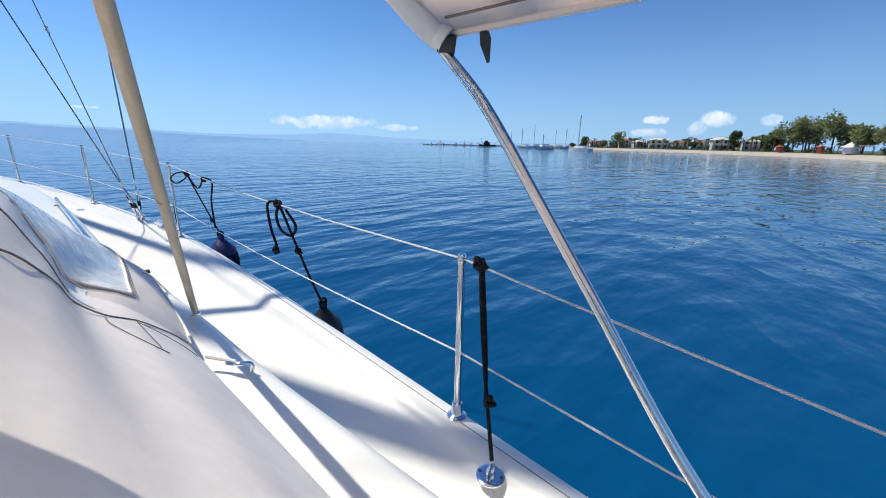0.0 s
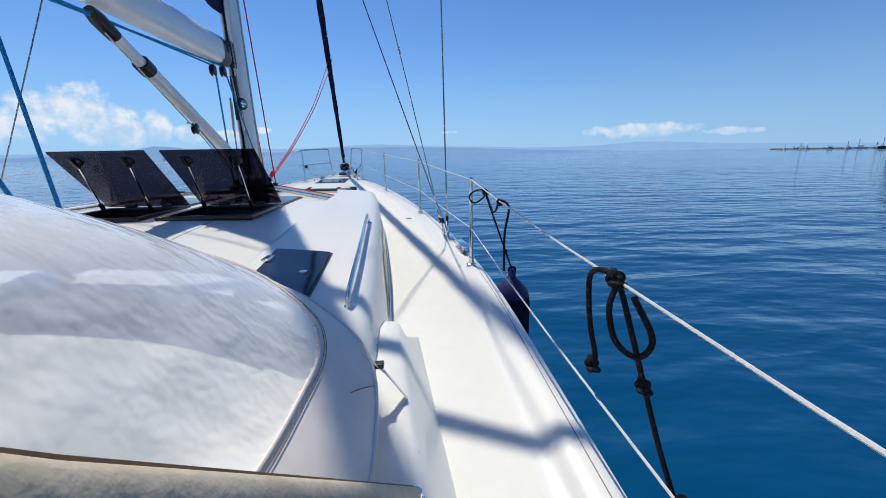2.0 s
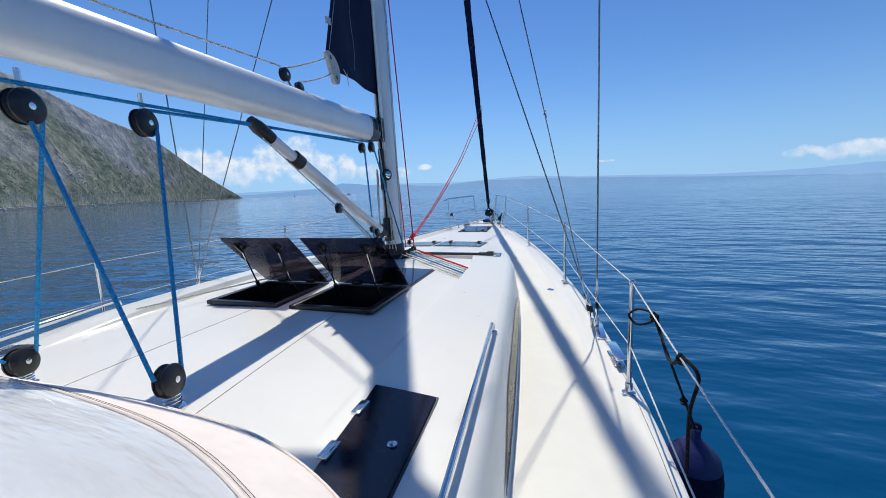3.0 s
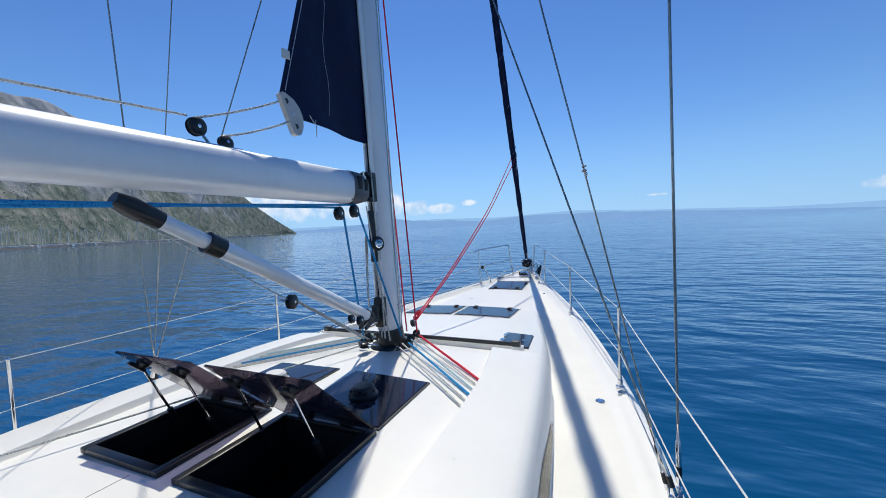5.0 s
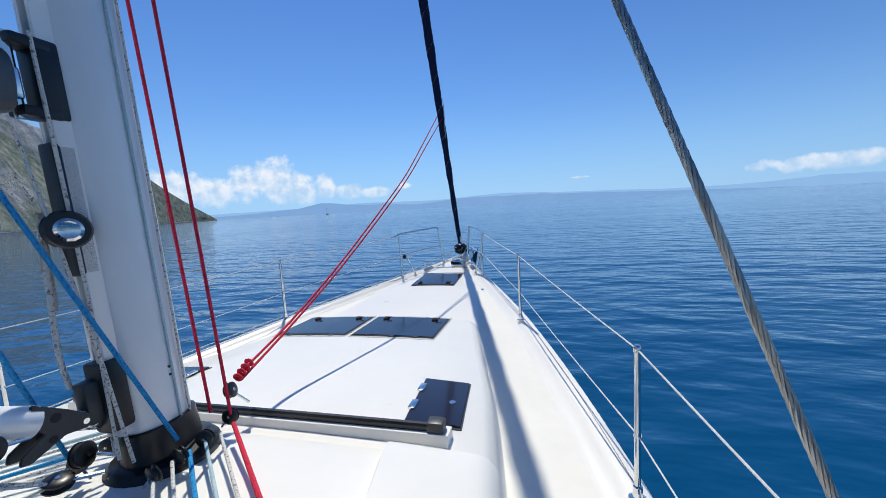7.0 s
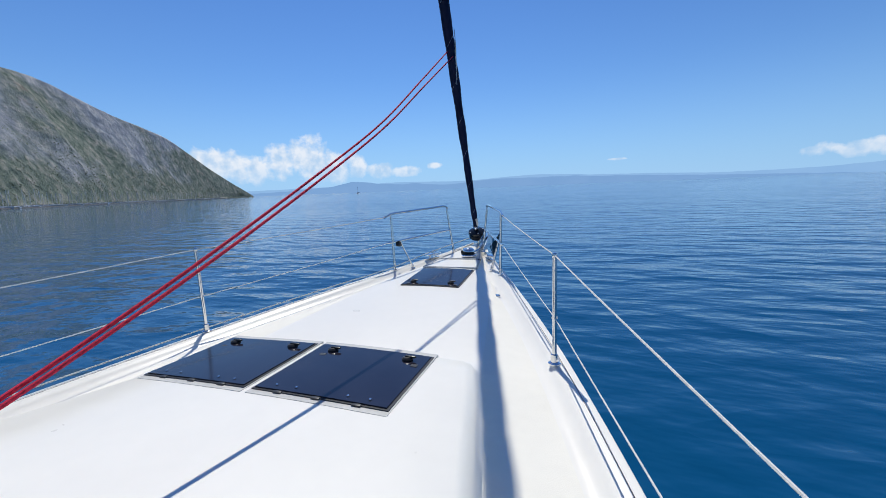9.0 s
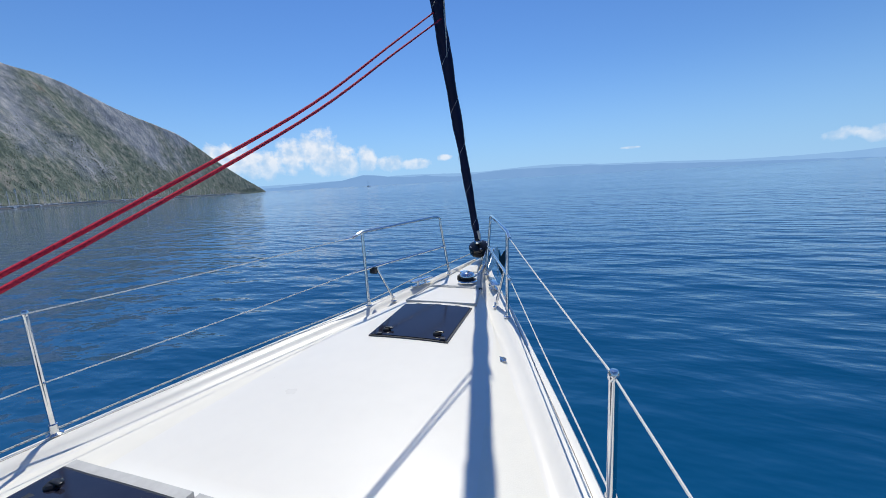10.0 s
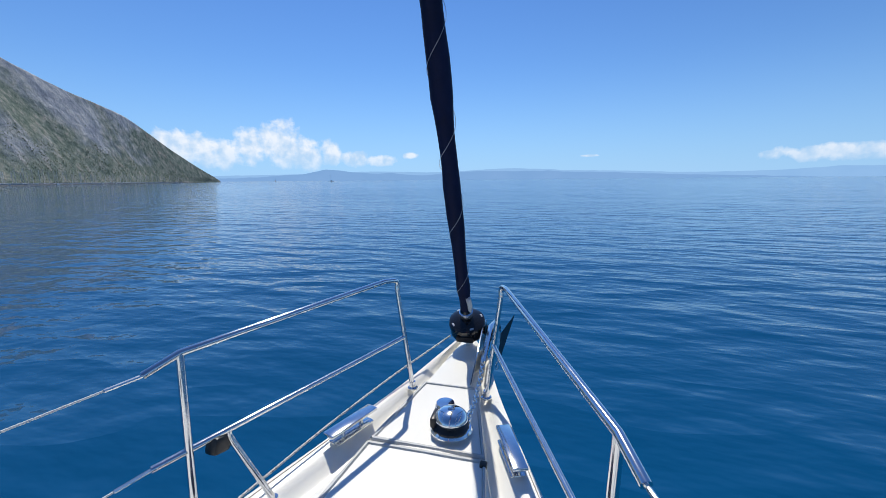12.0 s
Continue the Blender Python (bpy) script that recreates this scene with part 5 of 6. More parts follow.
part("shank", tube(bmesh.new(), [(0.15, 10.78, 1.585), (0.15, 11.1, 1.67), (0.155, 11.4, 1.6), (0.16, 11.55, 1.42)], [0.016, 0.02, 0.024, 0.02], 8), STEEL, anchor)
bm = bmesh.new()
v = [bm.verts.new(p) for p in ((0.16, 11.62, 1.2), (0.04, 11.42, 1.62), (0.16, 11.38, 1.48), (0.28, 11.42, 1.66), (0.16, 11.5, 1.40))]
for t3 in ((0, 1, 2), (0, 2, 3), (0, 4, 1), (0, 3, 4), (1, 4, 2), (2, 4, 3)):
    bm.faces.new([v[i] for i in t3])
part("fluke", bm, GREYPL, anchor, "grey pointed fluke")
# red and white line lying along the port gunwale to the furler
fl = [(-0.1, 11.03, 1.62), (-0.3, 10.56, 1.57), (-0.45, 10.1, 1.535), (-0.54, 9.8, 1.505), (-0.66, 9.4, 1.475)] + [(-(beam(y) - 0.02), y, sheer(y) + 0.03) for y in (8.8, 8.0, 7.0, 6.0, 5.0)]
line(fl, 0.005, R_WHITE, "furling line along the port gunwale", curve_n=5)


# ---- fenders and their ropes ----
def fender(x, y, ztop, L, r, mats, label):
    f = thing("fender", (x, y, ztop - L), label, "fender", "fenders")
    part("body", lathe(bmesh.new(), [(r * 0.3, 0), (r * 0.75, 0.04), (r, 0.13), (r, L - 0.16), (r * 0.93, L - 0.1)], Matrix.Translation((x, y, ztop - L)), 26), mats[0], f)
    tp = part("top", lathe(bmesh.new(), [(r * 0.935, L - 0.105), (r * 0.85, L - 0.06), (r * 0.45, L - 0.01), (r * 0.2, L + 0.02), (r * 0.2, L + 0.06), (0, L + 0.065)], Matrix.Translation((x, y, ztop - L)), 26), mats[1], f)
    part("eye", torus(bmesh.new(), Matrix.Translation((x, y, ztop + 0.06)) @ Matrix.Rotation(math.pi / 2, 4, "X"), 0.02, 0.008, 12, 6), mats[0], tp)


fender(2.24, 3.22, 1.18, 0.72, 0.115, (NAVYF, BLUECAP), "navy cloth-covered fender hung over the side")
fender(2.245, 1.68, 1.06, 0.6, 0.105, (BLACK, BLACK), "black rubber fender hung over the side")
TOPZ = lambda y: sheer(y) + 0.555
# first fender's ropes
za, zb = TOPZ(3.2), TOPZ(2.78)
fr1 = [(2.24, 3.22, 1.24), (2.15, 3.2, 1.48), (2.07, 3.18, za - 0.03), (2.06, 3.2, za + 0.01), (2.02, 3.29, za + 0.0), (1.99, 3.33, za - 0.04), (2.02, 3.31, za - 0.075), (2.06, 3.22, za - 0.03), (2.065, 3.19, za + 0.01)]
line(fr1, 0.005, R_BLACK, "black fender rope looped on the lifeline", group="fender ropes", curve_n=8)
line([(2.06, 3.2, za + 0.01), (2.075, 3.14, za - 0.05), (2.07, 3.02, za - 0.085), (2.06, 2.9, zb - 0.05), (2.06, 2.82, zb + 0.005), (2.07, 2.76, zb + 0.014), (2.085, 2.73, zb - 0.02), (2.07, 2.74, zb - 0.14), (2.06, 2.70, 1.40)], 0.0056, R_BLACK, "dark fender rope tied to the lifeline with a hanging tail", group="fender ropes", curve_n=8)
knot_at = (2.06, 2.81, zb)
# second fender's rope, with a long tail
z2 = TOPZ(1.75)
line([(2.245, 1.68, 1.1), (2.18, 1.70, 1.3), (2.085, 1.74, z2 - 0.02), (2.07, 1.76, z2 + 0.012), (2.055, 1.8, z2 + 0.01), (2.06, 1.84, z2 - 0.03), (2.07, 1.84, z2 - 0.14), (2.08, 1.82, sheer(1.8) + 0.33), (2.075, 1.83, sheer(1.8) + 0.28)], 0.0068, R_BLACK, "black fender rope over the lifeline with a tail", group="fender ropes", curve_n=8)
line([(2.075, 1.735, z2 + 0.005), (2.05, 1.72, z2 - 0.05), (2.06, 1.70, z2 - 0.12), (2.10, 1.68, z2 - 0.15), (2.115, 1.66, z2 - 0.1), (2.09, 1.70, z2 - 0.02)], 0.0068, R_BLACK, "black rope loop below the lifeline", group="fender ropes", curve_n=8)


def knot(p, r, mat, label):
    bm = bmesh.new()
    p = Vector(p)
    for k, (ax, off) in enumerate((((1, 0.2, 0), 0), ((0.3, 1, 0.4), 0.005), ((0.2, 0.3, 1), -0.006), ((1, -0.6, 0.5), 0.008))):
        torus(bm, along(p + Vector((0, off, off)), p + Vector(ax)), r, r * 0.55, 12, 6)
    single("knot", bm, mat, label, "knot", "rope knots")


knot((2.075, 1.745, z2), 0.014, R_BLACK, "black rope hitch on the upper lifeline")
knot((2.078, 1.825, sheer(1.8) + 0.30), 0.012, R_BLACK, "black rope knot on the lower lifeline")
knot((2.145, 1.713, 1.42), 0.012, R_BLACK, "black knot in the fender rope")
knot(knot_at, 0.010, R_BLACK, "black rope hitch on the upper lifeline")
knot((2.19, 3.205, 1.36), 0.010, R_BLACK, "black knot in the fender rope")
knot((2.06, 3.18, TOPZ(3.18)), 0.012, R_BLACK, "black rope hitch on the upper lifeline")
# hanging rope beside the nearest stanchion
z3 = sheer(0.5) + 0.565
for dx, ye, zb in ((0.0, 0.36, sheer(0.35) + 0.03), (0.012, 0.40, sheer(0.4) + 0.18)):
    line([(2.10 + dx, 0.50, z3), (2.08 + dx, 0.46, z3 - 0.25), (2.01 + dx, ye, zb)], 0.006, R_BLACK, "black rope hanging from the lifeline to a pad eye", group="fender ropes")
knot((2.10, 0.50, z3), 0.014, R_BLACK, "black rope hitch beside the stanchion")
knot((2.04, 0.40, sheer(0.4) + 0.19), 0.011, R_BLACK, "black knot in the hanging rope")

# ---- sprayhood ----
HEM = [(1.0, 1.515, 1.22, 1.335), (0.94, 1.53, 1.42, 1.345), (0.86, 1.54, 1.68, 1.365), (0.76, 1.515, 1.89, 1.42), (0.66, 1.42, 2.02, 1.48), (0.52, 1.20, 2.20, 1.535), (0.36, 0.85, 2.33, 1.565), (0.18, 0.42, 2.375, 1.58), (0.0, 0.0, 2.385, 1.585)]
HOOP = [(1.0, 1.50, 1.20, 1.34), (0.94, 1.45, 1.18, 1.42), (0.86, 1.36, 1.16, 1.53), (0.76, 1.265, 1.15, 1.61), (0.66, 1.235, 1.15, 1.73), (0.52, 1.16, 1.15, 1.885), (0.36, 0.86, 1.19, 2.0), (0.18, 0.42, 1.24, 2.05), (0.0, 0.0, 1.25, 2.06)]
AFT = [(1.0, 1.53, -0.30, 1.31), (0.94, 1.45, -0.02, 1.42), (0.86, 1.38, 0.03, 1.54), (0.76, 1.29, 0.07, 1.66), (0.66, 1.21, 0.08, 1.765), (0.52, 1.07, 0.10, 1.89), (0.36, 0.78, 0.22, 1.99), (0.18, 0.38, 0.22, 2.03), (0.0, 0.0, 0.22, 2.04)]


def hood_point(u, v):
    """u: 0 amidships to 1 at the side's after end; v: 0 at the hem, 0.6 at the hoop, 1 at the after edge."""
    s = abs(u)
    def at(tab):
        t = sorted((a, Vector((x, y, z))) for a, x, y, z in tab)
        return Vector([curve(s, [(a, q[i]) for a, q in t]) for i in range(3)])
    H, P, A = at(HEM), at(HOOP), at(AFT)
    if v < 0.6:
        k = v / 0.6
        p = H.lerp(P, k)
        rise = math.sin(k * math.pi / 2) ** 0.85
        p.z = H.z + (P.z - H.z) * rise + 0.006 * math.sin(9 * s + 7 * k) * math.sin(k * math.pi)
    else:
        k = (v - 0.6) / 0.4
        p = P.lerp(A, k)
        p.z += 0.012 * math.sin(k * math.pi) + 0.005 * math.sin(11 * s + 5 * k) * math.sin(k * math.pi)
    return Vector((math.copysign(p.x, u) if u else 0.0, p.y, p.z))


hood = thing("sprayhood", (0, 1.4, 1.5), "beige canvas sprayhood with clear vinyl front windows", "sprayhood")
NU, NV = 200, 100
US = [-1 + 2 * i / NU for i in range(NU + 1)]
VS = [i / NV for i in range(NV + 1)]


def hood_sheet(test, lift=0.0, thick=0.004):
    bm = bmesh.new()
    g = {}
    def vert(i, j):
        if (i, j) not in g:
            p = hood_point(US[i], VS[j])
            g[i, j] = bm.verts.new(p + Vector((0, 0, lift)))
        return g[i, j]
    for i in range(NU):
        for j in range(NV):
            if test((US[i] + US[i + 1]) / 2, (VS[j] + VS[j + 1]) / 2):
                bm.faces.new((vert(i, j), vert(i + 1, j), vert(i + 1, j + 1), vert(i, j + 1)))
    if thick:
        bmesh.ops.recalc_face_normals(bm, faces=bm.faces)
        bmesh.ops.solidify(bm, geom=bm.faces[:], thickness=thick)
    return bm


# outline of one window: corners in hood coordinates and how far each is rounded
WIN = [((0.0, 0.572), 0.0), ((0.738, 0.575), 0.01), ((0.863, 0.505), 0.03), ((0.80, 0.30), 0.05), ((0.73, 0.155), 0.045), ((0.655, 0.105), 0.035), ((0.5, 0.13), 0.03), ((0.0, 0.135), 0.0)]


def window_outline(grow=0.0, n=8):
    out = []
    for k, (c, r) in enumerate(WIN):
        c = Vector(c)
        if not r:
            out.append(c)
            continue
        a, b = Vector(WIN[k - 1][0]), Vector(WIN[k + 1][0])
        p, q = c + (a - c).normalized() * r, c + (b - c).normalized() * r
        out += [p.lerp(c, h).lerp(c.lerp(q, h), h) for h in (j / n for j in range(n + 1))]
    if not grow:
        return out
    res = []
    for k, p in enumerate(out):
        d = (out[min(k + 1, len(out) - 1)] - out[max(k - 1, 0)]).normalized()
        res.append(p + Vector((-d.y, d.x)) * grow)
    return res


OUTLINE = window_outline()


def window_zone(u, v):
    a, inside = abs(u), False
    for p, q in zip(OUTLINE, OUTLINE[1:] + OUTLINE[:1]):
        if (p.y > v) != (q.y > v) and a < (q.x - p.x) * (v - p.y) / (q.y - p.y) + p.x:
            inside = not inside
    return inside


def window_rim(s, grow):
    """The rounded outline of one window, a little outside it, on the cloth."""
    path, out = window_outline(grow), []
    for p, q in zip(path, path[1:]):
        m = max(1, int((q - p).length / 0.03))
        out += [hood_point(s * (p.x + (q.x - p.x) * k / m), p.y + (q.y - p.y) * k / m) + Vector((0, 0, 0.004)) for k in range(m)]
    return out + [hood_point(s * path[-1].x, path[-1].y) + Vector((0, 0, 0.004))]


def hoop_zone(u, v):
    return 0.58 < v < 0.665 and abs(u) < 0.79


part("canvas", hood_sheet(lambda u, v: not window_zone(u, v) and not hoop_zone(u, v) and v < 0.6), BEIGE, hood, angle=80)
part("top_panel", hood_sheet(lambda u, v: v >= 0.6 and not hoop_zone(u, v)), PANELC, hood, "grey-beige after panel", angle=80)
win = part("window", hood_sheet(window_zone, 0, 0), VINYL, hood, "clear wrinkled vinyl window", angle=80)
win.visible_shadow = False
part("hoop_band", hood_sheet(hoop_zone, 0.004, 0.004), GREYCAN, hood, "pale canvas band over the hoop", angle=80)


def seam(u0, v0, u1, v1, n, mat, r, nm, bow=0.0):
    pts = [hood_point(u0 + (u1 - u0) * k / n, v0 + (v1 - v0) * k / n + bow * math.sin(math.pi * k / n)) + Vector((0, 0, 0.005)) for k in range(n + 1)]
    part(nm, tube(bmesh.new(), pts, r, 6), mat, hood)


for s in (1, -1):
    for grow, mat, r in ((0.003, BEIGE, 0.0036), (0.012, THREAD, 0.0008), (0.017, THREAD, 0.0008)):
        part("seam", tube(bmesh.new(), window_rim(s, grow), r, 6), mat, hood)
    seam(s * 0.02, 0.0, s * 0.99, 0.0, 50, BEIGE, 0.005, "hem_cord")
    seam(s * 0.0, 0.667, s * 0.74, 0.667, 30, THREAD, 0.0012, "seam")
    seam(s * 0.0, 0.578, s * 0.78, 0.578, 30, BEIGE, 0.002, "seam")
    joint = [hood_point(s * u, v) + Vector((0, 0, 0.004)) for u, v in [(1.0, 0.6), (0.95, 0.615), (0.9, 0.637), (0.86, 0.655), (0.8, 0.677), (0.74, 0.70), (0.70, 0.72), (0.66, 0.745), (0.60, 0.785), (0.50, 0.84), (0.36, 0.88), (0.0, 0.9)]]
    part("seam", tube(bmesh.new(), smooth_path(joint, 4), 0.0017, 6), THREAD, hood)
    pocket = [hood_point(s * u, v) + Vector((0, 0, 0.004)) for u, v in [(0.80, 0.685), (0.80, 0.70), (0.82, 0.715), (0.85, 0.725), (0.88, 0.725)]]
    part("seam", tube(bmesh.new(), smooth_path(pocket, 4), 0.0012, 6), THREAD, hood)
    seam(s * 0.86, 0.66, s * 0.87, 0.72, 8, THREAD, 0.001, "seam")
    seam(s * 0.86, 0.662, s * 0.98, 0.645, 12, THREAD, 0.001, "seam")
    seam(s * 0.80, 0.10, s * 0.80, 0.005, 5, THREAD, 0.0012, "seam")
seam(-0.99, 1.0, 0.99, 1.0, 60, THREAD, 0.0045, "after_edge")
for s in (1, -1):
    # hold-down strap with its buckle, and the side lashing
    a = hood_point(s * 0.74, 0.02)
    st = thing("strap", a, "beige webbing strap holding the sprayhood's hem", "strap", "hood straps")
    e = Vector((s * 1.60, 1.93, side_deck(1.9) + 0.215))
    part("webbing", tube(bmesh.new(), [a, a.lerp(e, 0.5) + Vector((0, 0, 0.012)), e], 0.014, 8, True, 0.18), BEIGE, st)
    part("buckle", box(bmesh.new(), (-0.015, -0.012, -0.006), (0.015, 0.012, 0.008), 0.003, Matrix.Translation(a.lerp(e, 0.35) + Vector((0, 0, 0.012)))), GREYPL, st, "dark buckle")
    hk = Vector((s * 1.62, 1.02, side_deck(1.0) + 0.225))
    h2 = thing("lashing_hook", hk, "pale cord and hook at the hood's side", "hook", "hood hooks")
    part("hook", tube(bmesh.new(), smooth_path([hk, hk + Vector((0, 0.0, 0.03)), hk + Vector((-s * 0.03, 0.02, 0.035)), hk + Vector((-s * 0.05, 0.06, 0.03))], 4), 0.007, 8), STEEL, h2)
    part("cord", tube(bmesh.new(), [hk + Vector((-s * 0.03, 0.04, 0.035)), hk + Vector((-s * 0.09, 0.12, 0.045))], 0.006, 6), BEIGE, h2)

# ---- bimini with its tube and the leather-covered forward strut ----
bim = thing("bimini", (0, -0.6, 2.3), "beige canvas bimini awning over the cockpit", "bimini")
bm = bmesh.new()
g = []
for i in range(25):
    u = -1 + 2 * i / 24
    row = []
    for j in range(9):
        v = j / 8
        x = 2.0 * u
        z = 2.235 + 0.27 * (1 - abs(u) ** 2.4) - 0.025 * math.sin(v * math.pi) + 0.03 * v
        row.append(bm.verts.new((x, 0.57 - 0.06 * (1 - abs(u) ** 2) - 2.3 * v, z)))
    g.append(row)
for i in range(24):
    for j in range(8):
        bm.faces.new((g[i][j], g[i + 1][j], g[i + 1][j + 1], g[i][j + 1]))
bmesh.ops.solidify(bm, geom=bm.faces[:], thickness=0.006)
part("canopy", bm, BEIGE, bim, angle=70)
for s in (1, -1):
    pts = smooth_path([(s * 2.04, -0.42, sheer(-0.4)), (s * 2.02, -0.114, 1.335), (s * 2.01, 0.145, 1.68), (s * 2.0, 0.28, 1.865), (s * 2.0, 0.435, 2.065), (s * 1.99, 0.55, 2.185), (s * 1.93, 0.575, 2.25), (s * 1.6, 0.55, 2.39), (s * 1.0, 0.52, 2.47), (0, 0.51, 2.49)], 6)
    part("bow_tube", tube(bmesh.new(), pts, 0.0132, 16), STEEL, bim, "polished steel bow tube")
    part("tube_foot", lathe(bmesh.new(), [(0.035, 0), (0.035, 0.01), (0.022, 0.02), (0.02, 0.06)], Matrix.Translation((s * 2.04, -0.42, sheer(-0.4))), 14), STEEL, bim)
    part("sleeve", tube(bmesh.new(), smooth_path([(s * 1.985, 0.545, 2.215), (s * 1.94, 0.575, 2.25), (s * 1.6, 0.55, 2.39), (s * 1.0, 0.52, 2.475)], 6), 0.034, 12), GREYCAN, bim, "canvas sleeve round the tube")
    part("strap_end", tube(bmesh.new(), [(s * 2.0, 0.45, 2.235), (s * 2.0, 0.44, 2.2), (s * 2.0, 0.43, 2.155)], [0.010, 0.016, 0.004], 8, True, 0.3), GREYPL, bim, "loose grey strap end")
    part("buckle", tube(bmesh.new(), [(s * 1.97, 0.56, 2.21), (s * 2.0, 0.53, 2.205)], 0.022, 12), GREYPL, bim, "dark strap buckle")
    part("edge_binding", tube(bmesh.new(), [(s * 2.0, 0.57 - 2.3 * k / 8, 2.233 - 0.025 * math.sin(k / 8 * math.pi) + 0.03 * k / 8) for k in range(9)], 0.01, 8), BEIGE, bim)
    part("edge_seam", tube(bmesh.new(), [(s * 1.93, 0.5 - 2.2 * k / 8, 2.243 - 0.025 * math.sin(k / 8 * math.pi) + 0.03 * k / 8) for k in range(9)], 0.003, 6), THREAD, bim, "dark stitched seam")
    # forward strut
    p0, p1 = Vector((s * 1.622, 1.6, 1.288)), Vector((s * 1.34, 0.62, 2.33))
    st = thing("strut", p0, "tan leathercloth-covered strut between coaming and bimini", "strut", "bimini struts")
    d = (p1 - p0).normalized()
    wide = Vector((0, 0.74, 0.67))
    wide = (wide - d * wide.dot(d)).normalized()
    thin = d.cross(wide).normalized()
    cov, rings = bmesh.new(), []
    for k, a in ((0.01, 0.019), (0.2, 0.0205), (0.46, 0.0215), (0.5, 0.0215), (0.52, 0.0228), (0.75, 0.0235), (1.0, 0.024)):
        c = p0.lerp(p1, k)
        rings.append([cov.verts.new(c + wide * a * math.cos(b) + thin * a * 0.64 * math.sin(b)) for b in (2 * math.pi * q / 18 for q in range(18))])
    for r0, r1 in zip(rings, rings[1:]):
        for q in range(18):
            cov.faces.new((r0[q], r0[(q + 1) % 18], r1[(q + 1) % 18], r1[q]))
    cov.faces.new(rings[0])
    cov.faces.new(rings[-1])
    bmesh.ops.recalc_face_normals(cov, faces=cov.faces[:])
    part("cover", cov, TAN, st)
    part("cover_seam", tube(bmesh.new(), [p0.lerp(p1, 0.02) + wide * 0.0188, p0.lerp(p1, 0.5) + wide * 0.0212, p0.lerp(p1, 0.53) + wide * 0.0228, p1 + wide * 0.024], 0.0024, 6), TAND, st, "brown stitched edge")
    part("band", tube(bmesh.new(), [p0.lerp(p1, 0.515) - wide * 0.0225 + thin * 0.004, p0.lerp(p1, 0.515) - wide * 0.014 + thin * 0.0115, p0.lerp(p1, 0.515) + thin * 0.0148, p0.lerp(p1, 0.515) + wide * 0.014 + thin * 0.0115, p0.lerp(p1, 0.515) + wide * 0.0225 + thin * 0.004], 0.0014, 6), TAND, st, "dark stitched hem")
    part("foot", lathe(bmesh.new(), [(0.02, 0), (0.02, 0.006), (0.012, 0.012), (0.012, 0.03)], Matrix.Translation((p0.x, p0.y, side_deck(1.6) + 0.212)), 14), STEEL, st, "steel foot")

# ---- the distance ----
def polar(az_deg, d, z=0.0):
    a = radians(az_deg)
    return Vector((d * math.sin(a), d * math.cos(a), z))


def hill_material():
    m = bpy.data.materials.new("hazed_scrub_and_rock")
    m.use_nodes = True
    t = m.node_tree
    p = t.nodes["Principled BSDF"]
    p.inputs["Roughness"].default_value, p.inputs["Specular IOR Level"].default_value = 0.95, 0.05
    v = t.nodes.new("ShaderNodeTexCoord").outputs["Object"]
    bush = noise_node(t, 0.08, 6, 0.68, v)
    big = noise_node(t, 0.007, 6, 0.65, v)
    green = ramp_node(t, bush, [(0.36, (0.095, 0.125, 0.105)), (0.47, (0.16, 0.195, 0.155)), (0.56, (0.24, 0.255, 0.21)), (0.68, (0.38, 0.35, 0.30))])
    crag = noise_node(t, 0.04, 7, 0.7, v)
    rock = ramp_node(t, crag, [(0.36, (0.17, 0.195, 0.235)), (0.5, (0.29, 0.31, 0.34)), (0.66, (0.52, 0.505, 0.495))])
    sp = t.nodes.new("ShaderNodeSeparateXYZ")
    t.links.new(v, sp.inputs[0])
    high = math_node(t, "MULTIPLY", sp.outputs[2], 0.0016)
    f = math_node(t, "MULTIPLY", math_node(t, "SUBTRACT", math_node(t, "ADD", big, high), 0.62), 7.0, clamp=True)
    # bare scree and pale cuttings low on the slope
    soil = math_node(t, "MULTIPLY", math_node(t, "SUBTRACT", noise_node(t, 0.016, 6, 0.7, v), 0.6), 9.0, clamp=True)
    ground = mix_node(t, soil, green, ramp_node(t, bush, [(0.35, (0.16, 0.13, 0.11)), (0.65, (0.40, 0.33, 0.27))]))
    t.links.new(mix_node(t, f, ground, rock), p.inputs["Base Color"])
    b = t.nodes.new("ShaderNodeBump")
    b.inputs["Strength"].default_value, b.inputs["Distance"].default_value = 1.0, 3.5
    t.links.new(math_node(t, "ADD", math_node(t, "MULTIPLY", bush, 0.6), crag), b.inputs["Height"])
    t.links.new(b.outputs[0], p.inputs["Normal"])
    return m


HILL = hill_material()
CREST = [(-130, 7.0), (-110, 10.0), (-90, 13.5), (-75, 15.2), (-70, 14.7), (-68, 14.6), (-65.3, 13.2), (-62.2, 12.3), (-60, 11.1), (-57, 9.4), (-54.2, 8.1), (-52.5, 7.2), (-51, 5.9), (-48.7, 3.8), (-46.1, 1.7), (-44.6, 0.6), (-43.9, 0.05)]
SHORE = [(-130, 330), (-90, 350), (-71.5, 430), (-62, 600), (-54, 850), (-48, 1200), (-43.9, 1500)]


def slope(p, H, s):
    """Height of the hillside at p, s of the way from the shore to a crest of height H."""
    nz = noise.fractal(Vector((p.x, p.y, 0)) * 0.006, 1.0, 2.0, 5)
    rg = noise.ridged_multi_fractal(Vector((p.x, p.y, 7)) * 0.004, 1.0, 2.1, 5, 1.0, 2.0)
    h = H * s ** 1.15 * (1 + 0.10 * nz * math.sin(s * math.pi)) + (rg - 1.0) * 0.15 * H * math.sin(s * math.pi)
    return nz, h + nz * min(4, H * 0.02) * s


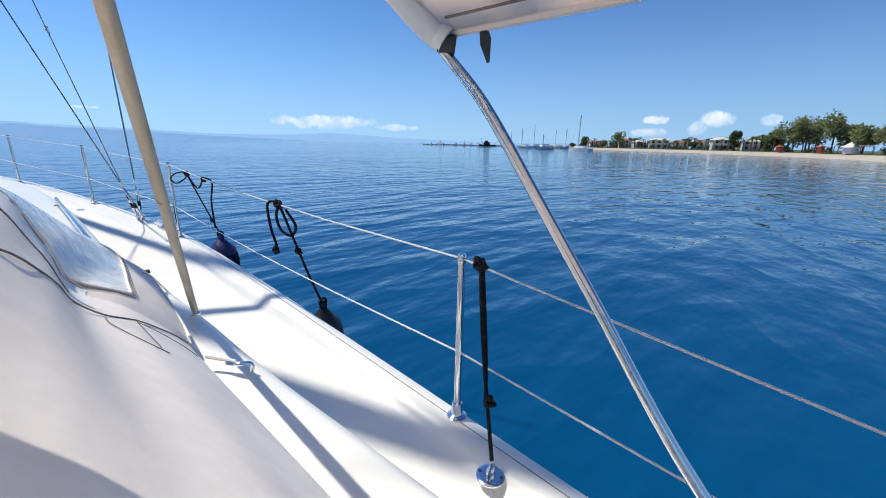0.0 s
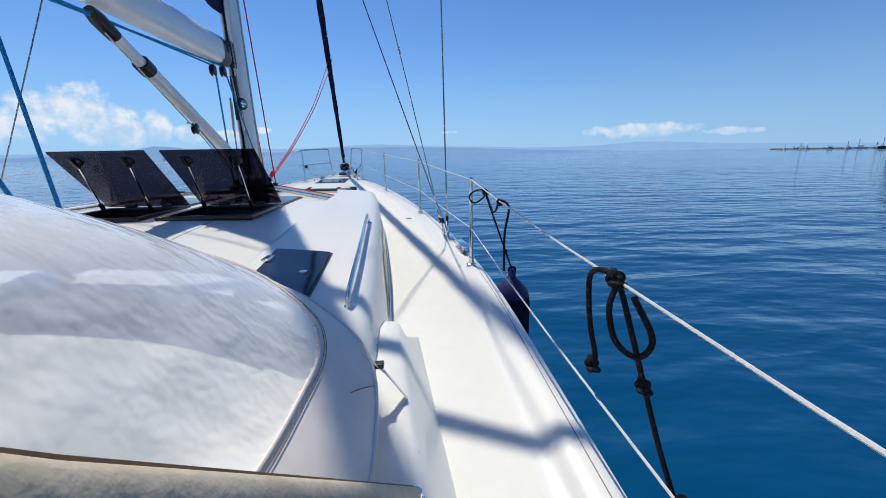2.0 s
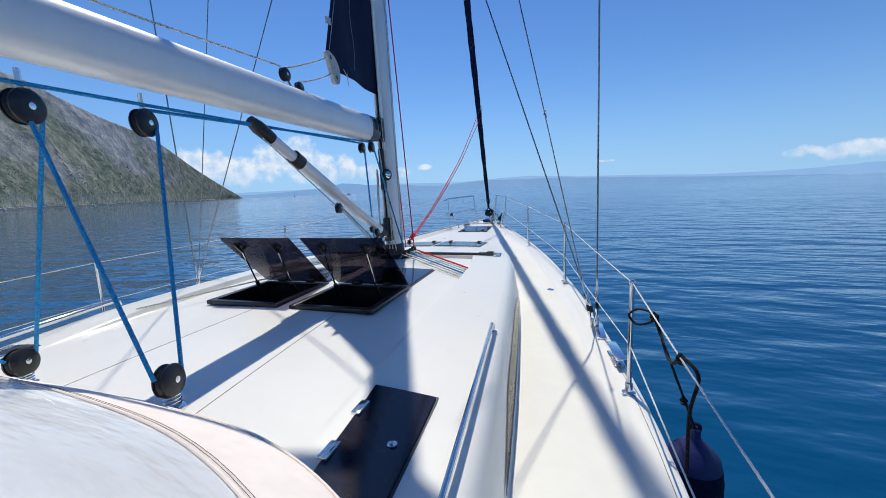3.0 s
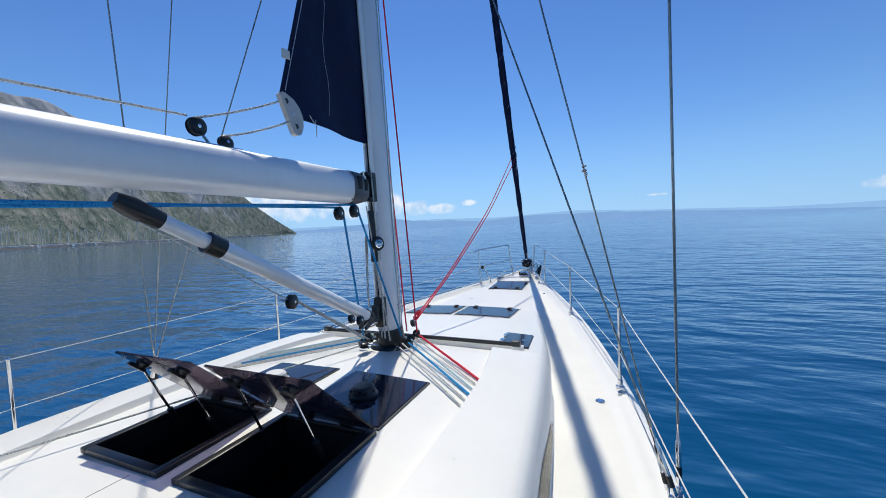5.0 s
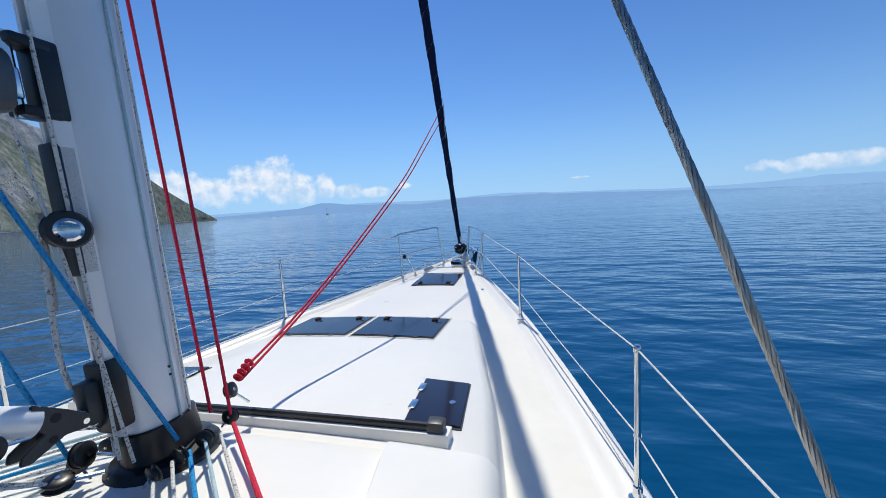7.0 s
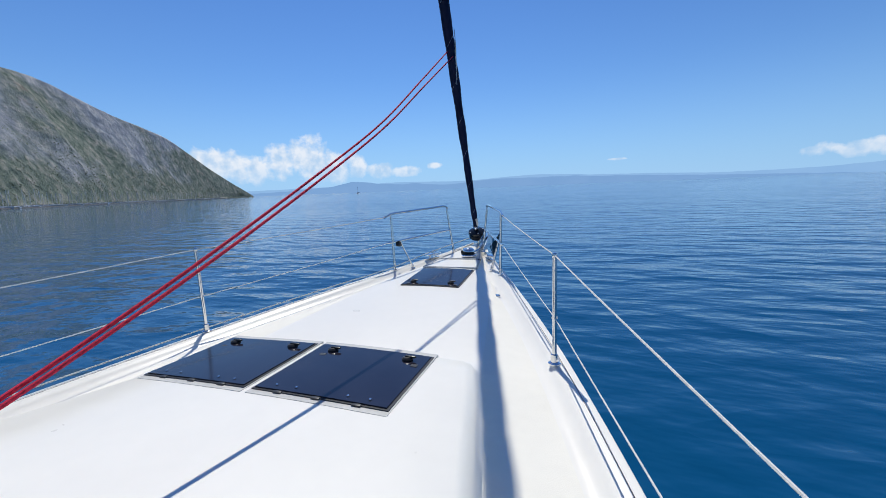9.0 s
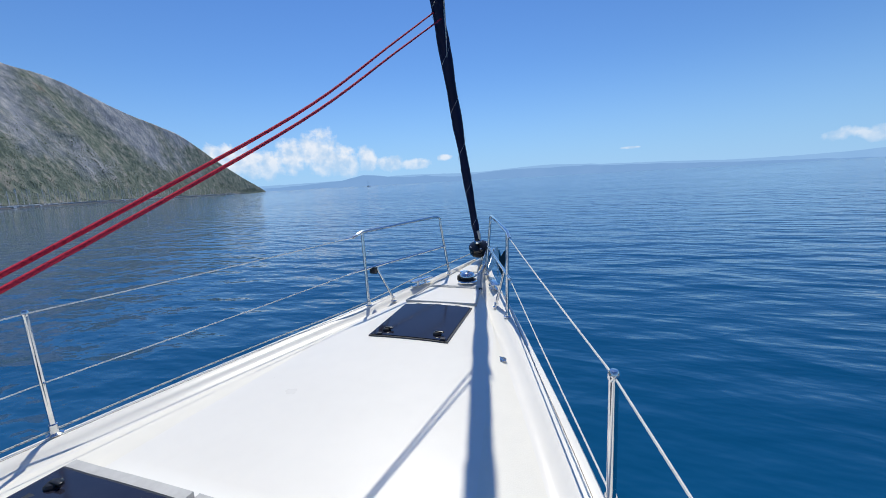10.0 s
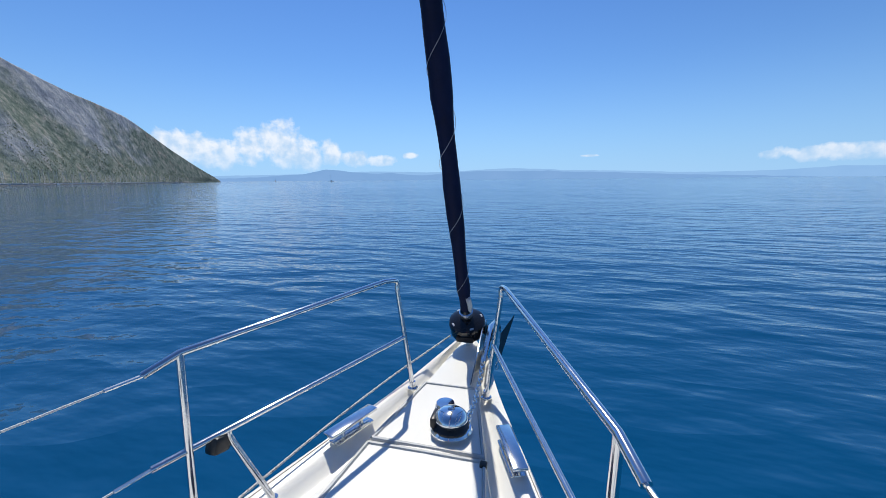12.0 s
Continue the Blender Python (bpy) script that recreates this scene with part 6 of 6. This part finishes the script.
bm = bmesh.new()
rows = []
NA, NR = 300, 110
for i in range(NA + 1):
    a = -130 + (130 - 43.9) * i / NA
    d0, e = curve(a, SHORE), max(0.0, curve(a, CREST))
    top_d = d0 / (1 - 1.25 * math.tan(radians(e))) + 4
    H = math.tan(radians(e)) * top_d + 2.0
    row = []
    for j in range(NR + 1):
        k = j / NR
        d = d0 + (top_d - d0) * k * 1.25
        s = min(1.0, k * 1.25)
        p = polar(a, d)
        nz, h = slope(p, H, s)
        if k * 1.25 > 1:
            h = H + nz * min(4, H * 0.02) - (k * 1.25 - 1) * H * 0.5
        row.append(bm.verts.new((p.x, p.y, max(h, 0.3 if e < 0.2 else 1.0) - (3.0 if j == 0 else 0))))
    rows.append(row)
for a, b in zip(rows, rows[1:]):
    for j in range(NR):
        bm.faces.new((a[j], a[j + 1], b[j + 1], b[j]))
single("headland", bm, HILL, "steep scrub-covered headland with grey rock above the sea", "hill", kind="structure", angle=180)


BUSH = bpy.data.materials.new("hillside_bushes")
BUSH.use_nodes = True
bt = BUSH.node_tree
bt.nodes["Principled BSDF"].inputs["Roughness"].default_value = 0.95
bt.nodes["Principled BSDF"].inputs["Specular IOR Level"].default_value = 0.05
bt.links.new(ramp_node(bt, bt.nodes.new("ShaderNodeNewGeometry").outputs["Random Per Island"], [(0.0, (0.17, 0.215, 0.16)), (0.6, (0.22, 0.27, 0.2)), (0.95, (0.30, 0.33, 0.25))]), bt.nodes["Principled BSDF"].inputs["Base Color"])
# light shines through the scrub
thru, scrub = bt.nodes.new("ShaderNodeBsdfTranslucent"), bt.nodes.new("ShaderNodeMixShader")
thru.inputs[0].default_value, scrub.inputs[0].default_value = (0.24, 0.28, 0.16, 1), 0.5
bt.links.new(bt.nodes["Principled BSDF"].outputs[0], scrub.inputs[1])
bt.links.new(thru.outputs[0], scrub.inputs[2])
bt.links.new(scrub.outputs[0], bt.nodes["Material Output"].inputs[0])


def hill_point(a, k):
    d0, e = curve(a, SHORE), max(0.0, curve(a, CREST))
    top_d = d0 / (1 - 1.25 * math.tan(radians(e))) + 4
    p = polar(a, d0 + (top_d - d0) * k)
    return p, slope(p, math.tan(radians(e)) * top_d + 2.0, k)[1]


rng = random.Random(21)
verts, polys = [], []
for _ in range(14000):
    a = -76 + 31.6 * rng.random() ** 0.8
    k = rng.random() ** 1.2
    if noise.noise(Vector((a * 0.5, k * 5, 2))) + (0.4 - k) * 0.9 < rng.uniform(-0.3, 0.3) or (k > 0.5 and rng.random() < 0.75):
        continue
    p, h = hill_point(a, k)
    r = rng.choice((0.35, 0.45, 0.55, 0.65, 0.8, 1.1)) * rng.uniform(0.8, 1.2) * (0.7 + curve(a, SHORE) / 1400)
    n0 = len(verts)
    verts += [(p.x + r * dx * rng.uniform(0.7, 1.3), p.y + r * dy * rng.uniform(0.7, 1.3), h - 0.3 * r + 0.75 * r * dz * rng.uniform(0.6, 1.2)) for dx, dy, dz in ((1, 0, 0), (0, 1, 0.1), (-1, 0, 0), (0, -1, 0.1), (0, 0, 1.0), (0, 0, -0.9))]
    polys += [tuple(n0 + q for q in t3) for t3 in ((0, 1, 4), (1, 2, 4), (2, 3, 4), (3, 0, 4), (1, 0, 5), (2, 1, 5), (3, 2, 5), (0, 3, 5))]
me = bpy.data.meshes.new("bushes")
me.from_pydata(verts, [], polys)
me.materials.append(BUSH)
me.shade_smooth()
tagged(new("bushes", me), "scattered green bushes and low trees on the headland", "bushes", kind="stuff")


def haze_glow_material(name, c1, c2):
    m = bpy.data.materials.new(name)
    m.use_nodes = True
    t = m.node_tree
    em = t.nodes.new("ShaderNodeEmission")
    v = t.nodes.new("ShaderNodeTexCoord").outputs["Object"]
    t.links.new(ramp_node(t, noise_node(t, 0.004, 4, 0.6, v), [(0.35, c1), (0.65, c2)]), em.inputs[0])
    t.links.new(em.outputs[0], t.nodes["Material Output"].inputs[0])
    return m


FARH = [haze_glow_material("far_hills_haze_glow", (0.19, 0.35, 0.62), (0.205, 0.365, 0.635)), haze_glow_material("farther_hills_haze_glow", (0.25, 0.44, 0.72), (0.265, 0.455, 0.73))]
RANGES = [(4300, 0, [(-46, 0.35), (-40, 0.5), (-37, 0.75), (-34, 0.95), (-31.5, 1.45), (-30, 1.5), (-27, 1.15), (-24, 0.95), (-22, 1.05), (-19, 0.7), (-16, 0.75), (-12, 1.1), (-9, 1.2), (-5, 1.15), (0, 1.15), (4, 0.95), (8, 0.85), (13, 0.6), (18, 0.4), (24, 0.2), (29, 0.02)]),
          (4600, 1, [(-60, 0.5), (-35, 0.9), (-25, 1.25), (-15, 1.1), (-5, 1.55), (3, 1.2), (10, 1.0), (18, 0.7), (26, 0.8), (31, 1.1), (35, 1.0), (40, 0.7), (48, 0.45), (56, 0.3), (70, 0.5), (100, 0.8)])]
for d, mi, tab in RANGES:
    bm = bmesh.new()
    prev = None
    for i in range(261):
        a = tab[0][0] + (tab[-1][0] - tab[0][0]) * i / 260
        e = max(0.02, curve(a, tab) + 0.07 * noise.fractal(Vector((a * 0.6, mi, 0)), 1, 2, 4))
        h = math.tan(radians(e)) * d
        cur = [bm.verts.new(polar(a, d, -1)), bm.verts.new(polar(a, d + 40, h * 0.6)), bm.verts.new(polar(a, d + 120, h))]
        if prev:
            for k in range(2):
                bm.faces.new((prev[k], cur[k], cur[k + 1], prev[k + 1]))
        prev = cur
    single("backdrop", bm, FARH[mi], "far hills on the horizon with blue haze in their glow", "backdrop", kind="structure", angle=180)

# breakwater and the marina under the headland
STONE = material("breakwater_stone", (0.09, 0.088, 0.085), 0.9, 0, 0.4, 0.6, 0.6, 2.0)
MASTM = material("far_mast_metal", (0.78, 0.78, 0.76), 0.6, 0.0, 0.1, 2)
BOATW = material("far_boat_white", (0.72, 0.72, 0.72), 0.4, 0, 0.1, 1)
bm = bmesh.new()
rows = []
for i in range(60):
    a = -100 + 54 * i / 59
    d = curve(a, SHORE) - 34
    w = noise.noise(Vector((a * 3, 0, 0))) * 0.3
    rows.append([bm.verts.new(polar(a, d + k, z)) for k, z in ((-5, -0.5), (-2.5, 0.75 + w), (2, 0.95 + w), (7, -0.5))])
for a, b in zip(rows, rows[1:]):
    for k in range(3):
        bm.faces.new((a[k], a[k + 1], b[k + 1], b[k]))
single("breakwater", bm, STONE, "long low stone breakwater before the marina", "breakwater", kind="structure")
# pale concrete quay along the foot of the headland
QUAY = material("pale_quay_concrete", (0.62, 0.6, 0.56), 0.85, 0, 0.2, 0.4)
bm = bmesh.new()
rows = []
for i in range(60):
    a = -100 + 53 * i / 59
    d = curve(a, SHORE) - 6
    rows.append([bm.verts.new(polar(a, d + k, z)) for k, z in ((0, -0.5), (0, 1.9), (0.4, 2.1), (9, 2.2), (9, -0.5))])
for a, b in zip(rows, rows[1:]):
    for k in range(4):
        bm.faces.new((a[k], a[k + 1], b[k + 1], b[k]))
single("quay", bm, QUAY, "pale concrete quay behind the moored boats", "quay", kind="structure")
rng = random.Random(11)


def sail_boat(p, heading, L, mast_h, label, group):
    b = thing("sailing_boat", p, label, "boat", group)
    m = Matrix.Translation(p) @ Matrix.Rotation(heading, 4, "Z")
    sec = []
    for k in range(9):
        y = -L / 2 + L * k / 8
        w = L * 0.15 * (1 - max(0, (k - 3) / 5.0) ** 2.2) + 0.02
        z = 1.1 + 0.25 * max(0, (k - 4) / 4)
        sec.append([m @ Vector(q) for q in ((-w, y, z), (-w * 0.8, y, -0.2), (w * 0.8, y, -0.2), (w, y, z))])
    bm, _ = loft(sec, True)
    rows = [[bm.verts.new(s[0]), bm.verts.new(s[3])] for s in sec]
    for a, c in zip(rows, rows[1:]):
        bm.faces.new((a[0], a[1], c[1], c[0]))
    hb = part("hull", bm, BOATW, b)
    part("cabin", box(bmesh.new(), (-L * 0.1, -L * 0.25, 1.0), (L * 0.1, L * 0.18, 2.0), 0.2, m), BOATW, b)
    part("mast", bar(m @ Vector((0, L * 0.08, 1.2)), m @ Vector((0, L * 0.08, mast_h)), 0.24, 6), MASTM, b)
    part("boom", bar(m @ Vector((0, L * 0.08, 2.4)), m @ Vector((0, -L * 0.3, 2.4)), 0.13, 6), NAVYF, b)
    for e in (L * 0.48, -L * 0.46):
        part("stay", bar(m @ Vector((0, e, 1.3)), m @ Vector((0, L * 0.08, mast_h * 0.95)), 0.03, 4), MASTM, b)
    return b


for i in range(90):
    a = -74 + 26.5 * (i + rng.random()) / 90
    d = curve(a, SHORE) - 18 + rng.uniform(-5, 6)
    sail_boat(polar(a, d, 0.4), radians(-a + 90) + rng.uniform(-0.6, 0.6), rng.uniform(11, 16), rng.uniform(12, 18), "white sailing boat moored in the distant marina", "marina boats")
sail_boat(polar(-30.2, 1100), 1.2, 14, 17, "small sailing boat far out at sea", "far boats")
sail_boat(polar(-37.5, 1700), 0.4, 12, 11, "small sailing boat far out at sea", "far boats")

# the shore with beach, trees, palms, houses and pier
SAND = material("pale_beach_sand", (0.5, 0.44, 0.35), 0.95, 0, 0.2, 0.3, 0.3, 3.0)
GRASS = material("shore_scrub", (0.09, 0.12, 0.05), 0.95, 0, 0.5, 0.2, 0.5, 1.0)
WALLW = material("pale_house_plaster", (0.66, 0.62, 0.56), 0.85, 0, 0.12, 0.5)
ROOFM = material("terracotta_tiles", (0.36, 0.15, 0.09), 0.85, 0, 0.3, 0.8)
GLASSF = material("far_window_glass", (0.05, 0.07, 0.09), 0.1, 0, 0.2, 1)
LEAF = [material("olive_foliage", (0.25, 0.26, 0.13), 0.8, 0, 0.5, 0.6, spec=0.15), material("dark_pine_foliage", (0.11, 0.14, 0.065), 0.8, 0, 0.5, 0.6, spec=0.15)]
for leafy in LEAF:
    # light shines through the leaves
    lt = leafy.node_tree
    glow, both = lt.nodes.new("ShaderNodeBsdfTranslucent"), lt.nodes.new("ShaderNodeMixShader")
    glow.inputs[0].default_value = (0.32, 0.36, 0.13, 1) if leafy is LEAF[0] else (0.16, 0.22, 0.07, 1)
    both.inputs[0].default_value = 0.4
    lt.links.new(lt.nodes["Principled BSDF"].outputs[0], both.inputs[1])
    lt.links.new(glow.outputs[0], both.inputs[2])
    lt.links.new(both.outputs[0], lt.nodes["Material Output"].inputs[0])
BARK = material("grey_bark", (0.13, 0.1, 0.075), 0.9, 0, 0.4, 2)
REDP = material("red_paint", (0.4, 0.05, 0.04), 0.6, 0, 0.3, 1)
COAST = [(42, 560), (48, 500), (55, 430), (60, 360), (65, 270), (71, 232), (77.5, 208), (83, 182), (88, 160), (92.6, 140), (95.3, 122), (105, 95), (120, 85), (150, 90)]
bm = bmesh.new()
rows = []
for i in range(131):
    a = 62 + 88 * i / 130
    d = curve(a, COAST) + 1.5 * noise.noise(Vector((a * 0.8, 3, 0)))
    rows.append([bm.verts.new(polar(a, d + k, z)) for k, z in ((-3, -0.4), (1, 0.15), (6, 0.7), (13, 1.1), (14, 1.25), (70, 1.6), (400, 2.2))])
fs = []
for a, b in zip(rows, rows[1:]):
    for k in range(6):
        f = bm.faces.new((a[k], a[k + 1], b[k + 1], b[k]))
        f.material_index = 0 if k < 3 else 1
single("shore", bm, [SAND, GRASS], "low sandy shore with a strip of beach", "shore", kind="structure")


def leaf_crown(bm, centre, radii, count, size, rng):
    """Many small tilted leaf clumps inside an uneven crown."""
    lobes = [(Vector((rng.uniform(-0.55, 0.55), rng.uniform(-0.55, 0.55), rng.uniform(-0.5, 0.6))), rng.uniform(0.35, 0.6)) for _ in range(9)]
    for _ in range(count):
        o, r = rng.choice(lobes)
        d = Vector((rng.gauss(0, 1), rng.gauss(0, 1), rng.gauss(0, 1))).normalized() * r * rng.uniform(0.55, 1.05)
        p = o + d
        p = Vector((p.x * radii[0], p.y * radii[0], p.z * radii[1])) + centre
        q = Matrix.Translation(p) @ Euler((rng.uniform(-1, 1), rng.uniform(-1, 1), rng.uniform(0, 6.3))).to_matrix().to_4x4()
        s = size * rng.uniform(0.6, 1.3)
        v = [bm.verts.new(q @ Vector(c)) for c in ((-s, 0, 0), (0, -s * 0.5, s * 0.15), (s, 0, 0), (0, s * 0.5, -s * 0.1))]
        bm.faces.new(v)


def tree(p, h, w, kind, rng, label):
    t = thing("tree", p, label, "tree", "shore trees")
    bm = bmesh.new()
    lean = Vector((rng.uniform(-0.4, 0.4), rng.uniform(-0.4, 0.4), 0))
    tube(bm, [p, p + lean * 0.4 + Vector((0, 0, h * 0.3)), p + lean + Vector((0, 0, h * 0.75))], [0.28, 0.2, 0.08], 7)
    for k in range(5):
        a = k * 1.26 + rng.random()
        s = p + lean * 0.5 + Vector((0, 0, h * rng.uniform(0.28, 0.5)))
        tube(bm, [s, s + Vector((math.cos(a) * w * 0.5, math.sin(a) * w * 0.5, h * 0.25))], [0.1, 0.03], 5)
    part("trunk", bm, BARK, t)
    bm = bmesh.new()
    leaf_crown(bm, p + lean + Vector((0, 0, h * 0.60)), (w * 1.25, h * 0.46), 1500, 0.4, rng)
    part("crown", bm, LEAF[kind], t, angle=180)
    return t


def palm(p, h, rng):
    t = thing("palm_tree", p, "palm tree with a tuft of drooping fronds on the shore", "palm", "shore palms")
    top = p + Vector((rng.uniform(-0.3, 0.3), rng.uniform(-0.3, 0.3), h))
    part("trunk", tube(bmesh.new(), [p, p.lerp(top, 0.5), top], [0.22, 0.16, 0.14], 7), BARK, t)
    bm = bmesh.new()
    for k in range(20):
        a, up = rng.uniform(0, 6.28), rng.uniform(-0.2, 0.9)
        L = rng.uniform(1.3, 1.9)
        d = Vector((math.cos(a), math.sin(a), 0))
        pr = None
        for j in range(5):
            s = j / 4
            c = top + d * L * s + Vector((0, 0, up * L * s - 1.1 * s * s))
            w = d.cross(Vector((0, 0, 1))) * 0.16 * (1 - s * 0.8)
            cur = [bm.verts.new(c - w), bm.verts.new(c + Vector((0, 0, 0.05))), bm.verts.new(c + w)]
            if pr:
                bm.faces.new((pr[0], pr[1], cur[1], cur[0]))
                bm.faces.new((pr[1], pr[2], cur[2], cur[1]))
            pr = cur
    part("fronds", bm, LEAF[1], t, angle=180)


def house(p, heading, w, dep, h, rng):
    b = thing("house", p, "pale plastered two-storey house behind the beach", "house", "shore houses")
    m = Matrix.Translation(p) @ Matrix.Rotation(heading, 4, "Z")
    part("wall", box(bmesh.new(), (-w / 2, 0, 0), (w / 2, dep, h), 0, m), WALLW, b)
    bm = bmesh.new()
    e = 0.5
    v = [bm.verts.new(m @ Vector(q)) for q in ((-w / 2 - e, -e, h), (w / 2 + e, -e, h), (w / 2 + e, dep + e, h), (-w / 2 - e, dep + e, h), (-w / 2 + 1.5, dep / 2, h + 1.3), (w / 2 - 1.5, dep / 2, h + 1.3))]
    for q in ((0, 1, 5, 4), (1, 2, 5), (2, 3, 4, 5), (3, 0, 4), (3, 2, 1, 0)):
        bm.faces.new([v[i] for i in q])
    part("roof", bm, ROOFM if rng.random() < 0.3 else WALLW, b)
    n = max(2, int(w / 2.6))
    for fl in range(2):
        for k in range(n):
            x = -w / 2 + w * (k + 0.5) / n
            z = fl * h / 2 + 0.75
            part("window", box(bmesh.new(), (x - 0.5, -0.06, z), (x + 0.5, 0.05, z + 1.4), 0, m), GLASSF, b)
        if fl:
            part("balcony", box(bmesh.new(), (-w / 2, -1.2, h / 2 - 0.1), (w / 2, 0, h / 2 + 0.12), 0, m), WALLW, b)


def land(a, k, z=1.3):
    return polar(a, curve(a, COAST) + k, z)


rng = random.Random(5)
for a, k, h, w, kind in ((88.0, 16, 9.8, 3.4, 0), (89.4, 18, 10.6, 3.6, 0), (91.4, 14, 10.8, 2.6, 0), (90.3, 26, 10.4, 3.2, 0), (93.6, 16, 7.0, 3.2, 0), (95.2, 16, 7.2, 3.2, 0), (97.5, 15, 6.5, 3.2, 0), (86.6, 18, 7.2, 2.2, 1), (83.3, 16, 7.2, 1.6, 1), (84.6, 26, 5.0, 2.2, 0), (70.7, 20, 8.8, 3.4, 0), (66.8, 30, 6.5, 2.6, 1), (100, 15, 7, 3, 0), (87.3, 30, 8.0, 3.0, 0), (92.5, 24, 7.5, 2.6, 0), (81.6, 40, 5.5, 2.5, 0), (78.5, 45, 5.5, 2.4, 1), (75.5, 48, 5.5, 2.6, 0), (72.6, 40, 5.5, 2.6, 1), (69.0, 40, 5.0, 2.6, 0), (85.6, 40, 6, 3, 0)):
    tree(land(a, k), h, w, kind, rng, "tall grey-green eucalyptus tree on the shore" if kind == 0 else "dark green tree standing on the shore")
for i in range(26):
    tree(land(65 + 23 * (i + rng.random()) / 26, rng.uniform(26, 42)), rng.uniform(2.4, 3.8), rng.uniform(1.1, 1.8), i % 2, rng, "small green tree between the beach houses")
for i in range(46):
    palm(land(65.5 + 25 * (i + rng.random() * 0.7) / 46, rng.uniform(12, 22)), rng.uniform(3.4, 5.6), rng)
for a, w in ((68.2, 13), (71.6, 10), (73.6, 12), (75.6, 15), (78.0, 12), (79.7, 11), (82.0, 12), (84.8, 9)):
    house(land(a, rng.uniform(24, 40), 1.3), radians(-a + rng.uniform(-25, 25)), w * rng.uniform(0.5, 0.75), 6, rng.uniform(3.0, 4.4), rng)
for i in range(26):
    a = 66 + 32 * rng.random()
    p = land(a, rng.uniform(15, 30))
    sb = thing("shrub", p, "low green shrub behind the beach", "shrub", "shore shrubs")
    bm = bmesh.new()
    leaf_crown(bm, p + Vector((0, 0, 0.7)), (1.5, 1.0), 260, 0.25, rng)
    part("leaves", bm, LEAF[i % 2], sb, angle=180)
# beach kiosk with a white tent roof, and red parasol frames
kp = land(92.8, 12)
ks = thing("kiosk", kp, "white beach kiosk with a pointed tent roof", "kiosk")
part("wall", lathe(bmesh.new(), [(1.5, 0), (1.5, 1.6)], Matrix.Translation(kp), 8), BOATW, ks)
part("roof", lathe(bmesh.new(), [(2.3, 1.6), (1.2, 2.2), (0.1, 3.2)], Matrix.Translation(kp), 8), BOATW, ks)
for a in (91.0, 91.5, 92.0, 93.9):
    p = land(a, 12)
    t = thing("awning", p, "pale beach awning on thin posts", "awning", "beach awnings")
    part("canopy", box(bmesh.new(), (-1.2, -1.2, 1.9), (1.2, 1.2, 2.05), 0.04, Matrix.Translation(p)), BOATW, t)
    for x, y in ((-1.1, -1.1), (1.1, -1.1), (1.1, 1.1), (-1.1, 1.1)):
        part("post", bar(p + Vector((x, y, 0)), p + Vector((x, y, 1.9)), 0.06, 6), BARK, t)
for a in (87.3, 90.6):
    p = land(a, 11)
    t = thing("beach_hut", p, "small red beach hut", "hut", "beach huts")
    part("wall", box(bmesh.new(), (-0.8, -0.8, 0), (0.8, 0.8, 1.7), 0.03, Matrix.Translation(p)), REDP, t)
    part("roof", lathe(bmesh.new(), [(1.3, 1.7), (0.1, 2.3)], Matrix.Translation(p), 4), ROOFM, t)
# pier with a workboat
bm = bmesh.new()
rows = []
for i in range(30):
    a = 44.3 + 20 * i / 29
    d = curve(a, COAST) - 10
    w = 0.25 * noise.noise(Vector((a * 2.5, 0, 4)))
    rows.append([bm.verts.new(polar(a, d + k, z)) for k, z in ((-4, -0.4), (-2, 1.0 + w), (3, 1.1 + w), (6, -0.4))])
for a, b in zip(rows, rows[1:]):
    for k in range(3):
        bm.faces.new((a[k], a[k + 1], b[k + 1], b[k]))
single("pier", bm, STONE, "low stone pier reaching out from the shore", "pier", kind="structure")
tp = polar(53.6, 400)
tm = Matrix.Translation(tp) @ Matrix.Rotation(radians(-53.6 + 90), 4, "Z")
tug = thing("workboat", tp, "dark steel workboat lying at the pier", "boat")
bm, _ = loft([[tm @ Vector((x * w, y, z)) for x, z in ((-1, 1.5 + 0.1 * abs(y) / 5), (-0.8, -0.3), (0.8, -0.3), (1, 1.5 + 0.1 * abs(y) / 5))] for y, w in ((-8, 2.2), (-4, 2.6), (2, 2.6), (6, 1.8), (9, 0.2))], True)
part("hull", bm, GREYPL, tug)
part("deckhouse", box(bmesh.new(), (-1.8, -2, 1.4), (1.8, 4, 4.0), 0.1, tm), BLACK, tug)
part("bridge", box(bmesh.new(), (-1.4, 0, 4.0), (1.4, 3, 5.4), 0.1, tm), BLACK, tug)
part("mast", bar(tm @ Vector((0, 1, 5.4)), tm @ Vector((0, 1, 8.0)), 0.1, 6), GREYPL, tug)
part("crane", bar(tm @ Vector((0, -6, 1.5)), tm @ Vector((0, -11, 7.0)), 0.15, 6), GREYPL, tug)
rng = random.Random(8)
for a, d, L, mh in ((58.6, 250, 13, 12), (61.5, 200, 10, 7), (66.2, 175, 11, 14), (60.2, 300, 12, 16), (63, 330, 11, 14), (57.0, 350, 11, 13), (64.4, 260, 9, 12)):
    sail_boat(polar(a, d), radians(-a + rng.uniform(40, 130)), L, mh, "white yacht moored off the beach", "moored boats")
for i in range(14):
    a = 45 + 8 * rng.random()
    p = polar(a, curve(a, COAST) - 16)
    sail_boat(p, rng.uniform(0, 6), rng.uniform(6, 9), rng.uniform(3, 9), "small white boat lying along the pier", "pier boats")
